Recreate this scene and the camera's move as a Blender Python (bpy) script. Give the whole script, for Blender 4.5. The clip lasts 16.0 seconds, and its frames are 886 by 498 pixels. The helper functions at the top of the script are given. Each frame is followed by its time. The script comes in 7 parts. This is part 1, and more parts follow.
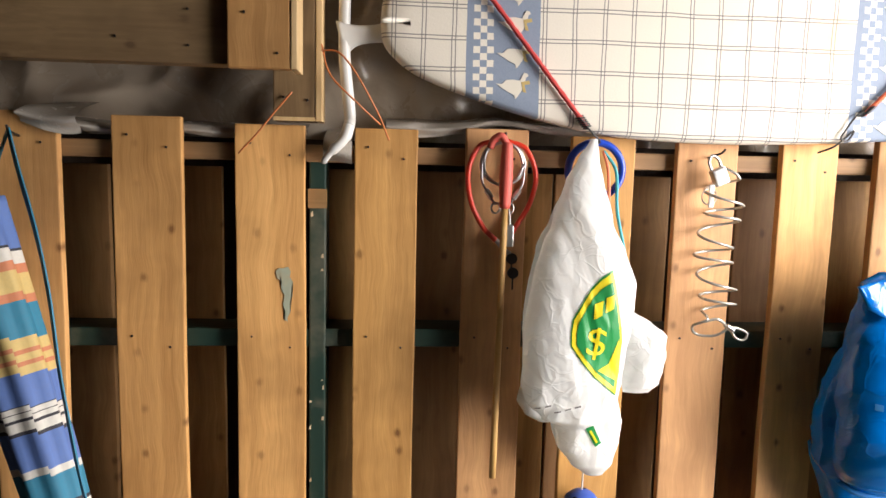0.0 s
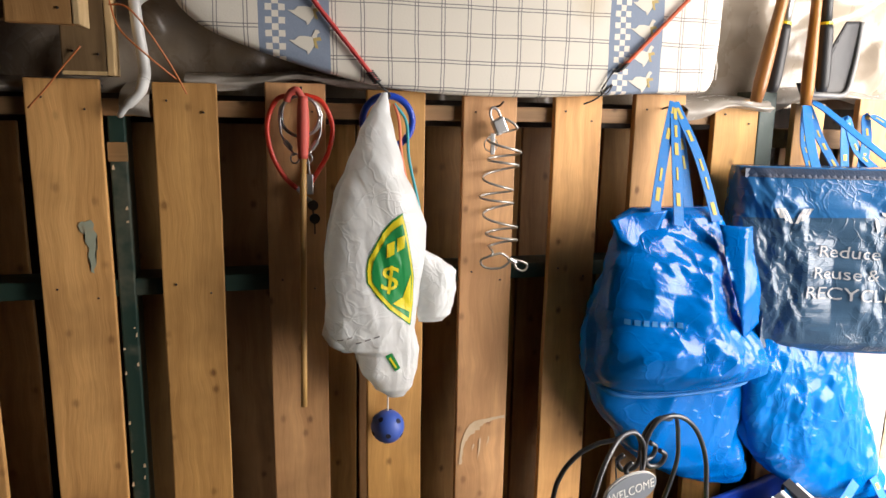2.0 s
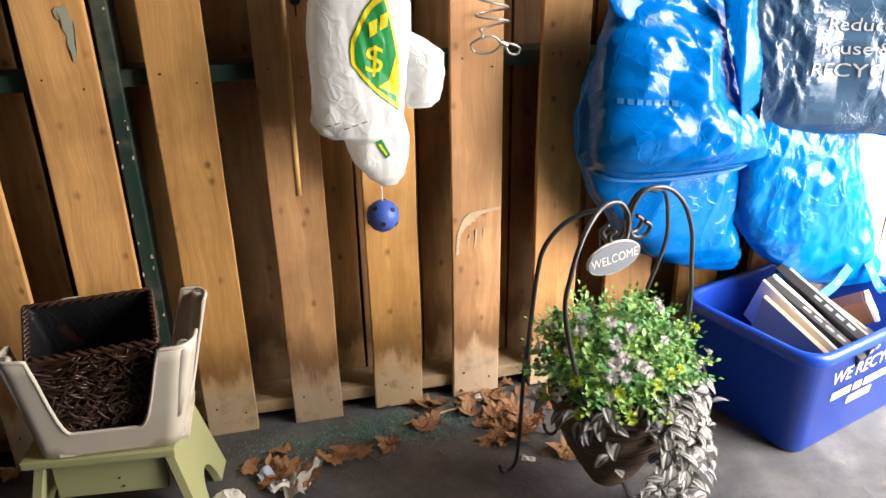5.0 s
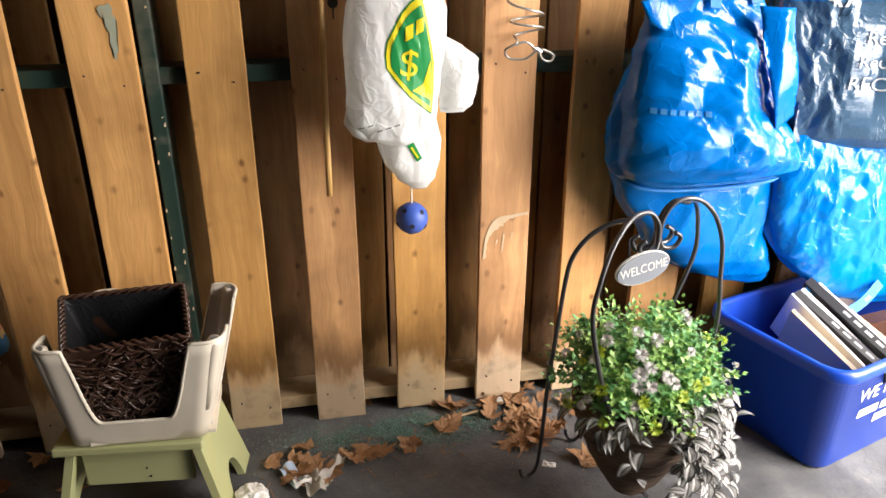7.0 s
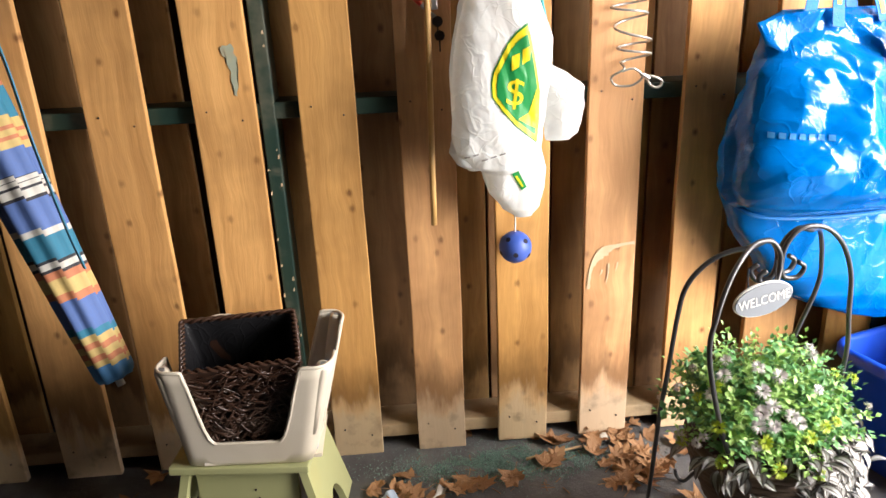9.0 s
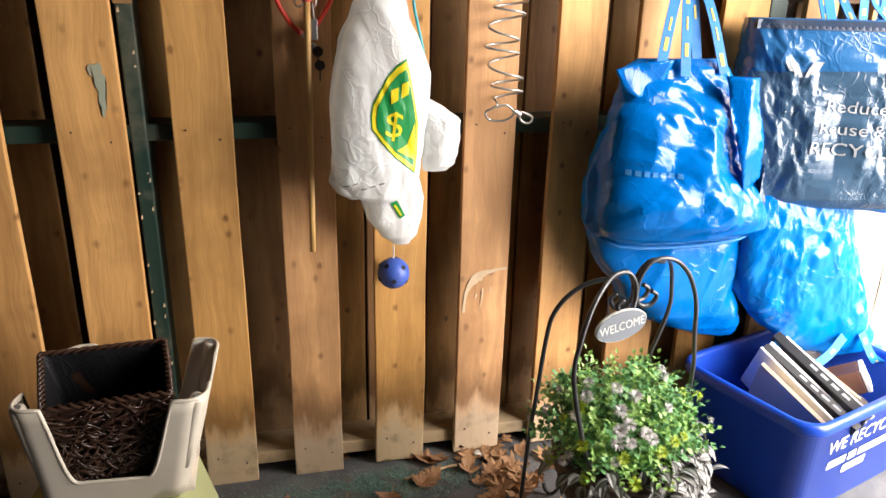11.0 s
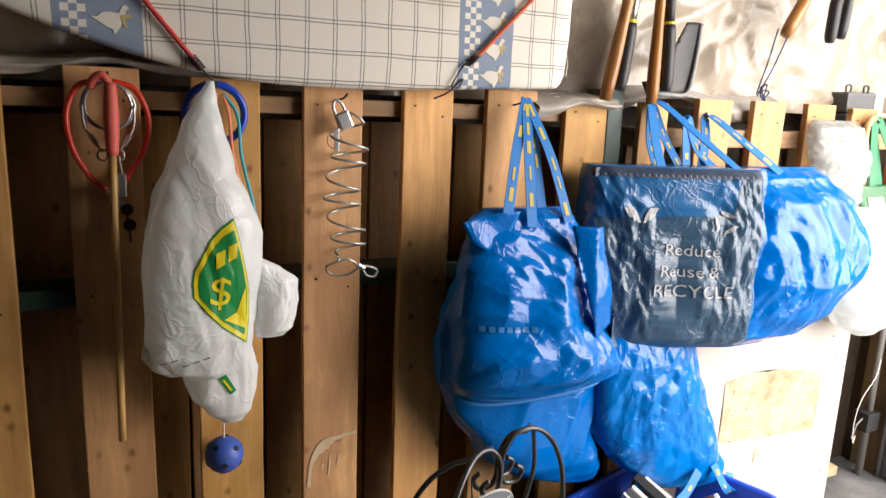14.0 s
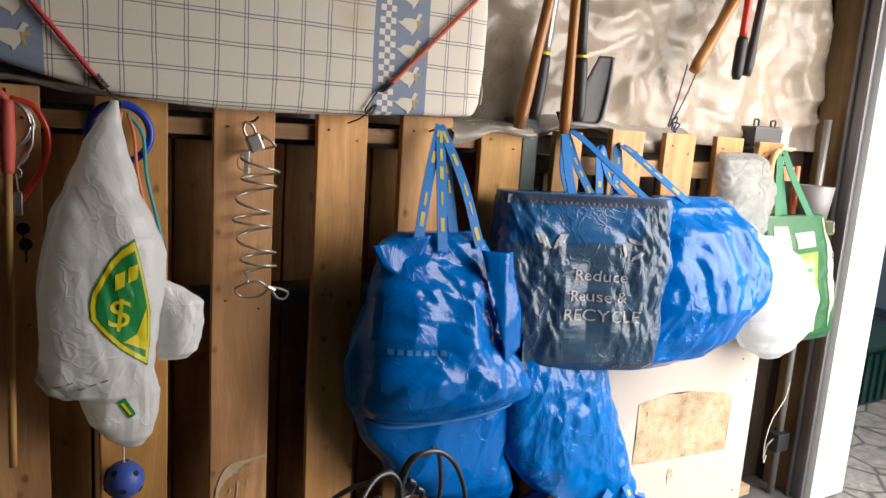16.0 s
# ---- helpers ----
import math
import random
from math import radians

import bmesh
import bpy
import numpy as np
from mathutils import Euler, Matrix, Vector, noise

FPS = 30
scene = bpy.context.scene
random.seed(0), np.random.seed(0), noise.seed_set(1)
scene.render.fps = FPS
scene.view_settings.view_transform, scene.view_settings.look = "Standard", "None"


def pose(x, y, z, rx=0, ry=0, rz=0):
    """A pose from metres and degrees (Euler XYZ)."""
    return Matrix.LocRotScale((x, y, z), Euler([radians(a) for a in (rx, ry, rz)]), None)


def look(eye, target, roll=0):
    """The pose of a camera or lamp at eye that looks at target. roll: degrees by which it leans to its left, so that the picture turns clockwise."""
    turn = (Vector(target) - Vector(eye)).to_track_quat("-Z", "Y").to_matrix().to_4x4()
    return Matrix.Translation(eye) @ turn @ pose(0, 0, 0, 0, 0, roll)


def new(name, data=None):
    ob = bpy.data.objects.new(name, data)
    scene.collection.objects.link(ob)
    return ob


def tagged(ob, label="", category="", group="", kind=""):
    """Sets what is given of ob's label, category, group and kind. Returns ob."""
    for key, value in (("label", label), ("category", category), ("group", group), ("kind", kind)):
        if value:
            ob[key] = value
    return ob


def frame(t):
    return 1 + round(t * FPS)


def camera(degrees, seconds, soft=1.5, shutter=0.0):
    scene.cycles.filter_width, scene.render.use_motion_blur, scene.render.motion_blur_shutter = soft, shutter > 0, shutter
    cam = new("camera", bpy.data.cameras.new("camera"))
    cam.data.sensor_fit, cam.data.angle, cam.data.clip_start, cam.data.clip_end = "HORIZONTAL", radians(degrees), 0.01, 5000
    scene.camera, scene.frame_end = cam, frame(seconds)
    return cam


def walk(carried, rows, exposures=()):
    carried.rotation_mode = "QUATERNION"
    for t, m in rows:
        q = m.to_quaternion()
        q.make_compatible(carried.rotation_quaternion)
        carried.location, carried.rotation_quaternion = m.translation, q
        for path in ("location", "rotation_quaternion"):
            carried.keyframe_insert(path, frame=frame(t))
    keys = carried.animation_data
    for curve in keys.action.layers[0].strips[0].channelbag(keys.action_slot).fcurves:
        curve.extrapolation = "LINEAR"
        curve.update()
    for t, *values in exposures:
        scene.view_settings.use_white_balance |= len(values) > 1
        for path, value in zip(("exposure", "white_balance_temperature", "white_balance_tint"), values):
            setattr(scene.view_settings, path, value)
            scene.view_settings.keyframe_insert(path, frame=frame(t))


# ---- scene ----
cam = camera(63.7, 16.0)
PATH = [
    (0, (-0.139, -1.286, 1.158), (0.023, 0.693, 0.917), 1.4),
    (0.5, (-0.133, -1.299, 1.172), (0.188, 0.652, 0.87), 0.5),
    (1, (-0.141, -1.351, 1.187), (0.383, 0.548, 0.842), -0.2),
    (1.5, (-0.079, -1.39, 1.181), (0.419, 0.523, 0.878), -1.1),
    (2, (-0.031, -1.415, 1.175), (0.489, 0.478, 0.792), 1.1),
    (2.5, (-0.019, -1.4, 1.173), (0.549, 0.479, 0.786), 0.6),
    (3, (-0.012, -1.397, 1.142), (0.568, 0.463, 0.689), 0.6),
    (3.5, (-0.032, -1.415, 1.097), (0.536, 0.431, 0.575), 1.0),
    (4, (0.02, -1.441, 1.067), (0.488, 0.4, 0.441), -0.7),
    (4.5, (0.028, -1.452, 1.057), (0.469, 0.351, 0.312), -1.5),
    (4.7, (0.03, -1.458, 1.053), (0.458, 0.334, 0.276), -1.3),
    (6.8, (0.029, -1.471, 1.067), (0.44, 0.317, 0.271), -0.2),
    (7, (0.012, -1.463, 1.067), (0.379, 0.338, 0.279), 0.1),
    (7.5, (-0.01, -1.457, 1.063), (0.283, 0.372, 0.309), -0.3),
    (8, (-0.027, -1.433, 1.052), (0.161, 0.418, 0.318), -1.1),
    (8.5, (-0.027, -1.439, 1.053), (0.088, 0.432, 0.356), -1.5),
    (9, (-0.014, -1.457, 1.058), (0.108, 0.413, 0.36), -2.5),
    (9.5, (0.003, -1.47, 1.063), (0.203, 0.393, 0.362), -2.6),
    (9.7, (0.011, -1.473, 1.066), (0.255, 0.384, 0.365), -2.2),
    (11.8, (-0.034, -1.469, 1.114), (0.504, 0.354, 0.492), 2.6),
    (12, (-0.024, -1.456, 1.119), (0.529, 0.371, 0.521), 2.6),
    (12.5, (-0.026, -1.443, 1.181), (0.576, 0.378, 0.615), 2.7),
    (13, (-0.02, -1.446, 1.187), (0.552, 0.408, 0.704), 2.7),
    (13.5, (0.006, -1.375, 1.168), (0.744, 0.441, 0.773), 2.0),
    (14, (0.03, -1.317, 1.188), (0.914, 0.431, 0.782), 2.4),
    (14.5, (0.065, -1.348, 1.187), (0.994, 0.386, 0.828), 3.9),
    (15, (0.079, -1.357, 1.198), (1.061, 0.347, 0.833), 3.7),
    (15.5, (0.093, -1.367, 1.195), (1.088, 0.331, 0.836), 4.0),
    (16, (0.088, -1.365, 1.202), (1.1, 0.326, 0.859), 3.9),
]
walk(cam, [(t, look(eye, aim, roll)) for t, eye, aim, roll in PATH], [(0.0, 0.76), (0.5, 0.4), (1.0, 0.12), (1.5, -0.02), (2.5, -0.08), (3.5, 0.04), (4.5, 0.48), (7.0, 0.66), (9.0, 0.98), (12.0, 0.28), (13.0, 0.0), (14.0, -0.53), (16.0, -1.02)])

# ---- world, sun, sky light ----
world = bpy.data.worlds.new("sky")
scene.world = world
world.use_nodes = True
wn = world.node_tree.nodes
sky = wn.new("ShaderNodeTexSky")
sky.sky_type, sky.sun_disc = "NISHITA", False
sky.sun_elevation, sky.sun_rotation = radians(47), radians(128)
wn["Background"].inputs[1].default_value = 0.14
world.node_tree.links.new(sky.outputs[0], wn["Background"].inputs[0])

sun = new("sun", bpy.data.lights.new("sun", "SUN"))
sun.data.energy, sun.data.angle, sun.data.color = 4.0, radians(0.6), (1.0, 0.95, 0.86)
sun.matrix_world = look((2.45, -0.4, 2.1), (2.45 - 0.5, 0.0, 2.1 - 0.75))

door_light = new("doorway_skylight", bpy.data.lights.new("doorway_skylight", "AREA"))
door_light.data.shape, door_light.data.size, door_light.data.size_y = "RECTANGLE", 1.7, 1.95
door_light.data.spread = radians(135)
door_light.data.energy, door_light.data.color = 112, (1.0, 0.925, 0.87)
door_light.matrix_world = look((2.34, -1.12, 1.06), (1.85, -0.15, 0.48))

# ---- small tools ----
WORLD = {}
NZ = noise.noise


def thing(name, base, label, category, group="", kind=""):
    ob = new(name)
    ob.location = base
    ob.empty_display_size = 0.05
    WORLD[ob] = Vector(base)
    return tagged(ob, label, category, group, kind)


def part(name, bm, material, parent=None, label="", smooth=False):
    """One bmesh, given in world metres, as one mesh under a thing or part."""
    root = WORLD.get(parent, Vector((0, 0, 0)))
    bmesh.ops.recalc_face_normals(bm, faces=bm.faces)
    for v in bm.verts:
        v.co -= root
    me = bpy.data.meshes.new(name)
    bm.to_mesh(me)
    bm.free()
    for m in (material if isinstance(material, (list, tuple)) else [material]):
        me.materials.append(m)
    if smooth:
        me.polygons.foreach_set("use_smooth", [True] * len(me.polygons))
    ob = new(name, me)
    if parent:
        ob.parent = parent
    WORLD[ob] = root
    if label:
        ob["label"] = label
    return ob


def solo(name, bm, material, label, category, group="", kind="", smooth=False):
    return tagged(part(name, bm, material, None, "", smooth), label, category, group, kind)


def box(bm, x0, x1, y0, y1, z0, z1, bevel=0.0, m=None):
    r = bmesh.ops.create_cube(bm, size=1.0)
    vs = r["verts"]
    for v in vs:
        v.co = Vector((x0 + (v.co.x + 0.5) * (x1 - x0), y0 + (v.co.y + 0.5) * (y1 - y0), z0 + (v.co.z + 0.5) * (z1 - z0)))
        if m:
            v.co = m @ v.co
    if bevel:
        es = list({e for v in vs for e in v.link_edges})
        bmesh.ops.bevel(bm, geom=es, offset=bevel, segments=2, affect="EDGES", profile=0.6)
    return bm


def boxed(*a, **k):
    return box(bmesh.new(), *a, **k)


def spline(pts, n):
    """Smooth curve through points, n steps a span."""
    p = [Vector(q) for q in pts]
    p = [p[0] * 2 - p[1]] + p + [p[-1] * 2 - p[-2]]
    out = []
    for i in range(1, len(p) - 2):
        for k in range(n):
            t = k / n
            out.append(0.5 * (2 * p[i] + (p[i + 1] - p[i - 1]) * t + (2 * p[i - 1] - 5 * p[i] + 4 * p[i + 1] - p[i + 2]) * t * t + (3 * p[i] - p[i - 1] - 3 * p[i + 1] + p[i + 2]) * t ** 3))
    out.append(p[-2])
    return out


def tube(bm, pts, r, sides=10, flat=None, closed=False, cap=True):
    """Sweep of a round (or flat, width x thickness) section along points; r a number or a list."""
    pts = [Vector(p) for p in pts]
    n = len(pts)
    rings, up = [], Vector((0.13, 0.97, 0.21)).normalized()
    for i, p in enumerate(pts):
        d = (pts[(i + 1) % n] - pts[i - 1]) if closed else (pts[min(i + 1, n - 1)] - pts[max(i - 1, 0)])
        d = d.normalized() if d.length > 1e-9 else Vector((0, 0, 1))
        s = d.cross(up)
        s = s.normalized() if s.length > 1e-5 else Vector((1, 0, 0))
        u = s.cross(d)
        rr = r[i] if isinstance(r, (list, tuple)) else r
        a, b = (rr, rr) if not flat else (rr * flat[0], rr * flat[1])
        rings.append([bm.verts.new(p + s * math.cos(q) * a + u * math.sin(q) * b) for q in (2 * math.pi * k / sides for k in range(sides))])
    for i in range(n if closed else n - 1):
        A, B = rings[i], rings[(i + 1) % n]
        for k in range(sides):
            bm.faces.new((A[k], A[(k + 1) % sides], B[(k + 1) % sides], B[k]))
    if cap and not closed:
        bm.faces.new(rings[0][::-1])
        bm.faces.new(rings[-1])
    return bm


def tubed(*a, **k):
    return tube(bmesh.new(), *a, **k)


def ribbon(pts, w, t=0.0012, across=(1, 0, 0)):
    """A flat woven strap of width w along points."""
    bm = bmesh.new()
    pts = [Vector(p) for p in pts]
    ax = Vector(across).normalized()
    rows = []
    for i, p in enumerate(pts):
        d = (pts[min(i + 1, len(pts) - 1)] - pts[max(i - 1, 0)]).normalized()
        s = (ax - d * ax.dot(d)).normalized() * w / 2
        nn = s.normalized().cross(d) * t
        rows.append([bm.verts.new(p - s - nn), bm.verts.new(p + s - nn), bm.verts.new(p + s + nn), bm.verts.new(p - s + nn)])
    for A, B in zip(rows, rows[1:]):
        for k in range(4):
            bm.faces.new((A[k], A[(k + 1) % 4], B[(k + 1) % 4], B[k]))
    bm.faces.new(rows[0][::-1])
    bm.faces.new(rows[-1])
    return bm


def thicken(bm, d):
    """Give an open sheet real thickness along d."""
    r = bmesh.ops.extrude_face_region(bm, geom=bm.faces[:])
    bmesh.ops.translate(bm, vec=Vector(d), verts=[v for v in r["geom"] if isinstance(v, bmesh.types.BMVert)])
    return bm


def lerp_prof(prof, z):
    """Smooth read of rows (z, values...) sorted from top down."""
    if z >= prof[0][0]:
        return prof[0][1:]
    for a, b in zip(prof, prof[1:]):
        if z >= b[0]:
            t = (a[0] - z) / (a[0] - b[0])
            t = t * t * (3 - 2 * t) * 0.5 + t * 0.5
            return [p + (q - p) * t for p, q in zip(a[1:], b[1:])]
    return prof[-1][1:]


def pick(i, j, k):
    v = math.sin(i * 127.1 + j * 311.7 + k * 74.7) * 43758.5453
    return 2 * (v - math.floor(v)) - 1


def facet(u, v, cell, k):
    """Flat-sided crumples: random heights on a skewed lattice, joined by planes."""
    c, s = math.cos(k * 1.3), math.sin(k * 1.3)
    u, v = (u * c - v * s) / cell, (u * s + v * c) / cell
    i, j = math.floor(u), math.floor(v)
    a, b = u - i, v - j
    if a + b < 1:
        return pick(i, j, k) * (1 - a - b) + pick(i + 1, j, k) * a + pick(i, j + 1, k) * b
    return pick(i + 1, j + 1, k) * (a + b - 1) + pick(i, j + 1, k) * (1 - a) + pick(i + 1, j, k) * (1 - b)


def sack(prof, crinkle=0.008, freq=9.0, seed=0, n=96, m=90, power=2.6, fold=0.0, cap=True, drape=0.7, pull=0.0, lean=0.0, fine=1.0):
    """A hanging bag: rows (z, cx, cy, half_width, half_depth) from top to bottom, with creased sides."""
    bm = bmesh.new()
    rings = []
    z0, z1 = prof[0][0], prof[-1][0]
    off = Vector((seed * 7.3, seed * 3.1, seed * 1.7))
    for j in range(m + 1):
        z = z0 + (z1 - z0) * j / m
        cx, cy, hw, hd = lerp_prof(prof, z)
        ring = []
        for k in range(n):
            a = 2 * math.pi * k / n
            c, s = math.cos(a), math.sin(a)
            x = math.copysign(abs(c) ** (2 / power), c)
            y = math.copysign(abs(s) ** (2 / power), s)
            p = Vector((cx + x * hw, cy + y * hd, z))
            q = p * freq + off
            q.z *= drape
            warp = Vector((NZ(q * 0.6), NZ(q * 0.6 + Vector((9, 2, 4))), NZ(q * 0.6 + Vector((3, 8, 1))))) * 0.8
            g = 0.6 / freq
            uu = p.x + (p.y if s < 0 else 3.0 - p.y) * 0.8 + g * 0.55 * warp.x
            vv = p.z * drape + g * 0.55 * warp.y
            calm = min(1.0, max(0.45, 0.75 + 1.0 * NZ(q * 0.4 + Vector((2, 6, 1)))))
            e = 0.7 * facet(uu, vv, g, seed) + fine * calm * (0.62 * facet(uu, vv, g * 0.5, seed + 3) + 0.42 * facet(uu, vv, g * 0.26, seed + 5) + 0.16 * facet(uu, vv, g * 0.13, seed + 8))
            if pull:
                sq = Vector(((uu + lean * p.z) * freq * 1.15, seed * 2.7, p.z * freq * 0.22)) + warp * 0.35
                r1, r2 = 1 - 2.4 * abs(NZ(sq)), 1 - 2.4 * abs(NZ(sq * 2.3 + Vector((4, 1, 7))))
                e = (1 - pull) * e + pull * (0.75 * r1 + 0.34 * r2 + 0.12 * facet(uu, vv, g * 0.2, seed + 2))
            e += fold * math.sin(x * hw * 60 + 3 * NZ(q * 0.4))
            edge = min(1.0, 4 * j / m + 0.25, 6 * (m - j) / m + 0.3)
            d = Vector((c / max(hw, 0.02), s / max(hd, 0.02), 0)).normalized()
            p += d * crinkle * e * edge * min(1.0, hd / 0.03)
            p.z += crinkle * 0.5 * NZ(q + Vector((5, 5, 5))) * edge
            ring.append(bm.verts.new(p))
        rings.append(ring)
    for A, B in zip(rings, rings[1:]):
        for k in range(n):
            bm.faces.new((A[k], A[(k + 1) % n], B[(k + 1) % n], B[k]))
    if cap:
        bm.faces.new(rings[0][::-1])
        bm.faces.new(rings[-1])
    return bm


def front_of(ob):
    """A lookup of the camera-side y of a finished mesh, by x and z."""
    from mathutils.bvhtree import BVHTree
    root = WORLD[ob]
    me = ob.data
    tree = BVHTree.FromPolygons([v.co + root for v in me.vertices], [tuple(p.vertices) for p in me.polygons])

    def at(x, z, default=0.0):
        hit = tree.ray_cast(Vector((x, -3, z)), Vector((0, 1, 0)))
        return hit[0].y if hit[0] else default
    return at


def flat_shape(pts, cut=0.012):
    """A filled outline in x, z, cut finely enough to follow a curved surface."""
    bm = bmesh.new()
    f = bm.faces.new([bm.verts.new((x, 0, z)) for x, z in pts])
    bmesh.ops.triangulate(bm, faces=[f])
    return refine(bm, cut)


def refine(bm, cut):
    for _ in range(6):
        es = [e for e in bm.edges if e.calc_length() > cut]
        if not es:
            break
        bmesh.ops.subdivide_edges(bm, edges=es, cuts=1)
        bmesh.ops.triangulate(bm, faces=[f for f in bm.faces if len(f.verts) > 3])
    return bm


def printed(name, bm, material, parent, front, lift=0.002, label="", default=0.0):
    """Lay flat artwork (in x, z) onto a surface as a thin printed layer."""
    for v in bm.verts:
        v.co.y = front(v.co.x, v.co.z, default) - lift
    return part(name, bm, material, parent, label)


def lettering(text, x, z, size, slant=0.0, squash=1.0, cut=0.02):
    """Letters as flat faces in x, z, centred on x, z."""
    cu = bpy.data.curves.new("lettering", "FONT")
    cu.body, cu.size, cu.align_x, cu.align_y, cu.resolution_u = text, size, "CENTER", "CENTER", 3
    ob = bpy.data.objects.new("lettering", cu)
    scene.collection.objects.link(ob)
    dg = bpy.context.evaluated_depsgraph_get()
    me = bpy.data.meshes.new_from_object(ob.evaluated_get(dg))
    bpy.data.objects.remove(ob)
    bm = bmesh.new()
    bm.from_mesh(me)
    bpy.data.meshes.remove(me)
    c, s = math.cos(slant), math.sin(slant)
    for v in bm.verts:
        px, pz = v.co.x * squash, v.co.y
        v.co = Vector((x + px * c - pz * s, 0, z + px * s + pz * c))
    return refine(bm, cut)


# ---- materials ----
class Nodes:
    def __init__(self, name):
        self.mat = bpy.data.materials.new(name)
        self.mat.use_nodes = True
        self.t = self.mat.node_tree
        self.b = self.t.nodes["Principled BSDF"]

    def n(self, kind, ins=(), **props):
        nd = self.t.nodes.new("ShaderNode" + kind)
        for k, v in props.items():
            exec_set(nd, k, v)
        for k, v in dict(ins).items():
            self.put(nd.inputs[k], v)
        return nd

    def put(self, sock, v):
        if hasattr(v, "links") and hasattr(v, "node"):
            self.t.links.new(v, sock)
        elif hasattr(v, "outputs"):
            self.t.links.new(v.outputs[0], sock)
        else:
            sock.default_value = v

    def math(self, op, a, b=0.0, c=0.0):
        return self.n("Math", {0: a, 1: b, 2: c}, operation=op).outputs[0]

    def mix(self, f, a, b, blend="MIX"):
        m = self.n("MixRGB", {0: f, 1: a, 2: b}, blend_type=blend)
        return m.outputs[0]

    def ramp(self, f, stops, interp="LINEAR"):
        r = self.n("ValToRGB", {0: f})
        r.color_ramp.interpolation = interp
        el = r.color_ramp.elements
        while len(el) < len(stops):
            el.new(0.5)
        for e, (p, c) in zip(el, stops):
            e.position, e.color = p, (*c, 1)
        return r.outputs[0]

    def noise(self, vec, scale, detail=3.0, rough=0.55, dist=0.0):
        return self.n("TexNoise", {"Vector": vec, "Scale": scale, "Detail": detail, "Roughness": rough, "Distortion": dist}).outputs[0]

    def coord(self):
        return self.n("TexCoord").outputs["Object"]

    def out(self, **ins):
        for k, v in ins.items():
            self.put(self.b.inputs[{"Base": "Base Color", "Rough": "Roughness", "Metal": "Metallic", "Spec": "Specular IOR Level", "Trans": "Transmission Weight", "Coat": "Coat Weight", "CoatRough": "Coat Roughness", "Alpha": "Alpha", "IOR": "IOR", "Sub": "Subsurface Weight"}.get(k, k)], v)
        return self.mat

    def bump(self, h, strength=0.3, dist=0.01, normal=None):
        ins = {"Strength": strength, "Distance": dist, "Height": h}
        if normal:
            ins["Normal"] = normal
        nb = self.n("Bump", ins).outputs[0]
        self.t.links.new(nb, self.b.inputs["Normal"])
        return nb


def exec_set(nd, k, v):
    if k == "operation":
        nd.operation = v
    elif k == "blend_type":
        nd.blend_type = v
    elif k == "dims":
        nd.voronoi_dimensions = v
    elif k == "feature":
        nd.feature = v
    elif k == "wave_type":
        nd.wave_type = v
    elif k == "bands_direction":
        nd.bands_direction = v


def rgb(c):
    return (*c, 1)


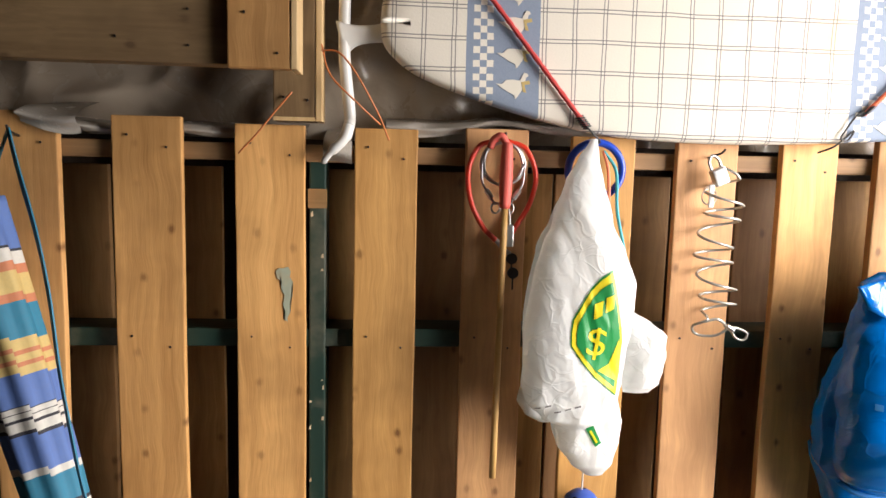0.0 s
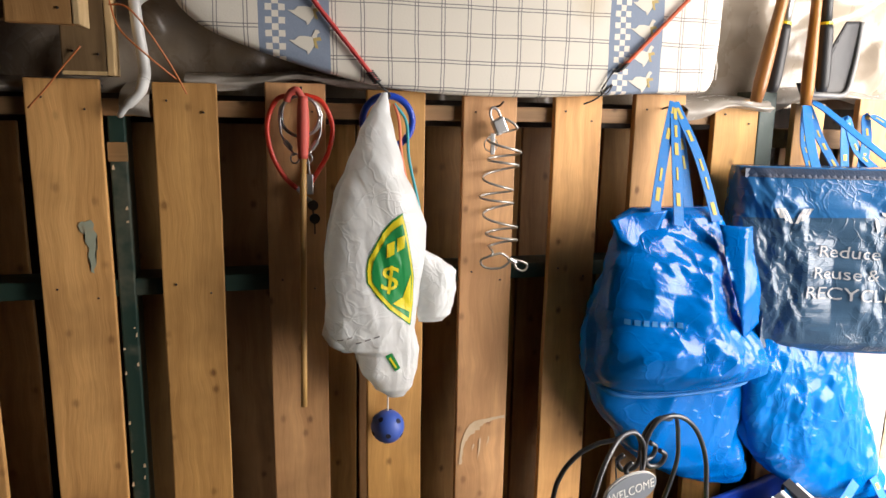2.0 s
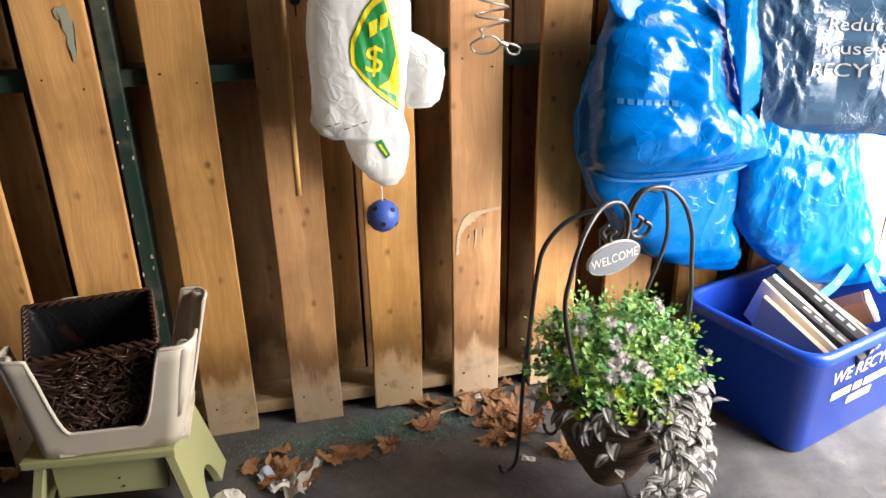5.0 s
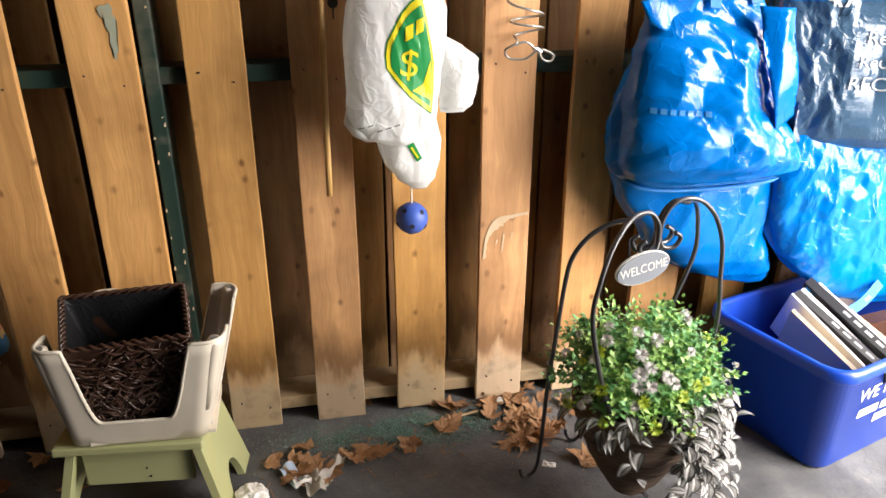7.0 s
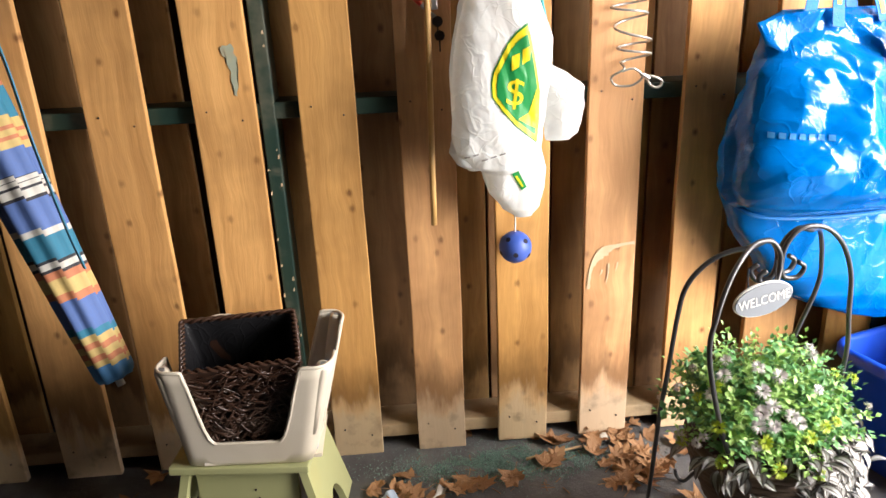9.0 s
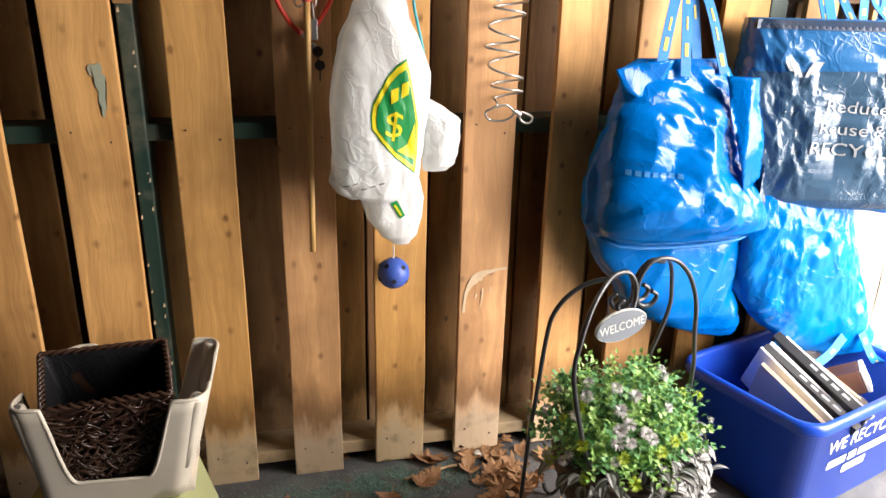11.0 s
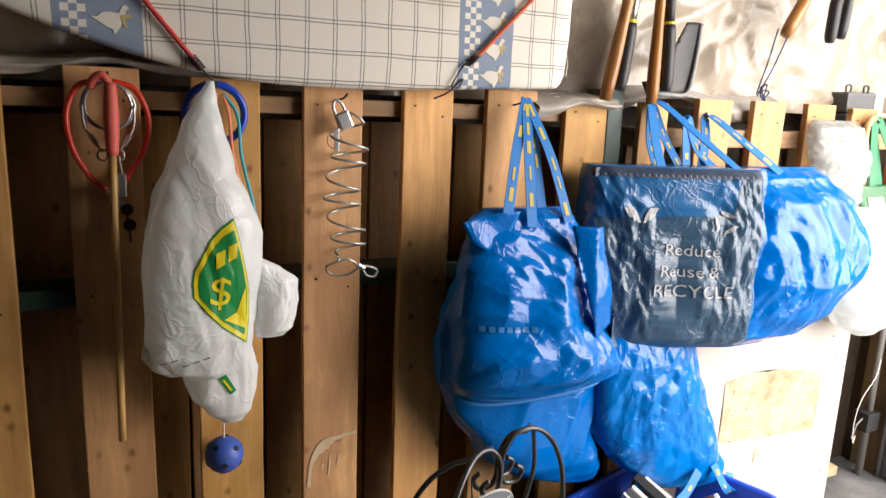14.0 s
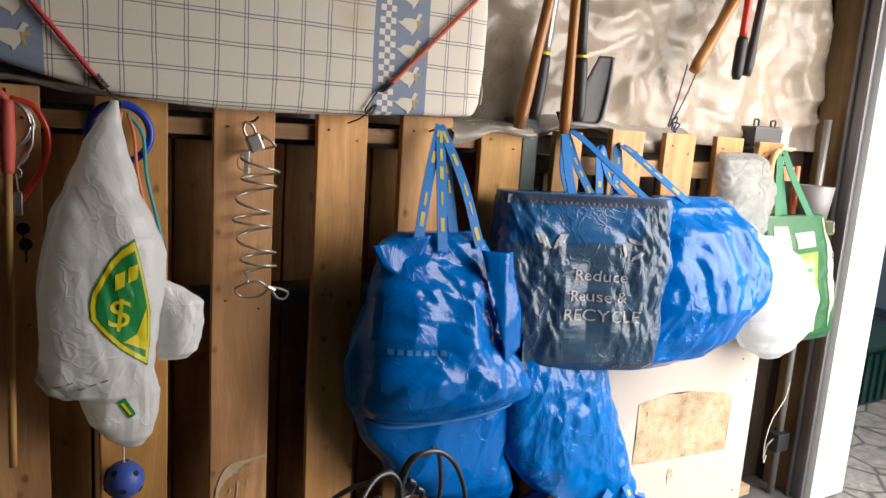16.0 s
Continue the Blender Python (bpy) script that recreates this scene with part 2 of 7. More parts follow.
def wood(name, light, dark, along="z", rough=0.62, knots=True, weather=0.0, pale=(0.5, 0.42, 0.3), grain=1.0, var=0.35):
    k = Nodes(name)
    rnd = k.n("ObjectInfo").outputs["Random"]
    vec = k.n("VectorMath", {0: k.coord(), 1: k.n("CombineXYZ", {0: k.math("MULTIPLY", rnd, 17.0), 1: k.math("MULTIPLY", rnd, 5.0), 2: k.math("MULTIPLY", rnd, 29.0)}).outputs[0]}, operation="ADD").outputs[0]
    sc = {"z": (1, 1, 0.07), "x": (0.07, 1, 1), "y": (1, 0.07, 1)}[along]
    ks = {"z": (1, 0.6, 0.75), "x": (0.75, 0.6, 1), "y": (1, 0.42, 1)}[along]
    wob = k.noise(vec, 5.0, 2)
    st = k.n("VectorMath", {0: vec, 1: sc}, operation="MULTIPLY").outputs[0]
    st = k.n("VectorMath", {0: st, 1: k.n("CombineXYZ", {0: k.math("MULTIPLY", wob, 0.05), 1: 0.0, 2: 0.0}).outputs[0]}, operation="ADD").outputs[0]
    g1 = k.noise(st, 24.0 * grain, 2, 0.5, 0.8)
    g2 = k.noise(st, 160.0 * grain, 3, 0.6)
    f = k.math("ADD", k.math("MULTIPLY", g1, 0.65), k.math("MULTIPLY", g2, 0.35))
    mid = tuple((a + b) / 2 for a, b in zip(light, dark))
    col = k.ramp(f, [(0.30, dark), (0.48, mid), (0.64, light)])
    blot = k.noise(vec, 3.2, 4, 0.6)
    col = k.mix(k.math("MULTIPLY", k.ramp(blot, [(0.36, (1, 1, 1)), (0.54, (0, 0, 0))]), 0.5), col, rgb(tuple(c * 0.5 for c in dark)))
    if knots:
        sp = k.n("SeparateXYZ", {0: vec})
        kv = k.n("CombineXYZ", {0: k.math("MULTIPLY", sp.outputs[0], ks[0]), 1: k.math("MULTIPLY", sp.outputs[2], ks[2]), 2: 0.0}).outputs[0]
        vo = k.n("TexVoronoi", {"Vector": kv, "Scale": 15.0, "Randomness": 1.0}, dims="2D")
        d = k.math("ADD", vo.outputs["Distance"], k.math("MULTIPLY", k.math("SUBTRACT", g2, 0.5), 0.12))
        gate = k.n("SeparateColor", {0: vo.outputs["Color"]}).outputs[0]
        on = k.math("MULTIPLY", k.math("GREATER_THAN", gate, 0.5), k.math("ADD", 0.25, k.math("MULTIPLY", k.math("FRACT", k.math("MULTIPLY", gate, 37.0)), 0.75)))
        km = k.ramp(d, [(0.04, (1, 1, 1)), (0.07, (0.55, 0.55, 0.55)), (0.13, (0, 0, 0))])
        col = k.mix(k.math("MULTIPLY", k.math("MULTIPLY", km, on), 0.85), col, rgb((dark[0] * 0.32, dark[1] * 0.24, dark[2] * 0.2)))
    if weather:
        geo = k.n("NewGeometry").outputs["Position"]
        z = k.n("SeparateXYZ", {0: geo}).outputs[2]
        drip = k.n("VectorMath", {0: vec, 1: (1, 1, 0.22)}, operation="MULTIPLY").outputs[0]
        edge = k.math("SUBTRACT", k.math("ADD", -0.03, k.math("MULTIPLY", k.noise(drip, 8.0, 5, 0.66), 0.40)), z)
        soak = k.ramp(k.math("ADD", 0.5, k.math("MULTIPLY", edge, 5.0)), [(0.05, (0, 0, 0)), (0.42, (1, 1, 1)), (0.56, (1, 1, 1)), (0.72, (0, 0, 0))])
        col = k.mix(k.math("MULTIPLY", soak, 0.75), col, rgb(tuple(c * 0.42 for c in dark)))
        m1 = k.ramp(k.math("MULTIPLY", edge, 8.0), [(0.0, (0, 0, 0)), (0.6, (1, 1, 1))])
        col = k.mix(k.math("MULTIPLY", m1, weather), col, rgb(pale))
        spot = k.ramp(k.noise(vec, 19.0, 4, 0.55), [(0.52, (0, 0, 0)), (0.72, (1, 1, 1))])
        col = k.mix(k.math("MULTIPLY", k.math("MULTIPLY", spot, m1), 0.5), col, rgb((0.05, 0.035, 0.02)))
    hue = k.n("HueSaturation", {"Hue": k.math("ADD", 0.496, k.math("MULTIPLY", rnd, 0.010)), "Saturation": k.math("ADD", 0.94, k.math("MULTIPLY", rnd, 0.14)), "Value": k.math("ADD", 1 - var / 2, k.math("MULTIPLY", k.math("FRACT", k.math("MULTIPLY", rnd, 7.31)), var)), "Color": col}).outputs[0]
    k.bump(f, 0.35, 0.004)
    return k.out(Base=hue, Rough=k.math("ADD", rough - 0.08, k.math("MULTIPLY", g2, 0.2)))


def plain(name, c, rough=0.5, metal=0.0, var=0.25, scale=30.0, bump=0.15, spec=0.5, coat=0.0, dirt=(0.3, 0.25, 0.2), dirt_amt=0.12):
    k = Nodes(name)
    v = k.coord()
    a, b = k.noise(v, scale, 4), k.noise(v, scale * 0.17, 4, 0.6)
    col = k.mix(k.math("MULTIPLY", a, var), rgb(c), rgb(tuple(x * 0.72 for x in c)))
    col = k.mix(k.math("MULTIPLY", k.ramp(b, [(0.5, (0, 0, 0)), (0.72, (1, 1, 1))]), dirt_amt), col, rgb(dirt))
    k.bump(a, bump, 0.002)
    return k.out(Base=col, Rough=k.math("ADD", rough - 0.08, k.math("MULTIPLY", b, 0.16)), Metal=metal, Spec=spec, Coat=coat)


def film_plastic(name, c, rough, scale=26.0, crease=0.5, alpha=1.0, weave=0.0, sub=0.0, tint=None, spec=0.5, thin=0.0):
    """Creased plastic film or woven plastic."""
    k = Nodes(name)
    v = k.coord()
    w = k.n("VectorMath", {0: v, 1: k.n("TexNoise", {"Vector": v, "Scale": 7.0, "Detail": 2.0}).outputs["Color"]}, operation="ADD").outputs[0]
    e = k.n("TexVoronoi", {"Vector": w, "Scale": scale}, feature="DISTANCE_TO_EDGE").outputs["Distance"]
    cr = k.ramp(e, [(0.0, (1, 1, 1)), (0.12, (0, 0, 0))])
    n2 = k.noise(v, scale * 1.7, 5, 0.6, 0.6)
    h = k.math("ADD", k.math("MULTIPLY", cr, 0.35), n2)
    if thin:
        w = k.n("VectorMath", {0: v, 1: k.n("VectorMath", {0: k.n("TexNoise", {"Vector": v, "Scale": 6.0, "Detail": 3.0}).outputs["Color"], 1: (0.26, 0.26, 0.26)}, operation="MULTIPLY").outputs[0]}, operation="ADD").outputs[0]
        big_e = k.n("TexVoronoi", {"Vector": w, "Scale": thin}, feature="DISTANCE_TO_EDGE").outputs["Distance"]
        keep = k.ramp(k.noise(v, 13.0, 2), [(0.42, (0, 0, 0)), (0.58, (1, 1, 1))])
        f1 = k.math("MULTIPLY", k.ramp(big_e, [(0.0, (1, 1, 1)), (0.06, (0, 0, 0))]), keep)
        small_e = k.n("TexVoronoi", {"Vector": w, "Scale": thin * 2.6}, feature="DISTANCE_TO_EDGE").outputs["Distance"]
        f2 = k.ramp(small_e, [(0.0, (1, 1, 1)), (0.09, (0, 0, 0))])
        gate = k.ramp(k.noise(v, 9.0, 3), [(0.48, (0, 0, 0)), (0.6, (1, 1, 1))])
        h = k.math("ADD", k.math("MULTIPLY", n2, 0.3), k.math("ADD", k.math("MULTIPLY", f1, 0.7), k.math("MULTIPLY", k.math("MULTIPLY", f2, gate), 0.5)))
    if weave:
        sx = k.n("SeparateXYZ", {0: v})
        wv = k.math("MULTIPLY", k.math("SINE", k.math("MULTIPLY", sx.outputs[0], 1500.0)), k.math("SINE", k.math("MULTIPLY", sx.outputs[2], 1500.0)))
        h = k.math("ADD", h, k.math("MULTIPLY", wv, weave))
    k.bump(h, crease, 0.006)
    big = k.noise(v, 6.0, 4)
    col = k.mix(k.math("MULTIPLY", big, 0.5), rgb(c), rgb(tint or tuple(x * 0.7 for x in c)))
    return k.out(Base=col, Rough=k.math("ADD", rough - 0.06, k.math("MULTIPLY", n2, 0.14)), Alpha=alpha, Sub=sub, Spec=spec)


M = {}
M["board"] = wood("pallet_pine", (0.76, 0.42, 0.165), (0.50, 0.25, 0.088), weather=0.8, pale=(0.58, 0.46, 0.31))
# back boards: same pine, about half as bright in colour as the front
M["back_board"] = wood("darker_back_board", (0.42, 0.235, 0.09), (0.22, 0.11, 0.036), weather=0.3, pale=(0.3, 0.24, 0.16))
M["rail"] = wood("pallet_stringer", (0.42, 0.25, 0.12), (0.24, 0.13, 0.055), along="x", weather=0.5)
M["lumber"] = wood("old_lumber", (0.25, 0.165, 0.075), (0.14, 0.085, 0.035), along="x")
M["stud"] = wood("stud_wood", (0.27, 0.17, 0.085), (0.15, 0.09, 0.042))
M["fresh"] = wood("cut_wood_edge", (0.68, 0.5, 0.28), (0.5, 0.33, 0.15), knots=False)
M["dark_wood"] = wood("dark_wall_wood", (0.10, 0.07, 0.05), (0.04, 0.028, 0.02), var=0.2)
M["shed_wood"] = wood("old_shed_boards", (0.13, 0.095, 0.06), (0.07, 0.05, 0.03))
M["handle_wood"] = wood("varnished_handle", (0.5, 0.23, 0.075), (0.33, 0.13, 0.04), rough=0.3, knots=False, var=0.1)
M["dowel"] = wood("dowel", (0.62, 0.38, 0.17), (0.46, 0.26, 0.1), rough=0.45, knots=False, var=0.05)
M["green_paint"] = plain("chipped_green_paint", (0.014, 0.04, 0.031), 0.5, var=0.5, scale=60, dirt=(0.25, 0.22, 0.16), dirt_amt=0.35)
M["nail"] = plain("nail_steel", (0.06, 0.05, 0.045), 0.5, 0.8)
M["red"] = plain("red_plastic", (0.62, 0.035, 0.015), 0.3, coat=0.2)
M["red_tape"] = plain("faded_red_tape", (0.6, 0.10, 0.075), 0.6, scale=80, bump=0.4)
M["steel"] = plain("zinc_steel", (0.5, 0.5, 0.5), 0.32, 0.9)
M["clear_cable"] = plain("clear_coated_cable", (0.48, 0.46, 0.42), 0.25, 0.4, coat=0.4)
M["blue_plastic"] = plain("blue_plastic", (0.01, 0.055, 0.46), 0.32, coat=0.25)
M["ball_blue"] = plain("ball_blue", (0.05, 0.12, 0.52), 0.45, var=0.4)
M["hole"] = plain("ball_hole_shade", (0.006, 0.008, 0.03), 0.8)
M["black"] = plain("black_rubber", (0.018, 0.018, 0.02), 0.5)
M["iron"] = plain("black_wrought_iron", (0.05, 0.05, 0.054), 0.33, 0.4, coat=0.3)
M["white_paint"] = plain("white_enamel_tube", (0.72, 0.72, 0.70), 0.35, coat=0.3)
M["panel_white"] = plain("white_panel_paint", (0.50, 0.455, 0.41), 0.5, var=0.1, scale=14, dirt=(0.6, 0.5, 0.38), dirt_amt=0.2)
M["crate_cream"] = plain("cream_plastic", (0.74, 0.67, 0.55), 0.35, var=0.15, scale=12, coat=0.15, dirt=(0.4, 0.3, 0.18), dirt_amt=0.35)
M["stool_green"] = plain("pale_green_paint", (0.40, 0.41, 0.20), 0.5, var=0.2, scale=18, dirt=(0.45, 0.35, 0.12), dirt_amt=0.4)
M["liner"] = film_plastic("black_bag_liner", (0.012, 0.012, 0.014), 0.42, 10, 0.25)
M["wicker"] = plain("dark_wicker", (0.055, 0.026, 0.016), 0.36, var=0.6, scale=50, bump=0.3)
M["pot_wicker"] = plain("brown_coil", (0.10, 0.06, 0.035), 0.7, var=0.6, scale=60)
M["bin_blue"] = plain("blue_bin_plastic", (0.008, 0.06, 0.48), 0.36, var=0.2, scale=20, coat=0.12, dirt=(0.1, 0.12, 0.25), dirt_amt=0.3)
M["bin_ink"] = plain("white_print", (0.8, 0.82, 0.86), 0.5, dirt_amt=0.25, scale=70)
M["bag_blue"] = film_plastic("glossy_blue_woven_plastic", (0.0, 0.135, 0.50), 0.085, 40, 0.2, weave=0.03, tint=(0.0, 0.085, 0.34), spec=0.40, thin=14.0)
M["light_blue"] = film_plastic("thin_blue_woven_plastic", (0.0, 0.155, 0.53), 0.09, 44, 0.24, weave=0.03, tint=(0.0, 0.10, 0.37), spec=0.40, thin=14.0)
M["navy_bag"] = film_plastic("laminated_navy_plastic", (0.022, 0.12, 0.31), 0.16, 55, 0.24, weave=0.02, tint=(0.025, 0.09, 0.20), thin=17.0)
M["navy_dark"] = film_plastic("laminated_slate_plastic", (0.045, 0.09, 0.15), 0.17, 50, 0.24, tint=(0.03, 0.066, 0.115), thin=21.0)
M["navy_hem"] = plain("navy_hem", (0.012, 0.03, 0.07), 0.5)
M["strap"] = plain("blue_webbing", (0.0, 0.16, 0.50), 0.6, scale=300, bump=0.5)
M["strap_yellow"] = plain("yellow_print", (0.50, 0.40, 0.08), 0.6)
M["silver_ink"] = plain("pale_grey_ink", (0.33, 0.34, 0.35), 0.5)
M["faint_ink"] = plain("faint_raised_print", (0.05, 0.22, 0.52), 0.3)


def thin_white():
    """Thin white film: part of the light goes through it."""
    m = film_plastic("white_thin_plastic", (0.93, 0.95, 0.96), 0.24, 16, 0.2, tint=(0.89, 0.91, 0.91), thin=10.0)
    t = m.node_tree
    b = t.nodes["Principled BSDF"]
    tr = t.nodes.new("ShaderNodeBsdfTranslucent")
    tr.inputs["Color"].default_value = (0.93, 0.95, 0.92, 1)
    t.links.new(b.inputs["Normal"].links[0].from_socket, tr.inputs["Normal"])
    mx = t.nodes.new("ShaderNodeMixShader")
    mx.inputs[0].default_value = 0.38
    t.links.new(b.outputs[0], mx.inputs[1])
    t.links.new(tr.outputs[0], mx.inputs[2])
    t.links.new(mx.outputs[0], t.nodes["Material Output"].inputs["Surface"])
    return m


M["white_bag"] = thin_white()
M["bag_green"] = plain("bag_green_ink", (0.015, 0.24, 0.06), 0.35, var=0.1)
M["bag_yellow"] = plain("bag_yellow_ink", (0.72, 0.60, 0.02), 0.35, var=0.1)
M["sheet"] = film_plastic("grey_poly_sheet", (0.40, 0.34, 0.27), 0.27, 5.0, 0.15, tint=(0.26, 0.21, 0.16), spec=0.6)
M["sheet_rag"] = film_plastic("torn_poly_edge", (0.42, 0.385, 0.34), 0.25, 16.0, 0.15)
M["clear_bag"] = film_plastic("clear_bag_film", (0.42, 0.43, 0.42), 0.12, 30.0, 0.4, alpha=0.6, tint=(0.16, 0.22, 0.17), thin=24.0)
M["orange_wire"] = plain("orange_wire", (0.55, 0.17, 0.05), 0.4)
M["bungee"] = plain("red_bungee", (0.62, 0.05, 0.05), 0.6, scale=400, bump=0.7)
M["bungee_orange"] = plain("orange_bungee", (0.62, 0.10, 0.03), 0.6, scale=400, bump=0.7)
M["grey_metal"] = plain("grey_door_track", (0.20, 0.20, 0.21), 0.42, 0.7)
M["pipe"] = plain("galvanised_pipe", (0.36, 0.35, 0.33), 0.45, 0.7)
M["aqua"] = plain("aqua_paint_smear", (0.40, 0.43, 0.32), 0.6, scale=60, var=0.6, dirt=(0.6, 0.36, 0.15), dirt_amt=0.8)
M["scrape"] = plain("white_scrape", (0.68, 0.52, 0.34), 0.7, scale=90, dirt_amt=0.5, dirt=(0.5, 0.33, 0.16))
M["sign_grey"] = plain("grey_sign_paint", (0.19, 0.21, 0.24), 0.5)
M["sign_ink"] = plain("cream_sign_ink", (0.75, 0.74, 0.7), 0.5)
M["paper"] = plain("paper", (0.78, 0.76, 0.72), 0.7)
M["card"] = plain("cardboard", (0.5, 0.4, 0.28), 0.8)
M["cocoa"] = plain("brown_carton", (0.12, 0.05, 0.03), 0.6)
M["goose"] = plain("goose_print", (0.70, 0.66, 0.57), 0.8)
M["bow"] = plain("gold_bow_print", (0.50, 0.38, 0.15), 0.8)
M["teal"] = plain("teal_rope", (0.04, 0.36, 0.42), 0.55)
M["strap_teal"] = plain("turquoise_webbing", (0.03, 0.25, 0.40), 0.6, scale=300, bump=0.4)
M["orange_rope"] = plain("coral_rope", (0.72, 0.20, 0.10), 0.55)
M["rope_navy"] = plain("navy_grip", (0.02, 0.03, 0.1), 0.5)
M["rope_pink"] = plain("pink_grip", (0.7, 0.16, 0.13), 0.5)
M["green_bag"] = film_plastic("green_tote", (0.012, 0.10, 0.03), 0.4, 18, 0.2)
M["tote_strap"] = plain("green_fabric_strap", (0.02, 0.15, 0.07), 0.7)
M["cream_print"] = plain("cream_print", (0.34, 0.37, 0.27), 0.5)
M["lime"] = plain("lime_print", (0.20, 0.36, 0.05), 0.5)
M["grey_plastic"] = plain("grey_plastic", (0.20, 0.20, 0.20), 0.4)
M["case_grey"] = plain("dark_grey_plastic", (0.055, 0.057, 0.06), 0.4)
M["dark_green"] = plain("dark_green_plastic", (0.008, 0.05, 0.04), 0.4)
M["duster"] = plain("white_fluff", (0.75, 0.76, 0.76), 0.8)
M["leaf_dead"] = None


def leafy(name, c, c2, rough=0.5, trans=0.0):
    k = Nodes(name)
    r = k.n("NewGeometry").outputs["Random Per Island"]
    o = k.n("ObjectInfo").outputs["Random"]
    f = k.math("FRACT", k.math("ADD", r, o))
    n = k.noise(k.coord(), 120.0, 3)
    col = k.mix(f, rgb(c), rgb(c2))
    col = k.mix(k.math("MULTIPLY", n, 0.5), col, rgb(tuple(x * 0.6 for x in c)))
    k.bump(n, 0.4, 0.002)
    return k.out(Base=col, Rough=rough)


M["leaf_dead"] = leafy("dead_leaf", (0.44, 0.24, 0.11), (0.24, 0.12, 0.055), 0.7)
M["leaf_green"] = leafy("green_leaf", (0.24, 0.48, 0.09), (0.43, 0.62, 0.20), 0.45)
M["leaf_dark"] = leafy("dark_green_leaf", (0.10, 0.29, 0.09), (0.21, 0.44, 0.15), 0.45)
M["leaf_lime"] = leafy("lime_flower", (0.55, 0.66, 0.06), (0.42, 0.56, 0.08), 0.5)
M["flower"] = leafy("white_lilac_flower", (0.82, 0.82, 0.78), (0.62, 0.54, 0.56), 0.6)
M["leaf_stripe"] = leafy("silver_leaf_stripe", (0.42, 0.43, 0.41), (0.30, 0.30, 0.29), 0.38)
M["leaf_purple"] = leafy("grey_purple_leaf", (0.10, 0.085, 0.08), (0.17, 0.15, 0.13), 0.45)
M["crumb"] = leafy("green_crumb", (0.16, 0.30, 0.25), (0.30, 0.42, 0.35), 0.8)


def concrete():
    k = Nodes("dark_floor")
    v = k.coord()
    a, b, c = k.noise(v, 90, 5, 0.7), k.noise(v, 5.0, 5, 0.6), k.noise(v, 22.0, 4)
    col = k.ramp(b, [(0.3, (0.05, 0.05, 0.054)), (0.52, (0.115, 0.115, 0.12)), (0.75, (0.22, 0.217, 0.21))])
    col = k.mix(k.math("MULTIPLY", a, 0.4), col, rgb((0.04, 0.04, 0.04)))
    col = k.mix(k.math("MULTIPLY", k.ramp(c, [(0.55, (0, 0, 0)), (0.7, (1, 1, 1))]), 0.35), col, rgb((0.16, 0.15, 0.13)))
    k.bump(k.math("ADD", a, k.math("MULTIPLY", c, 0.6)), 0.5, 0.006)
    return k.out(Base=col, Rough=0.7)


def ironing_cloth():
    """Cream check with slate double lines and two slate-blue bands, with a chequer strip in each."""
    k = Nodes("ironing_cover")
    v = k.n("VectorMath", {0: k.coord(), 1: (0.4, -0.02, 1.21)}, operation="ADD").outputs[0]
    sep = k.n("SeparateXYZ", {0: v})
    wob = k.math("MULTIPLY", k.math("SUBTRACT", k.noise(v, 6.0, 2), 0.5), 0.012)
    x, z = k.math("ADD", sep.outputs[0], wob), k.math("ADD", sep.outputs[2], k.math("MULTIPLY", wob, 0.7))

    def lines(c, off):
        u = k.math("FRACT", k.math("DIVIDE", k.math("ADD", c, off + 10.4), 0.052))
        a = k.math("LESS_THAN", k.math("ABSOLUTE", k.math("SUBTRACT", u, 0.44)), 0.019)
        b = k.math("LESS_THAN", k.math("ABSOLUTE", k.math("SUBTRACT", u, 0.56)), 0.019)
        return k.math("MAXIMUM", a, b)

    def within(c, lo, hi):
        return k.math("MULTIPLY", k.math("GREATER_THAN", c, lo), k.math("LESS_THAN", c, hi))
    n = k.noise(v, 300, 3)
    cream = k.mix(k.math("MULTIPLY", k.noise(v, 4.0, 4), 0.5), rgb((0.76, 0.72, 0.64)), rgb((0.68, 0.62, 0.52)))
    col = k.mix(k.math("MULTIPLY", lines(x, 0.0), 0.8), cream, rgb((0.15, 0.145, 0.15)))
    col = k.mix(k.math("MULTIPLY", lines(z, 0.008), 0.8), col, rgb((0.15, 0.145, 0.15)))
    slate = k.mix(n, rgb((0.20, 0.25, 0.34)), rgb((0.26, 0.31, 0.40)))
    for lo, hi in ((-0.005, 0.122), (0.690, 0.812)):
        col = k.mix(within(x, lo, hi), col, slate)
        cx = k.math("FLOOR", k.math("DIVIDE", k.math("SUBTRACT", x, lo + 0.012), 0.0115))
        cz = k.math("FLOOR", k.math("DIVIDE", z, 0.0115))
        chk = k.math("MODULO", k.math("ADD", k.math("ADD", cx, cz), 1000.0), 2.0)
        col = k.mix(k.math("MULTIPLY", within(x, lo + 0.012, lo + 0.0465), chk), col, cream)
    stain = k.n("VectorMath", {0: v, 1: (0.645, -0.042, 1.395)}, operation="DISTANCE").outputs["Value"]
    col = k.mix(k.math("MULTIPLY", k.ramp(k.math("ADD", stain, k.math("MULTIPLY", k.noise(v, 40, 3), 0.03)), [(0.02, (1, 1, 1)), (0.07, (0, 0, 0))]), 0.4), col, rgb((0.5, 0.38, 0.2)))
    k.bump(k.math("ADD", n, k.math("MULTIPLY", k.noise(v, 8.0, 3), 2.0)), 0.15, 0.003)
    return k.out(Base=col, Rough=0.85)


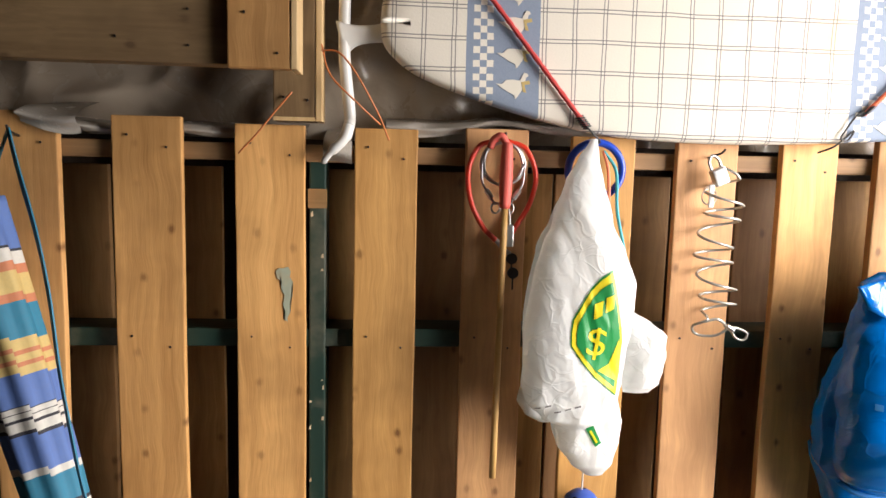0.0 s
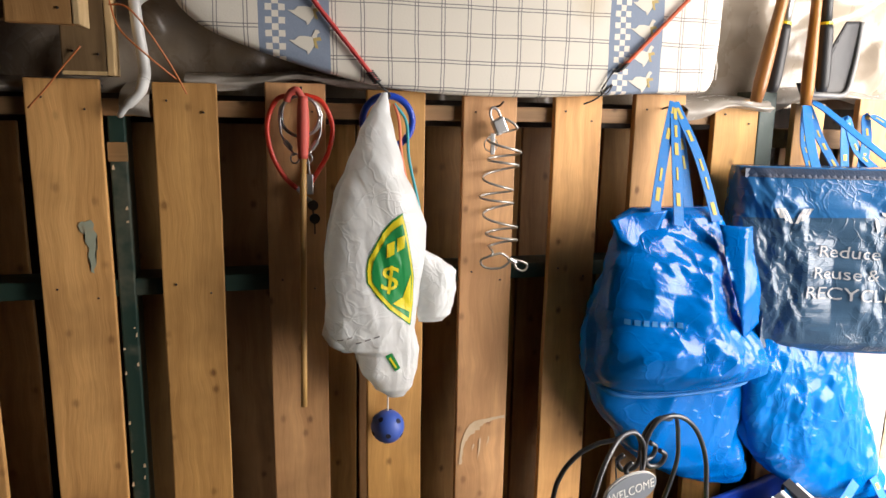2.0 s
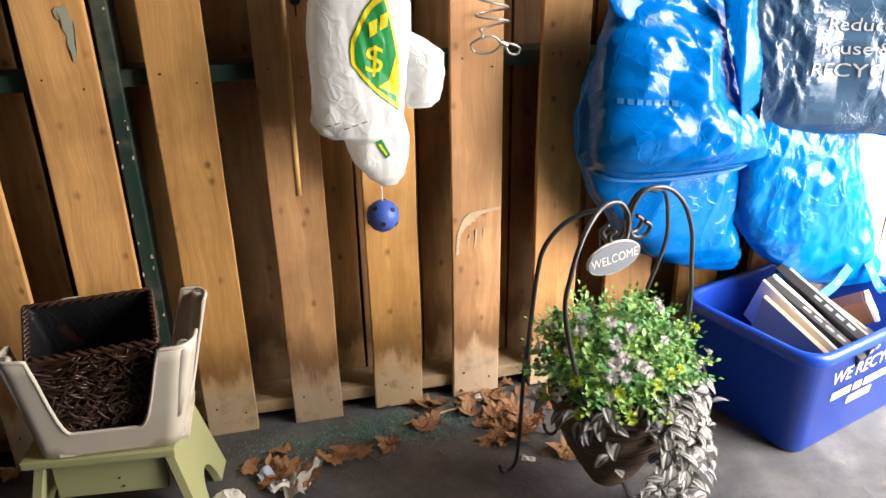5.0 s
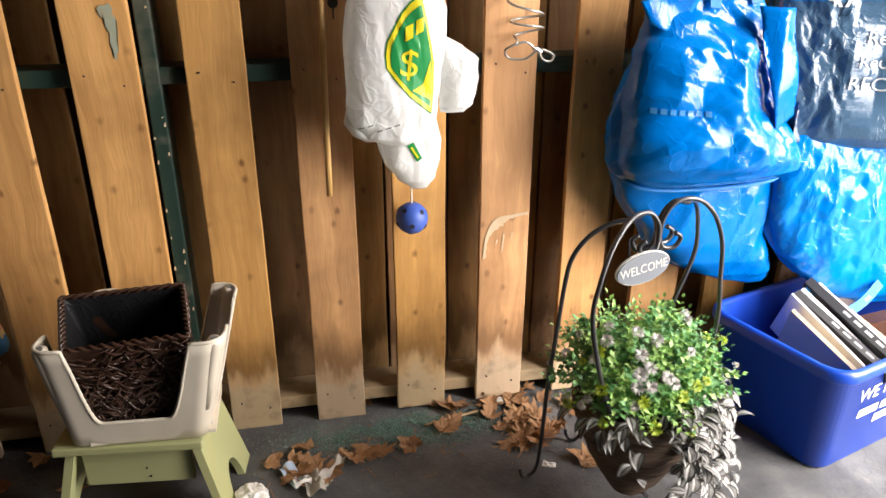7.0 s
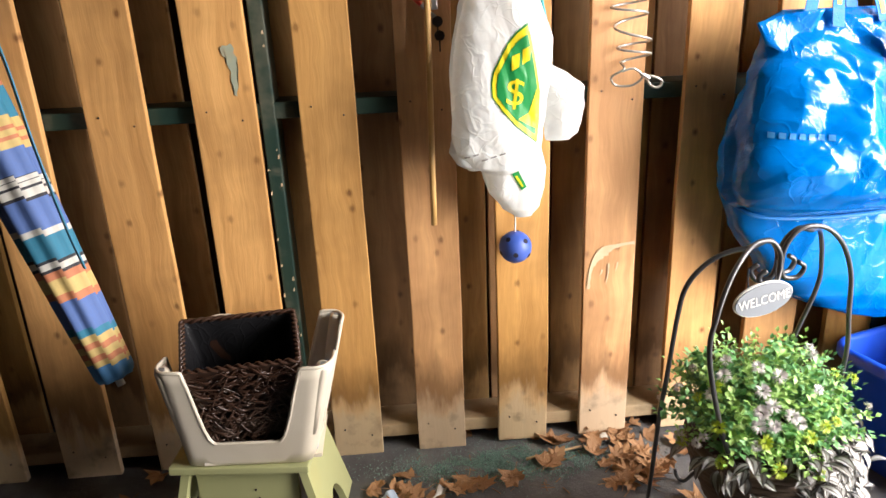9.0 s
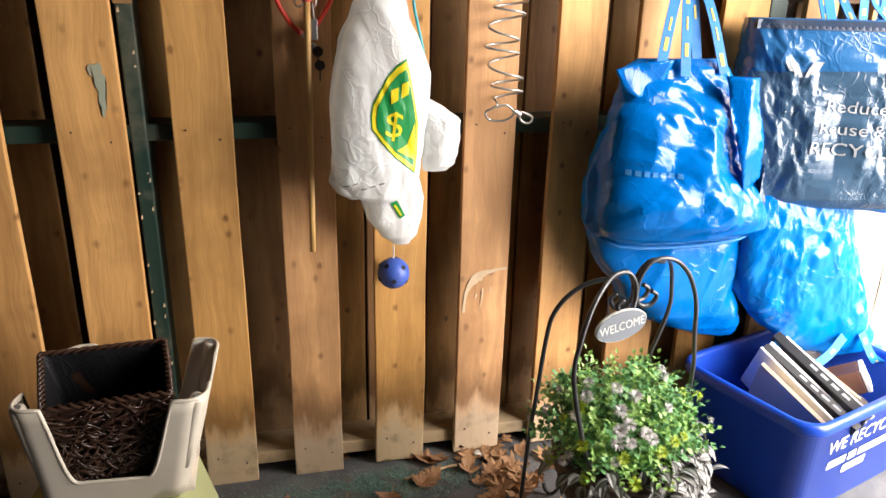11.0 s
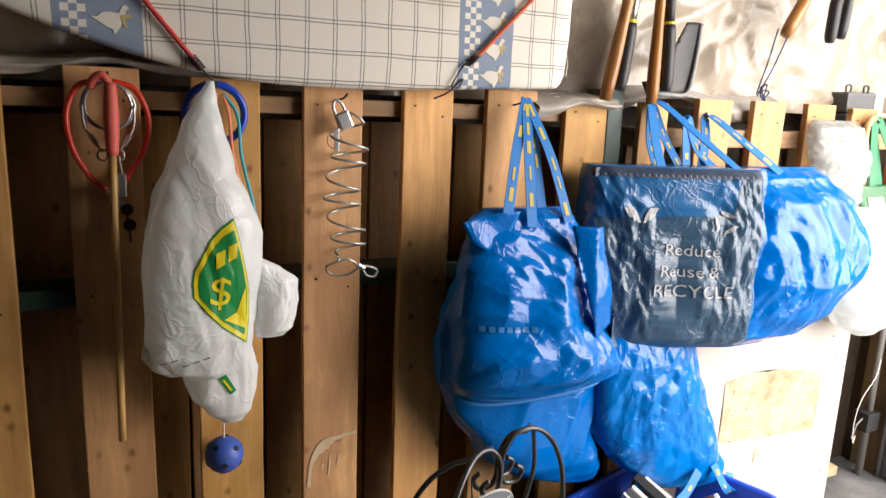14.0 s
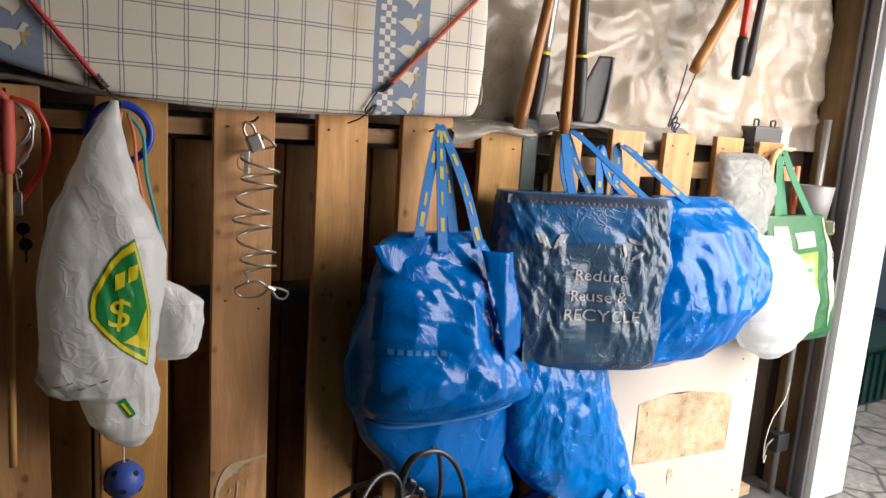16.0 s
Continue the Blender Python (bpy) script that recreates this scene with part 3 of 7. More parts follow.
def umbrella_cloth():
    k = Nodes("striped_umbrella_cloth")
    v = k.coord()
    sep = k.n("SeparateXYZ", {0: v})
    ang = k.math("ARCTAN2", sep.outputs[1], sep.outputs[0])
    step = k.math("MULTIPLY", k.math("FLOOR", k.math("MULTIPLY", ang, 1.2)), 0.006)
    u = k.math("DIVIDE", k.math("ADD", sep.outputs[2], step), 0.76)
    B, T, W, K, Y, O, P = (0.10, 0.19, 0.50), (0.02, 0.22, 0.36), (0.72, 0.70, 0.64), (0.02, 0.02, 0.03), (0.68, 0.50, 0.18), (0.62, 0.22, 0.10), (0.06, 0.24, 0.52)
    seq = [(0.0, P), (0.05, Y), (0.066, O), (0.08, Y), (0.1, O), (0.115, Y), (0.135, T), (0.155, B), (0.235, O), (0.255, Y), (0.295, O), (0.315, K), (0.322, W), (0.338, K), (0.345, T), (0.41, W), (0.425, B), (0.5, K), (0.507, W), (0.525, K)]
    seq2 = [(0.0, K), (0.004, W), (0.028, K), (0.034, W), (0.056, K), (0.062, B), (0.2, Y), (0.24, O), (0.26, Y), (0.29, O), (0.31, Y), (0.36, T), (0.52, O), (0.56, Y), (0.66, O), (0.70, W), (0.76, K), (0.77, B)]
    lo = k.ramp(u, seq, "CONSTANT")
    hi = k.ramp(k.math("DIVIDE", k.math("SUBTRACT", u, 0.53), 0.47), seq2, "CONSTANT")
    col = k.mix(k.math("GREATER_THAN", u, 0.53), lo, hi)
    n = k.noise(v, 200, 3)
    col = k.mix(k.math("MULTIPLY", n, 0.25), col, rgb((0.15, 0.15, 0.15)))
    k.bump(k.noise(v, 14, 3), 0.4, 0.01)
    return k.out(Base=col, Rough=0.7)


M["floor"], M["cover"], M["umbrella"] = concrete(), ironing_cloth(), umbrella_cloth()


def stained_patch():
    k = Nodes("torn_beige_paper")
    v = k.coord()
    a, b = k.noise(v, 16.0, 6, 0.7), k.noise(v, 70.0, 5, 0.7)
    col = k.ramp(a, [(0.3, (0.30, 0.22, 0.12)), (0.5, (0.46, 0.36, 0.23)), (0.7, (0.58, 0.49, 0.35))])
    col = k.mix(k.ramp(b, [(0.6, (0, 0, 0)), (0.68, (1, 1, 1))]), col, rgb((0.16, 0.11, 0.06)))
    k.bump(k.math("ADD", a, b), 0.7, 0.006)
    return k.out(Base=col, Rough=0.85)


M["patch"] = stained_patch()

# ---- setting ----
g = boxed(-2.6, 2.42, -3.4, 0.30, -0.2, 0.0)
tagged(part("floor", g, M["floor"]), "dark worn concrete floor, gritty and stained", "floor", kind="structure")


def sheet_wall():
    bm = bmesh.new()
    nx, nz = 420, 120
    x0, x1, z0, z1 = -1.9, 2.40, 1.195, 2.32
    grid = []
    for j in range(nz + 1):
        row = []
        for i in range(nx + 1):
            x, z = x0 + (x1 - x0) * i / nx, z0 + (z1 - z0) * j / nz
            q = Vector((x * 2.6, 0.3, z * 3.4))
            w = Vector((NZ(q), NZ(q + Vector((5, 1, 2))), NZ(q + Vector((1, 7, 3))))) * 0.7
            u, v = x + 0.05 * w.x, z + 0.05 * w.y
            y = 0.125 - 0.028 * max(0.0, 1 - 1.8 * abs(NZ(q + w))) ** 1.6 - 0.016 * max(0.0, 1 - 2.2 * abs(NZ(q * 2.3 + w * 1.5))) ** 1.4
            y += 0.022 * facet(u, v, 0.19, 3) + 0.012 * facet(u, v, 0.075, 6) + 0.005 * facet(u, v, 0.036, 9)
            row.append(bm.verts.new((x, y, z)))
        grid.append(row)
    for A, B in zip(grid, grid[1:]):
        for i in range(nx):
            bm.faces.new((A[i], A[i + 1], B[i + 1], B[i]))
    return bm


tagged(part("wall_sheeting", sheet_wall(), M["sheet"], None, "", True), "wrinkled grey plastic vapour sheet stapled over the stud wall", "plastic sheeting", kind="structure")
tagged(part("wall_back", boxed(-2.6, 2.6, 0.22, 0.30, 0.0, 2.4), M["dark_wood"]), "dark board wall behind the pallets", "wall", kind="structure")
tagged(part("wall_left", boxed(-2.7, -2.6, -3.5, 0.30, 0.0, 2.4), M["shed_wood"]), "bare wooden garage wall", "wall", kind="structure")
tagged(part("wall_front", boxed(-2.6, 2.6, -3.5, -3.4, 0.0, 2.4), M["shed_wood"]), "bare wooden garage wall", "wall", kind="structure")
tagged(part("ceiling", boxed(-2.7, 2.6, -3.5, 0.30, 2.4, 2.5), M["shed_wood"]), "wooden garage ceiling", "ceiling", kind="structure")
bm = boxed(2.42, 2.54, -3.4, 0.30, 2.1, 2.4)
box(bm, 2.42, 2.54, -3.4, -2.1, 0.0, 2.1)
tagged(part("wall_doorway", bm, M["dark_wood"]), "timber wall round the open garage doorway", "wall", kind="structure")
bm = boxed(2.30, 2.42, 0.14, 0.218, 0.0, 2.4)
box(bm, 2.405, 2.52, 0.02, 0.30, 0.0, 2.4)
tagged(part("wall_corner", bm, M["dark_wood"]), "dark corner studs beside the doorway", "wall", kind="structure")

# ---- pallets against the wall ----
NAIL = None


def nail_mesh():
    bm = bmesh.new()
    bmesh.ops.create_cone(bm, cap_ends=True, segments=8, radius1=0.0022, radius2=0.002, depth=0.003)
    bmesh.ops.rotate(bm, verts=bm.verts, matrix=Matrix.Rotation(radians(90), 3, "X"))
    me = bpy.data.meshes.new("nail")
    bm.to_mesh(me)
    bm.free()
    me.materials.append(M["nail"])
    return me


NAIL = nail_mesh()


def plank(x0, x1, y0, y1, z0, z1, seed):
    """A rough-sawn upright board with eased edges and slightly uneven sides."""
    bm = bmesh.new()
    box(bm, x0, x1, y0, y1, z0, z1, 0.0025)
    r = random.Random(seed)
    cut = []
    for k in range(1, 10):
        z = z0 + (z1 - z0) * k / 10
        bmesh.ops.bisect_plane(bm, geom=bm.verts[:] + bm.edges[:] + bm.faces[:], plane_co=(0, 0, z), plane_no=(0, 0, 1))
    for v in bm.verts:
        v.co.x += 0.0022 * NZ(Vector((v.co.x * 3, seed * 3.3, v.co.z * 4)))
        v.co.y += 0.002 * NZ(Vector((v.co.x * 2 + 7, seed * 1.3, v.co.z * 3)))
    return bm


def nails(parent, pts):
    for p in pts:
        o = new("nail", NAIL)
        o.parent = parent
        o.location = Vector(p) - WORLD[parent]


def pallet(base, label, fronts, x0, x1, backs, rails):
    p = thing("pallet", base, label, "pallet", "pallets along the wall")
    for i, (a, b, z0, z1) in enumerate(fronts):
        bd = part("board", plank(a, b, 0.0, 0.018, z0, z1, i + base[0] * 10), M["board"], p)
        w = b - a
        for z in (z1 - 0.045, 0.825, 0.06):
            nails(bd, [(a + w * 0.22, -0.001, z + 0.012), (a + w * 0.78, -0.001, z - 0.008)])
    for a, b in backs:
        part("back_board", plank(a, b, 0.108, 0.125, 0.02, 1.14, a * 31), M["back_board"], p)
    for z0, z1, mat, y0 in rails:
        part("stringer", boxed(x0, x1, y0, 0.107, z0, z1, 0.003), M[mat], p)
    return p


FRONT_A = [(-1.035, -0.92, -0.005, 1.222), (-0.827, -0.703, -0.006, 1.229), (-0.613, -0.495, 0.0, 1.226), (-0.404, -0.282, 0.0, 1.217),
           (-0.196, -0.083, -0.004, 1.215), (0.003, 0.116, -0.005, 1.220), (0.198, 0.316, 0.005, 1.211), (0.396, 0.512, 0.006, 1.205),
           (0.597, 0.706, 0.006, 1.210), (0.786, 0.909, 0.004, 1.217), (0.988, 1.102, 0.0, 1.21)]
BACK_A = [(-1.0, -0.9), (-0.80, -0.66), (-0.585, -0.45), (-0.375, -0.315), (-0.262, -0.13), (-0.10, 0.035), (0.055, 0.19), (0.196, 0.34), (0.345, 0.43), (0.46, 0.565), (0.57, 0.69), (0.70, 0.765), (0.77, 0.87), (0.93, 1.06)]
pallet((0.05, 0.05, 0.0), "upright pine pallet on the wall, boards weathered at the foot", FRONT_A, -1.04, 1.103, BACK_A,
       [(1.153, 1.184, "rail", 0.019), (0.812, 0.846, "green_paint", 0.024), (0.03, 0.062, "rail", 0.019)])
FRONT_B = [(1.20, 1.285, 0.0, 1.205), (1.384, 1.497, 0.0, 1.219), (1.577, 1.692, 0.0, 1.221), (1.782, 1.897, 0.0, 1.221), (1.967, 2.085, 0.0, 1.215)]
BACK_B = [(1.26, 1.37), (1.44, 1.56), (1.68, 1.76), (1.86, 1.95), (2.07, 2.17)]
pallet((1.7, 0.05, 0.0), "second upright pine pallet beside the doorway, light dry boards", FRONT_B, 1.195, 2.2, BACK_B,
       [(1.10, 1.145, "rail", 0.019), (0.80, 0.835, "rail", 0.024), (0.03, 0.062, "rail", 0.019)])
bm = boxed(-0.277, -0.247, 0.022, 0.10, 0.0, 1.16, 0.003)
post = solo("post", bm, M["green_paint"], "upright post in chipped dark green paint between pallet boards", "post")
bm = boxed(1.106, 1.150, 0.004, 0.09, 0.0, 1.23, 0.003)
solo("post", bm, M["green_paint"], "green-painted post standing between the two pallets", "post")
part("splice", boxed(-0.279, -0.245, 0.019, 0.0215, 1.07, 1.105), M["rail"], post, "bare brown patch of wood")

rr = random.Random(4)
for k in range(14):
    z, x = rr.uniform(0.3, 1.1), rr.choice((-0.274, -0.252)) + rr.uniform(-0.002, 0.002)
    h = rr.uniform(0.003, 0.012)
    fl = flat_shape([(x - 0.002, z), (x + rr.uniform(0.001, 0.004), z + 0.001), (x + 0.002, z + h), (x - 0.001, z + h * 0.7)], 0.02)
    for v in fl.verts:
        v.co.y = 0.0212
    part("paint_chip", fl, M["scrape"], post)

# paint marks on the boards


def blob(cx, cz, rx, rz, seed, n=40, rough=0.35):
    return flat_shape([(cx + rx * math.cos(a) * (1 + rough * NZ(Vector((math.cos(a) * 1.5, math.sin(a) * 1.5, seed)))), cz + rz * math.sin(a) * (1 + rough * NZ(Vector((math.cos(a) * 2 + 5, math.sin(a) * 2, seed))))) for a in (2 * math.pi * k / n for k in range(n))], 0.03)


def smear(name, bm, mat, label):
    for v in bm.verts:
        v.co.y = -0.0025
    return tagged(part(name, bm, mat), label, "paint mark")


bm = flat_shape([(-0.334, 0.957), (-0.328, 0.963), (-0.321, 0.962), (-0.312, 0.966), (-0.307, 0.957), (-0.309, 0.948), (-0.303, 0.938), (-0.306, 0.928), (-0.304, 0.912), (-0.309, 0.899), (-0.308, 0.882), (-0.313, 0.872), (-0.312, 0.865), (-0.318, 0.868), (-0.317, 0.884), (-0.321, 0.897), (-0.318, 0.913), (-0.324, 0.925), (-0.323, 0.938), (-0.331, 0.944)], 0.05)
smear("paint_smear", bm, M["aqua"], "smear of pale aqua paint on a pallet board")
pts = spline([(0.405, 0, 0.395), (0.412, 0, 0.45), (0.435, 0, 0.485), (0.47, 0, 0.497), (0.508, 0, 0.502)], 8)
bm = bmesh.new()
rows = []
for i, p in enumerate(pts):
    f = i / (len(pts) - 1)
    w = 0.0035 + 0.009 * math.exp(-((f - 0.5) / 0.17) ** 2) + 0.002 * NZ(Vector((i * 0.9, 2, 3)))
    d = (pts[min(i + 1, len(pts) - 1)] - pts[max(i - 1, 0)]).normalized()
    nrm = Vector((d.z, 0, -d.x))
    lo = w * (1.3 + 0.7 * NZ(Vector((i * 1.7, 5, 1))))
    q = p + nrm * lo
    rows.append((bm.verts.new(p - nrm * w * 0.6), bm.verts.new((min(q.x, 0.509), 0, q.z))))
for A, B in zip(rows, rows[1:]):
    bm.faces.new((A[0], A[1], B[1], B[0]))
for x, z, w, h in ((0.452, 0.452, 0.0022, 0.05), (0.472, 0.455, 0.0016, 0.022), (0.437, 0.44, 0.002, 0.014)):
    vs = [bm.verts.new((x + u * w - 0.006 * v * v, 0, z - v * h)) for u, v in ((-1, 0), (0.2, -0.08), (1, 0.05), (0.8, 0.6), (0.1, 1), (-0.7, 0.5))]
    bm.faces.new(vs)
smear("scrape_mark", bm, M["scrape"], "curved white scrape worn into a pallet board")

# ---- ironing board held up by bungee cords ----
def ironing_board():
    t = thing("ironing_board", (0.4, -0.02, 1.21), "ironing board with checked goose-pattern cover, strapped flat to the wall", "ironing board")
    low = [(-0.152, 1.40), (-0.148, 1.362), (-0.128, 1.335), (-0.09, 1.308), (-0.03, 1.284), (0.06, 1.255), (0.14, 1.234), (0.24, 1.214), (0.36, 1.205), (0.5, 1.203), (0.64, 1.208), (0.80, 1.217), (0.915, 1.222), (0.938, 1.228), (0.95, 1.25)]
    lowc = spline([(x, 0, z) for x, z in low], 5)
    zc = 1.385
    upc = [Vector((p.x, 0, 2 * zc + 0.02 - p.z)) for p in lowc]
    ring = lowc + [Vector((0.957, 0, 1.33)), Vector((0.958, 0, 1.44))] + upc[::-1]
    bm = bmesh.new()
    cen = Vector((0.42, 0, zc))

    def layer(y, s):
        return [bm.verts.new((p.x + (cen.x - p.x) / max((cen - p).length, 0.01) * s, y, p.z + (cen.z - p.z) / max((cen - p).length, 0.01) * s)) for p in ring]
    L = [layer(-0.004, 0.012), layer(-0.010, 0.0), layer(-0.028, 0.0), layer(-0.037, 0.004), layer(-0.041, 0.014), layer(-0.042, 0.05)]
    for A, B in zip(L, L[1:]):
        for k in range(len(A)):
            bm.faces.new((A[k], A[(k + 1) % len(A)], B[(k + 1) % len(A)], B[k]))
    bm.faces.new(L[0][::-1])
    last = L[-1]
    for s in (0.25, 0.5, 0.75):
        nxt = [bm.verts.new((v.co.x, -0.042, zc + (v.co.z - zc) * (1 - s))) for v in L[-1]]
        for k in range(len(nxt) - 1):
            bm.faces.new((last[k], last[k + 1], nxt[k + 1], nxt[k]))
        last = nxt
    h = len(last) // 2
    for k in range(h - 1):
        bm.faces.new((last[k], last[k + 1], last[-2 - k], last[-1 - k]))
    cover = part("cover", bm, M["cover"], t, "cream checked cotton cover with two blue goose bands", True)
    front = lambda x, z, d=0.0: -0.0425 - 0.0
    for bx in (0.085, 0.775):
        for k in range(6):
            z = 1.232 + k * 0.052
            body = [(bx + dx * 0.9, z + dz * 0.9) for dx, dz in ((-0.042, 0.012), (-0.03, 0.012), (-0.022, 0.02), (-0.008, 0.021), (0.004, 0.019), (0.008, 0.027), (0.012, 0.034), (0.018, 0.033), (0.021, 0.029), (0.016, 0.025), (0.013, 0.012), (0.008, 0.0), (0.0, -0.012), (-0.004, -0.016), (-0.006, -0.008), (-0.016, -0.004), (-0.026, 0.002), (-0.034, 0.007))]
            if z > 1.25 or bx > 0.5:
                printed("goose_print", flat_shape(body, 0.05), M["goose"], cover, front, 0.0006)
                printed("bow_print", flat_shape([(bx + 0.006, z + 0.015), (bx + 0.02, z + 0.018), (bx + 0.022, z + 0.012), (bx + 0.012, z + 0.01), (bx + 0.016, z - 0.003), (bx + 0.010, z - 0.002), (bx + 0.008, z + 0.008)], 0.05), M["bow"], cover, front, 0.001)
    leg = tubed(spline([(-0.214, -0.004, 1.75), (-0.214, -0.004, 1.45), (-0.214, -0.006, 1.34), (-0.204, -0.010, 1.24), (-0.205, -0.018, 1.215)], 6), 0.0105, 12)
    part("leg", leg, M["white_paint"], t, "white enamelled steel leg", True)
    part("foot_bend", tubed(spline([(-0.205, -0.018, 1.217), (-0.212, -0.026, 1.195), (-0.236, -0.026, 1.17), (-0.25, -0.02, 1.152)], 5), [0.0105] * 5 + [0.009] * 5 + [0.006] * 5 + [0.004], 10), M["white_paint"], t, "", True)
    fin = bmesh.new()
    tube(fin, spline([(-0.222, -0.008, 1.366), (-0.195, -0.01, 1.372), (-0.165, -0.014, 1.375), (-0.135, -0.018, 1.378)], 4), [0.03, 0.028, 0.024, 0.02, 0.018, 0.016, 0.0155, 0.015, 0.015, 0.015, 0.016, 0.017, 0.018], 12, flat=(1, 0.3))
    part("bracket", fin, M["white_paint"], t, "white pressed steel nose bracket", True)
    part("drawstring", tubed(spline([(0.955, -0.02, 1.31), (0.962, -0.025, 1.28), (0.957, -0.03, 1.25)], 6), 0.0012, 6), M["paper"], t)
    return t


ironing_board()


def bungee(a, b, c, mat, label, spec):
    t = thing("bungee_cord", b, label, "bungee cord", "bungee cords")
    n = 40
    pts = [Vector(a).lerp(Vector(b), i / n) for i in range(n + 1)]
    part("cord", tubed(pts, [0.0042 + 0.0005 * math.sin(i * 2.2) for i in range(n + 1)], 10), M[mat], t, "", True)
    d = (Vector(b) - Vector(a)).normalized()
    coil = [Vector(b) - d * 0.022 + d * 0.026 * k / 40 + Vector((math.cos(k * 0.9) * 0.007, math.sin(k * 0.9) * 0.007, 0.3 * math.cos(k * 0.9) * 0.007)) for k in range(41)]
    part("coil", tubed(coil, 0.0016, 6), M["black"], t, "black wire coil")
    part("hook", tubed(spline(c, 8), 0.0018, 8), M["black"], t, "black wire hook")


bungee((-0.02, -0.052, 1.50), (0.208, -0.05, 1.226), [(0.206, -0.05, 1.228), (0.222, -0.05, 1.212), (0.233, -0.045, 1.204), (0.237, -0.03, 1.196), (0.234, -0.018, 1.192)], "bungee", "red bungee cord stretched across the ironing board", 1)
bungee((0.945, -0.052, 1.492), (0.715, -0.05, 1.262), [(0.716, -0.05, 1.266), (0.70, -0.05, 1.258), (0.685, -0.048, 1.235), (0.676, -0.048, 1.218), (0.69, -0.047, 1.215), (0.70, -0.046, 1.232), (0.672, -0.04, 1.205), (0.652, -0.02, 1.192)], "bungee_orange", "orange speckled bungee cord hooked to a pallet board", 2)

# ---- upper left: lumber shelf ----
def shelf():
    t = thing("lumber_shelf", (-0.6, -0.1, 1.3), "rough timber shelf frame above the pallet", "wooden shelf")
    part("beam", boxed(-1.7, -0.388, -0.115, -0.075, 1.302, 1.404, 0.003), M["lumber"], t)
    part("top_board", boxed(-1.7, -0.395, -0.125, 0.06, 1.407, 1.43, 0.003), M["fresh"], t, "pale sawn shelf board")
    part("end_board", plank(-0.386, -0.290, -0.135, -0.112, 1.296, 1.62, 3), M["board"], t)
    part("end_cheek", boxed(-0.2895, -0.279, -0.136, -0.06, 1.296, 1.62, 0.002), M["fresh"], t)
    nails(t, [(-0.98, -0.116, 1.36), (-0.77, -0.116, 1.335), (-0.56, -0.116, 1.34), (-0.45, -0.116, 1.33), (-0.45, -0.116, 1.385), (-0.36, -0.136, 1.38), (-0.31, -0.136, 1.32)])


shelf()
t = thing("wall_stud", (-0.29, 0.0, 1.22), "upright brown stud end with raw pale edge", "stud")
part("stud", plank(-0.334, -0.262, -0.03, 0.03, 1.2225, 2.3, 9), M["stud"], t)
part("raw_edge", boxed(-0.2615, -0.250, -0.031, 0.03, 1.2225, 2.3, 0.002), M["fresh"], t)
part("raw_end", boxed(-0.332, -0.262, -0.034, -0.0305, 1.2225, 1.229), M["fresh"], t)
nails(t, [(-0.315, -0.0315, 1.262), (-0.275, -0.0315, 1.258), (-0.318, -0.0315, 1.36)])
for pts, lab in (([(-0.30, -0.04, 1.27), (-0.335, -0.035, 1.23), (-0.36, -0.03, 1.2), (-0.395, -0.015, 1.165)], 1), ([(-0.25, -0.045, 1.34), (-0.22, -0.06, 1.335), (-0.19, -0.06, 1.30), (-0.155, -0.04, 1.24), (-0.135, -0.01, 1.195)], 2), ([(-0.25, -0.045, 1.35), (-0.235, -0.05, 1.30), (-0.19, -0.05, 1.255), (-0.15, -0.03, 1.22)], 3)):
    solo("wire", tubed(spline(pts, 8), 0.0016, 6), M["orange_wire"], "thin orange wire hanging over the pallet top", "wire", "orange wires", smooth=True)


def rag(x0, x1, z_top, drop, y, seed, mat="sheet_rag"):
    """A torn lower edge of the plastic sheet lying over the boards."""
    bm = bmesh.new()
    n, m = 50, 12
    g = []
    for j in range(m + 1):
        row = []
        for i in range(n + 1):
            x = x0 + (x1 - x0) * i / n
            d = drop * (0.55 + 0.6 * NZ(Vector((x * 6, seed, 1)))) * j / m
            yy = y - 0.02 * math.sin(math.pi * j / m) + 0.018 * NZ(Vector((x * 14, seed, j * 0.35)))
            row.append(bm.verts.new((x, yy + 0.10 * (1 - j / m) ** 3, z_top - d + 0.008 * NZ(Vector((x * 9, 4, seed))))))
        g.append(row)
    for A, B in zip(g, g[1:]):
        for i in range(n):
            bm.faces.new((A[i], A[i + 1], B[i + 1], B[i]))
    return bm


for i, a in enumerate(((-0.7, -0.28, 1.225, 0.05, 0.03), (-0.14, 0.22, 1.245, 0.06, 0.03), (-0.76, -0.66, 1.25, 0.07, -0.01), (0.90, 1.12, 1.222, 0.07, -0.012), (-0.25, -0.2, 1.22, 0.10, 0.0), (1.15, 1.7, 1.25, 0.08, 0.05))):
    solo("torn_sheet_edge", rag(*a, i * 3.7 + 1), M["sheet_rag"], "torn crumpled lower edge of the plastic sheeting", "plastic sheet", "torn sheet edges", smooth=True)

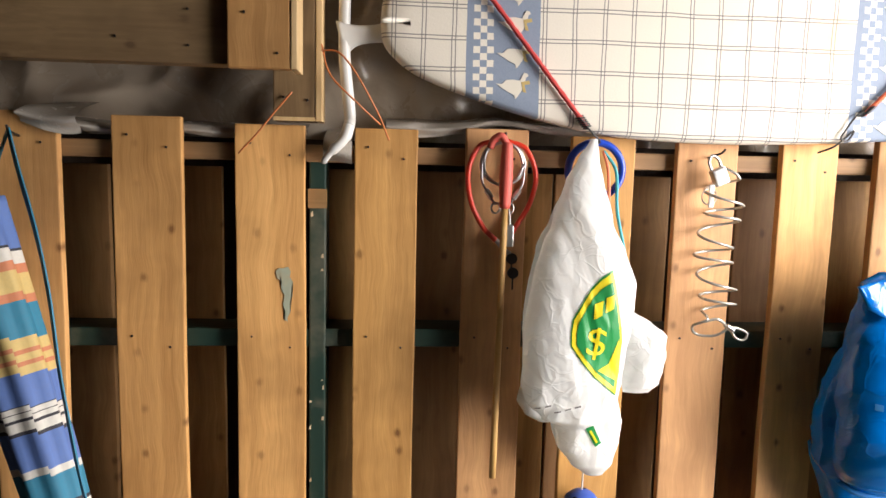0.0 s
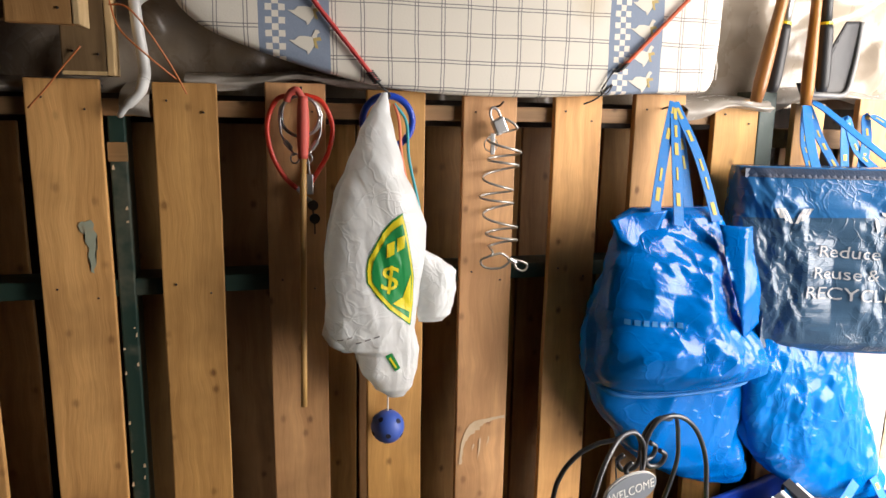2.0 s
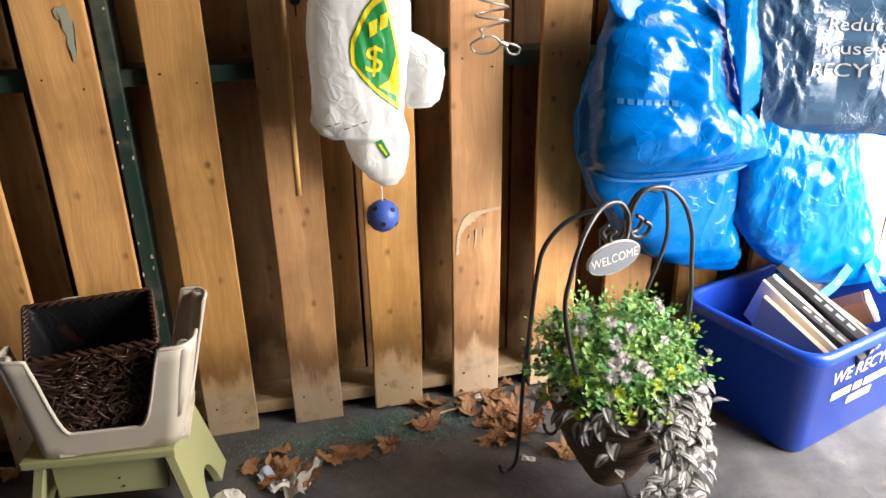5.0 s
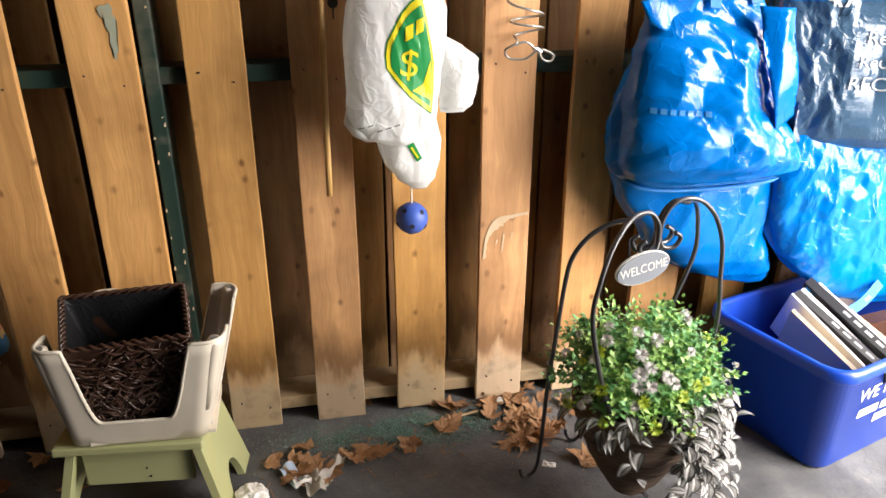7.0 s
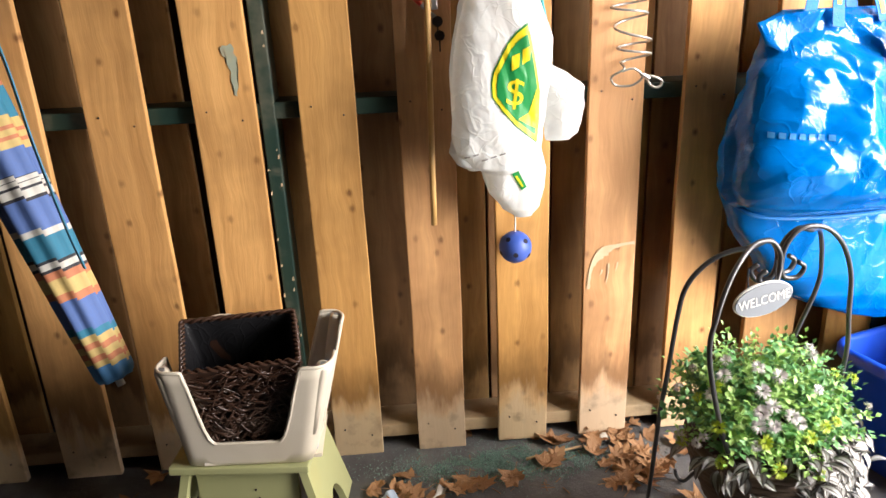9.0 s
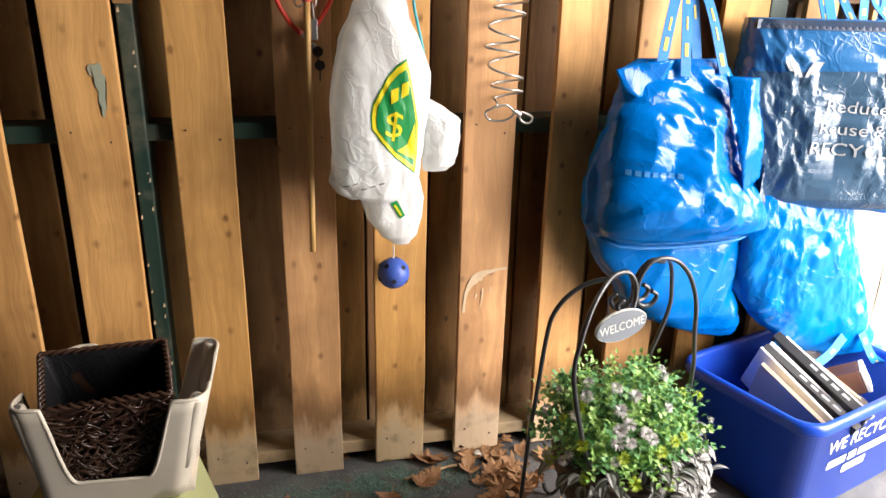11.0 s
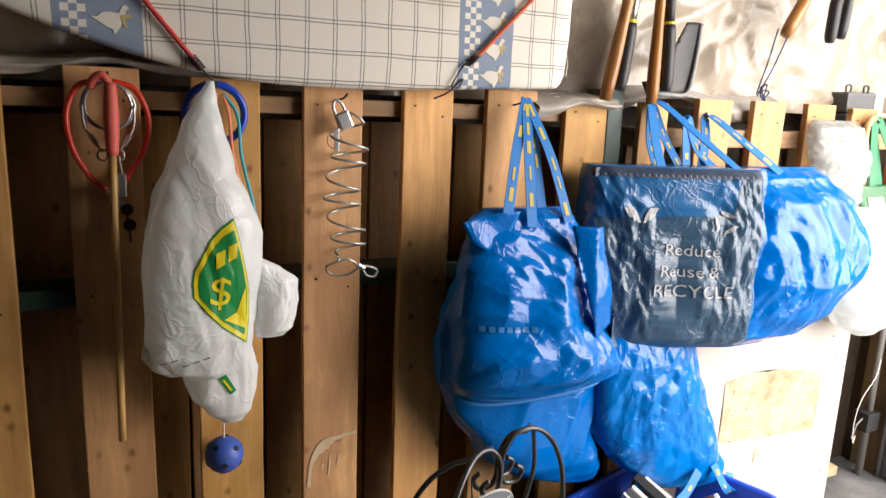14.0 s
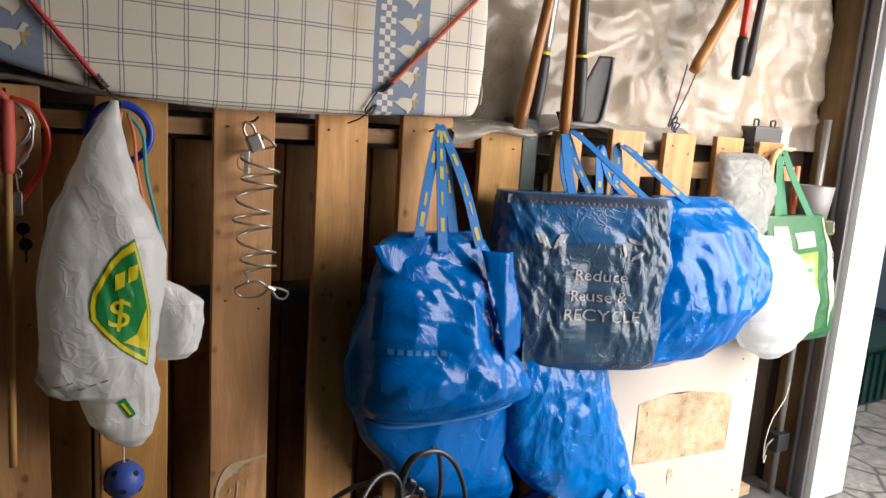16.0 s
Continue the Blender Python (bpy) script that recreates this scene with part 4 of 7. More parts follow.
# ---- things hung on the pallet ----
def cane():
    t = thing("stick", (0.066, -0.05, 0.9), "thin wooden stick with red taped grip, hanging from a nail", "stick")
    top, end = Vector((0.071, -0.045, 1.195)), Vector((0.061, -0.062, 0.592))
    g = top.lerp(end, 0.19)
    part("shaft", tubed([g.lerp(end, k / 8) for k in range(9)], 0.0062, 12), M["dowel"], t, "", True)
    part("grip", tubed([top.lerp(g, k / 14) for k in range(15)], [0.0085 + 0.0028 * math.sin(k / 14 * 3.1) + 0.0006 * (k % 2) for k in range(15)], 12), M["red_tape"], t, "faded red tape grip", True)
    part("loop", tubed(spline([(0.071, -0.045, 1.19), (0.06, -0.045, 1.206), (0.048, -0.04, 1.20), (0.042, -0.036, 1.185)], 6), 0.0065, 8), M["red_tape"], t, "", True)


cane()


def cable_lock():
    t = thing("cable_lock", (0.066, -0.03, 1.1), "red coated cable lock loop with keys, hung on a nail", "cable lock")
    red = spline([(0.058, -0.02, 1.198), (0.025, -0.022, 1.188), (0.006, -0.024, 1.145), (0.012, -0.026, 1.09), (0.035, -0.028, 1.045), (0.058, -0.03, 1.022)], 8)
    red2 = spline([(0.075, -0.02, 1.198), (0.108, -0.022, 1.185), (0.127, -0.024, 1.14), (0.118, -0.026, 1.09), (0.095, -0.03, 1.05), (0.082, -0.032, 1.03)], 8)
    part("red_cable", tubed(red, 0.0048, 10), M["red"], t, "", True)
    part("red_cable", tubed(red2, 0.0048, 10), M["red"], t, "", True)
    coil = [Vector((0.067 + math.cos(a) * (0.037 + 0.003 * math.sin(a * 2.3)), -0.024 - 0.0022 * a / 6.28, 1.158 + math.sin(a) * 0.037)) for a in (k * 0.2 for k in range(95))]
    part("steel_coil", tubed(coil, 0.0026, 8), M["steel"], t, "coiled grey steel cable", True)
    for s in (-1, 1):
        part("cable_end", tubed(spline([(0.067 + s * 0.038, -0.03, 1.16), (0.067 + s * 0.036, -0.03, 1.125), (0.067 + s * 0.022, -0.032, 1.10), (0.067 + s * 0.012, -0.034, 1.085)], 6), 0.0022, 8), M["steel"], t, "", True)
        part("ferrule", tubed([(0.067 + s * 0.03, -0.033, 1.112), (0.067 + s * 0.019, -0.034, 1.097)], 0.005, 10), M["steel"], t)
        ring = [Vector((0.067 + s * 0.012 + math.cos(a) * 0.008, -0.035, 1.08 + math.sin(a) * 0.009)) for a in (2 * math.pi * k / 20 for k in range(20))]
        part("eye", tubed(ring, 0.0018, 8, closed=True), M["steel"], t, "", True)
    part("shackle", tubed(spline([(0.079, -0.036, 1.078), (0.081, -0.036, 1.06), (0.082, -0.036, 1.05)], 4), 0.002, 8), M["steel"], t)
    part("combination_lock", boxed(0.075, 0.088, -0.044, -0.03, 1.012, 1.05, 0.002), M["steel"], t, "small steel combination lock")
    part("tip", tubed([(0.058, -0.03, 1.024), (0.07, -0.032, 1.008), (0.084, -0.034, 0.998)], 0.0042, 8), M["steel"], t)
    for i, z in enumerate((0.99, 0.964)):
        bm = bmesh.new()
        bmesh.ops.create_cone(bm, cap_ends=True, segments=20, radius1=0.010, radius2=0.010, depth=0.006, matrix=Matrix.Translation((0.087 + i * 0.003, -0.035, z)) @ Matrix.Rotation(radians(90), 4, "X"))
        box(bm, 0.0855 + i * 0.003, 0.0885 + i * 0.003, -0.036, -0.034, z - 0.03, z - 0.008)
        part("key", bm, M["black"], t, "black-headed key")


cable_lock()


def ring_toy():
    t = thing("plastic_ring", (0.232, -0.03, 1.15), "blue plastic ring hung on a nail behind a white bag", "ring")
    ring = [Vector((0.233 + math.cos(a) * 0.049, -0.03, 1.151 + math.sin(a) * 0.049)) for a in (2 * math.pi * k / 48 for k in range(48))]
    part("ring", tubed(ring, 0.0068, 12, closed=True), M["blue_plastic"], t, "", True)


ring_toy()


def skipping_rope(mat, grip, dx, label):
    t = thing("skipping_rope", (0.28 + dx, -0.03, 0.9), label, "skipping rope", "skipping ropes")
    a = [(0.245, -0.035, 1.185), (0.262 + dx, -0.04, 1.15), (0.268 + dx, -0.04, 1.08), (0.285 + dx, -0.045, 1.0), (0.295 + dx, -0.045, 0.94), (0.28 + dx, -0.045, 0.91), (0.272 + dx, -0.043, 0.95), (0.285 + dx, -0.042, 1.0), (0.292 + dx, -0.04, 0.93), (0.28 + dx, -0.04, 0.865)]
    part("rope", tubed(spline(a, 8), 0.003, 8), M[mat], t, "", True)
    part("rope_loop", tubed(spline([(0.235, -0.035, 1.186), (0.222 - dx, -0.038, 1.15), (0.226, -0.04, 1.1), (0.25, -0.04, 1.05)], 8), 0.003, 8), M[mat], t, "", True)
    for k in (0, 1):
        x = 0.276 + dx + k * 0.014
        part("grip", tubed([(x, -0.042, 0.90 - k * 0.012), (x - 0.002, -0.044, 0.85 - k * 0.012), (x - 0.002, -0.044, 0.80 - k * 0.01)], [0.0045, 0.0055, 0.006], 10), M[grip], t, "moulded rope grip", True)


skipping_rope("teal", "rope_navy", 0.006, "teal skipping rope with dark grips behind a white bag")
skipping_rope("orange_rope", "rope_pink", -0.008, "coral skipping rope with pink grips behind a white bag")


def white_bag():
    t = thing("plastic_bag", (0.235, -0.09, 0.6), "white thin plastic shopping bag with green and yellow print", "plastic bag")
    prof = [(1.205, 0.224, -0.045, 0.006, 0.006), (1.17, 0.215, -0.05, 0.018, 0.012), (1.131, 0.2065, -0.058, 0.0325, 0.02), (1.063, 0.1995, -0.068, 0.0525, 0.031), (1.014, 0.2, -0.074, 0.068, 0.038),
            (0.957, 0.2, -0.08, 0.082, 0.045), (0.871, 0.197, -0.085, 0.089, 0.05), (0.782, 0.195, -0.085, 0.09, 0.048), (0.75, 0.196, -0.083, 0.086, 0.044), (0.72, 0.21, -0.082, 0.078, 0.038),
            (0.705, 0.2285, -0.08, 0.064, 0.034), (0.664, 0.2325, -0.078, 0.0585, 0.031), (0.624, 0.2405, -0.076, 0.04, 0.022), (0.603, 0.245, -0.075, 0.018, 0.01)]
    body = part("bag_body", sack(prof, 0.021, 5.0, 2, 280, 220, power=2.0, drape=0.42, pull=0.2, lean=0.15, fine=0.85), M["white_bag"], t, "", True)
    wing = sack([(0.91, 0.278, -0.08, 0.012, 0.01), (0.885, 0.302, -0.08, 0.03, 0.018), (0.86, 0.322, -0.08, 0.04, 0.024), (0.835, 0.325, -0.08, 0.036, 0.025), (0.80, 0.322, -0.08, 0.032, 0.022), (0.772, 0.318, -0.08, 0.032, 0.015), (0.758, 0.312, -0.08, 0.024, 0.006)], 0.016, 8.0, 5, 140, 100, power=1.6, pull=0.15, lean=-0.4)
    part("bag_corner", wing, M["white_bag"], t, "", True)
    tail = sack([(0.79, 0.125, -0.085, 0.01, 0.008), (0.765, 0.118, -0.085, 0.018, 0.014), (0.745, 0.116, -0.085, 0.020, 0.016), (0.725, 0.128, -0.085, 0.018, 0.014), (0.708, 0.15, -0.085, 0.016, 0.01)], 0.007, 22.0, 8, 60, 40, power=1.9)
    part("bag_corner", tail, M["white_bag"], t, "", True)
    fr = front_of(body)
    c = Vector((0.238, 0.865))

    def inset(pts, f):
        return [(c.x + (x - c.x) * f, c.y + (z - c.y) * f) for x, z in pts]
    half = [(0.244, 0.985), (0.224, 0.972), (0.206, 0.952), (0.178, 0.902), (0.174, 0.88), (0.175, 0.856), (0.195, 0.828), (0.22, 0.799), (0.264, 0.762), (0.269, 0.808), (0.268, 0.86), (0.254, 0.94)]
    printed("print_edge", flat_shape(half, 0.006), M["bag_green"], t, fr, 0.0014, "thin green printed outline", -0.12)
    printed("print_border", flat_shape(inset(half, 0.965), 0.006), M["bag_yellow"], t, fr, 0.0022, "yellow printed border", -0.12)
    printed("print_field", flat_shape(inset(half, 0.84), 0.006), M["bag_green"], t, fr, 0.0030, "green printed field", -0.12)
    printed("print_symbol", lettering("$", 0.219, 0.861, 0.07, -0.1, 1.05, 0.008), M["bag_yellow"], t, fr, 0.0042, "yellow dollar sign", -0.12)
    for bx, bz in ((0.219, 0.918), (0.239, 0.929)):
        q = [(bx - 0.007, bz - 0.016), (bx + 0.007, bz - 0.009), (bx + 0.009, bz + 0.016), (bx - 0.006, bz + 0.010)]
        printed("print_bar", flat_shape(q, 0.006), M["bag_yellow"], t, fr, 0.0040, "", -0.12)
    printed("print_wedge", flat_shape([(0.261, 0.868), (0.263, 0.79), (0.225, 0.812), (0.246, 0.822)], 0.006), M["bag_yellow"], t, fr, 0.0038, "", -0.12)
    printed("small_print", flat_shape([(0.215, 0.702), (0.228, 0.708), (0.247, 0.672), (0.236, 0.666)], 0.006), M["bag_green"], t, fr, 0.002, "small green printed label", -0.1)
    printed("small_print_bar", flat_shape([(0.2215, 0.697), (0.2255, 0.699), (0.240, 0.675), (0.2365, 0.673)], 0.006), M["bag_yellow"], t, fr, 0.003, "", -0.1)
    for k in range(5):
        x, z = 0.122 + k * 0.017, 0.738 + 0.006 * math.sin(k * 2.1)
        printed("faint_print", flat_shape([(x, z), (x + 0.011, z + 0.003), (x + 0.011, z + 0.0055), (x, z + 0.0025)], 0.006), M["grey_plastic"], t, fr, 0.002, "", -0.12)


white_bag()


def practice_ball():
    t = thing("practice_ball", (0.232, -0.05, 0.525), "blue perforated plastic ball hanging on a cord", "ball")
    bm = bmesh.new()
    bmesh.ops.create_icosphere(bm, subdivisions=4, radius=0.0345, matrix=Matrix.Translation((0.232, -0.05, 0.527)))
    part("ball", bm, M["ball_blue"], t, "", True)
    gold = (1 + 5 ** 0.5) / 2
    for d in [(0, s1, s2 * gold) for s1 in (1, -1) for s2 in (1, -1)] + [(s1, s2 * gold, 0) for s1 in (1, -1) for s2 in (1, -1)] + [(s2 * gold, 0, s1) for s1 in (1, -1) for s2 in (1, -1)]:
        v = Euler((0.4, 0.25, 0.5)).to_matrix() @ Vector(d).normalized()
        bm = bmesh.new()
        q = v.to_track_quat("Z", "Y").to_matrix().to_4x4()
        bmesh.ops.create_cone(bm, cap_ends=True, segments=16, radius1=0.0046, radius2=0.0054, depth=0.006, matrix=Matrix.Translation(Vector((0.232, -0.05, 0.527)) + v * 0.0322) @ q)
        # solid plug; the shade inside the opening is put into its near-black colour
        part("hole", bm, M["hole"], t)
    part("cord", tubed([(0.232, -0.05, 0.56), (0.231, -0.055, 0.60)], 0.0017, 8), M["paper"], t)


practice_ball()


def spring_cable():
    t = thing("coiled_cable", (0.47, -0.03, 1.0), "coiled clear-coated security cable hung by a padlock", "security cable")
    pts = []
    n = 330
    for k in range(n):
        a = k * 2 * math.pi / 52
        f = k / n
        pts.append(Vector((0.468 + 0.034 * math.cos(a) + 0.008 * math.sin(f * 9), -0.032 + 0.026 * math.sin(a), 1.135 - 0.245 * f + 0.006 * math.cos(a * 0.5))))
    part("coil", tubed([(0.475, -0.03, 1.16), (0.495, -0.03, 1.15)] + pts, 0.0026, 8), M["clear_cable"], t, "", True)
    lower = spline([tuple(pts[-1]), (0.45, -0.05, 0.885), (0.432, -0.03, 0.868), (0.445, -0.02, 0.85), (0.475, -0.03, 0.85), (0.49, -0.045, 0.868), (0.47, -0.05, 0.885), (0.448, -0.045, 0.88)], 8)
    part("lower_coil", tubed(lower, 0.0026, 8), M["clear_cable"], t, "", True)
    part("end_loop", tubed(spline([(0.485, -0.045, 0.872), (0.51, -0.045, 0.868), (0.53, -0.045, 0.858), (0.524, -0.045, 0.846), (0.508, -0.045, 0.85), (0.498, -0.045, 0.868)], 8), 0.0026, 8), M["clear_cable"], t, "", True)
    part("ferrule", tubed([(0.49, -0.046, 0.872), (0.503, -0.046, 0.864)], 0.005, 10), M["steel"], t)


spring_cable()


def padlock():
    t = thing("padlock", (0.465, -0.03, 1.14), "steel padlock with key ring hung on a screw", "padlock")
    m = Matrix.Translation((0.463, -0.03, 1.145)) @ Matrix.Rotation(radians(-24), 4, "Y")
    part("body", boxed(-0.013, 0.013, -0.009, 0.009, -0.016, 0.016, 0.003, m), M["steel"], t)
    part("shackle", tubed([m @ p for p in spline([(-0.009, 0, 0.014), (-0.009, 0, 0.03), (0.0, 0, 0.04), (0.009, 0, 0.03), (0.009, 0, 0.014)], 6)], 0.0028, 8), M["steel"], t, "", True)
    ring = [Vector((0.444 + math.cos(a) * 0.014, -0.036, 1.108 + math.sin(a) * 0.014)) for a in (2 * math.pi * k / 24 for k in range(24))]
    part("key_ring", tubed(ring, 0.0012, 6, closed=True), M["steel"], t)
    part("key", boxed(0.443, 0.452, -0.038, -0.036, 1.088, 1.13, 0.0008), M["steel"], t)


padlock()


def screw_hook(x, z, dx=0.01):
    return solo("screw_hook", tubed(spline([(x, 0.0, z - 0.004), (x, -0.02, z), (x + dx * 0.5, -0.035, z + 0.004), (x + dx, -0.04, z + 0.012)], 5), 0.0022, 8), M["nail"], "dark screw hook driven into a pallet board", "hook", "hooks", smooth=True)


screw_hook(0.455, 1.182, 0.012)
screw_hook(0.852, 1.19, 0.008)
screw_hook(0.068, 1.2, 0.0)
screw_hook(0.234, 1.192, 0.0)
screw_hook(-0.765, 1.19, 0.0)

# ---- bags ----
def strap(t, pts, w=0.022, print_on=True, across=(1, 0, 0), n=10):
    c = spline(pts, n)
    s = part("strap", ribbon(c, w, 0.0011, across), M["strap"], t, "blue woven webbing strap")
    if print_on:
        gap = 0.0
        for i in range(1, len(c) - 3):
            rnd = abs(pick(i, pts[0][0] * 30, pts[-1][0] * 17))
            gap -= (c[i] - c[i - 1]).length
            if gap > 0 or rnd < 0.5:
                continue
            q = [p + Vector((0, -0.0018, 0)) for p in c[i:i + 3]]
            part("strap_print", ribbon(q, w * (0.18 + 0.25 * abs(pick(i, 3, 5))), 0.0004, across), M["strap_yellow"], s)
            gap = (q[2] - q[0]).length + 0.004 + 0.012 * rnd
    return s


def blue_bag():
    t = thing("shopping_bag", (0.83, -0.14, 0.6), "glossy bright blue woven plastic carrier bag hanging full on a hook", "shopping bag", "blue bags")
    prof = [(0.985, 0.81, -0.12, 0.09, 0.018), (0.965, 0.80, -0.125, 0.12, 0.035), (0.924, 0.81, -0.13, 0.132, 0.052), (0.875, 0.81, -0.14, 0.148, 0.066), (0.77, 0.816, -0.145, 0.17, 0.086), (0.70, 0.83, -0.15, 0.186, 0.096), (0.66, 0.84, -0.15, 0.193, 0.092), (0.63, 0.85, -0.147, 0.192, 0.078), (0.605, 0.855, -0.14, 0.17, 0.045)]
    b = part("bag_body", sack(prof, 0.03, 4.4, 11, 340, 200, power=2.5, pull=0.15, lean=0.3, fine=0.7), M["bag_blue"], t, "", True)
    fl = flat_shape([(0.650, 0.968), (0.70, 0.982), (0.77, 0.988), (0.755, 0.94), (0.70, 0.915), (0.668, 0.93)], 0.01)
    for v in fl.verts:
        v.co.y = -0.165 - 0.03 * NZ(v.co * 14) - 0.1 * (v.co.x - 0.655)
    thicken(fl, (0, 0.002, 0))
    part("flap", fl, M["bag_blue"], t, "folded-over bag lip", True)
    fl = flat_shape([(0.875, 0.96), (0.945, 0.957), (0.965, 0.86), (0.99, 0.75), (0.945, 0.72), (0.915, 0.8), (0.89, 0.9)], 0.015)
    for v in fl.verts:
        v.co.y = -0.213 + 0.02 * NZ(v.co * 9) + (0.95 - v.co.z) * -0.09 + abs(v.co.x - 0.925) * 0.35
    thicken(fl, (0, 0.002, 0))
    part("side_fold", fl, M["bag_blue"], t, "stiff folded bag side", True)
    top = (0.853, -0.042, 1.2)
    for e, a in (((0.748, -0.165, 0.965), (0.80, -0.10, 1.09)), ((0.80, -0.175, 0.955), (0.825, -0.11, 1.08)), ((0.845, -0.15, 0.945), (0.852, -0.09, 1.09)), ((0.89, -0.17, 0.962), (0.878, -0.11, 1.085))):
        strap(t, [top, a, e])
    fr = front_of(b)
    for k in range(7):
        x = 0.675 + k * 0.017
        printed("print_bar", flat_shape([(x, 0.778 - k * 0.001), (x + 0.011, 0.777 - k * 0.001), (x + 0.011, 0.766 - k * 0.001), (x, 0.767 - k * 0.001)], 0.006), M["faint_ink"], b, fr, 0.0015, "", -0.22)
    low = thing("shopping_bag", (0.9, -0.1, 0.35), "blue woven plastic bag drooping below a fuller bag", "shopping bag", "blue bags")
    part("hem", tubed(spline([(0.66, -0.12, 0.62), (0.7, -0.165, 0.60), (0.85, -0.17, 0.592), (1.0, -0.16, 0.60), (1.045, -0.11, 0.62)], 8), 0.004, 6, flat=(1, 2)), M["strap"], low, "", True)
    lp = [(0.66, 0.845, -0.09, 0.198, 0.05), (0.557, 0.864, -0.09, 0.184, 0.055), (0.457, 0.90, -0.09, 0.144, 0.055), (0.40, 0.945, -0.09, 0.126, 0.05), (0.36, 0.99, -0.09, 0.10, 0.035), (0.338, 1.02, -0.09, 0.07, 0.02), (0.322, 1.05, -0.09, 0.03, 0.01)]
    part("bag_body", sack(lp, 0.02, 5.0, 23, 260, 130, power=2.8, drape=0.5, pull=0.35, lean=-0.5, fine=0.6), M["bag_blue"], low, "", True)


blue_bag()


def lower_bag():
    t = thing("shopping_bag", (1.25, -0.12, 0.25), "thin bright blue woven bag hanging over the recycling box", "shopping bag", "blue bags")
    p = [(0.74, 1.17, -0.10, 0.125, 0.05), (0.617, 1.18, -0.115, 0.142, 0.055), (0.5, 1.205, -0.12, 0.165, 0.055), (0.43, 1.23, -0.125, 0.172, 0.05), (0.36, 1.28, -0.125, 0.158, 0.045), (0.29, 1.355, -0.125, 0.12, 0.03), (0.255, 1.40, -0.125, 0.075, 0.015)]
    part("bag_body", sack(p, 0.016, 8.5, 31, 280, 170, power=2.6, drape=0.5, pull=0.5, lean=-0.35), M["light_blue"], t, "", True)
    strap(t, [(1.16, -0.16, 0.34), (1.14, -0.19, 0.29), (1.19, -0.21, 0.265), (1.27, -0.2, 0.29), (1.33, -0.18, 0.33)])
    strap(t, [(1.39, -0.17, 0.33), (1.42, -0.19, 0.27), (1.46, -0.18, 0.25), (1.475, -0.15, 0.28)])


lower_bag()


def recycle_bag():
    t = thing("reusable_bag", (1.19, -0.15, 0.66), "crinkled navy laminated reusable bag with pale recycling slogan", "reusable bag")
    c = Vector((1.195, -0.13, 0))
    R = Matrix.Translation(c) @ Matrix.Rotation(radians(-21), 4, "Z") @ Matrix.Translation(-c)
    prof = [(1.068, 1.195, -0.13, 0.205, 0.04), (1.05, 1.195, -0.13, 0.205, 0.055), (0.95, 1.195, -0.13, 0.205, 0.068), (0.85, 1.195, -0.13, 0.203, 0.075), (0.75, 1.2, -0.13, 0.198, 0.078), (0.69, 1.205, -0.13, 0.185, 0.07), (0.665, 1.21, -0.13, 0.165, 0.05)]
    bm = sack(prof, 0.009, 11.0, 41, 300, 170, power=5.0)
    bmesh.ops.transform(bm, matrix=R, verts=bm.verts)
    b = part("bag_body", bm, M["navy_bag"], t, "", True)
    fr = front_of(b)
    printed("front_panel", flat_shape([(0.998, 0.96), (1.0, 0.70), (1.03, 0.682), (1.2, 0.668), (1.345, 0.672), (1.352, 1.052), (1.30, 1.05), (1.28, 0.97)], 0.007), M["navy_dark"], t, fr, 0.0012, "dark slate front panel", -0.2)
    hem = [(0.985 + k * 0.365 / 30, 1.066) for k in range(31)]
    printed("hem", flat_shape(hem + [(x, 1.047) for x, z in hem[::-1]], 0.01), M["navy_hem"], t, fr, 0.0025, "dark top hem", -0.12)
    for txt, x, z, s in (("Reduce", 1.195, 0.892, 0.036), ("Reuse &", 1.19, 0.846, 0.036), ("RECYCLE", 1.2, 0.802, 0.039)):
        printed("print", lettering(txt, x, z, s, -0.03, 1.12, 0.004), M["silver_ink"], t, fr, 0.0045, "pale serif slogan", -0.2)
    for sx in (-1, 1):
        for k in range(3):
            q = [(1.083 + sx * dx, z) for dx, z in ((0.001 + 0.011 * k, 0.952 + 0.006 * k), (0.008 + 0.011 * k, 0.952 + 0.006 * k), (0.024 + 0.008 * k, 0.984), (0.017 + 0.008 * k, 0.984))]
            printed("emblem_wing", flat_shape(q[::sx], 0.004), M["silver_ink"], t, fr, 0.0045, "pale winged emblem", -0.2)
    for k in range(3):
        a = k * 2.094 + 0.5
        q = [(1.262 + math.cos(a + d) * r, 0.955 + math.sin(a + d) * r) for d, r in ((0, 0.027), (0.7, 0.023), (1.35, 0.027), (1.3, 0.018), (0.7, 0.014), (0.05, 0.018))]
        printed("emblem_arrow", flat_shape(q, 0.004), M["silver_ink"], t, fr, 0.0045, "", -0.2)
    strap(t, [(1.16, -0.13, 1.06), (1.18, -0.08, 1.12), (1.215, -0.02, 1.2), (1.24, -0.03, 1.2), (1.28, -0.1, 1.14), (1.335, -0.19, 1.06)], 0.024, False)
    strap(t, [(1.19, -0.08, 1.06), (1.2, -0.04, 1.12), (1.22, -0.015, 1.195), (1.23, -0.05, 1.13), (1.25, -0.09, 1.06)], 0.024)


recycle_bag()


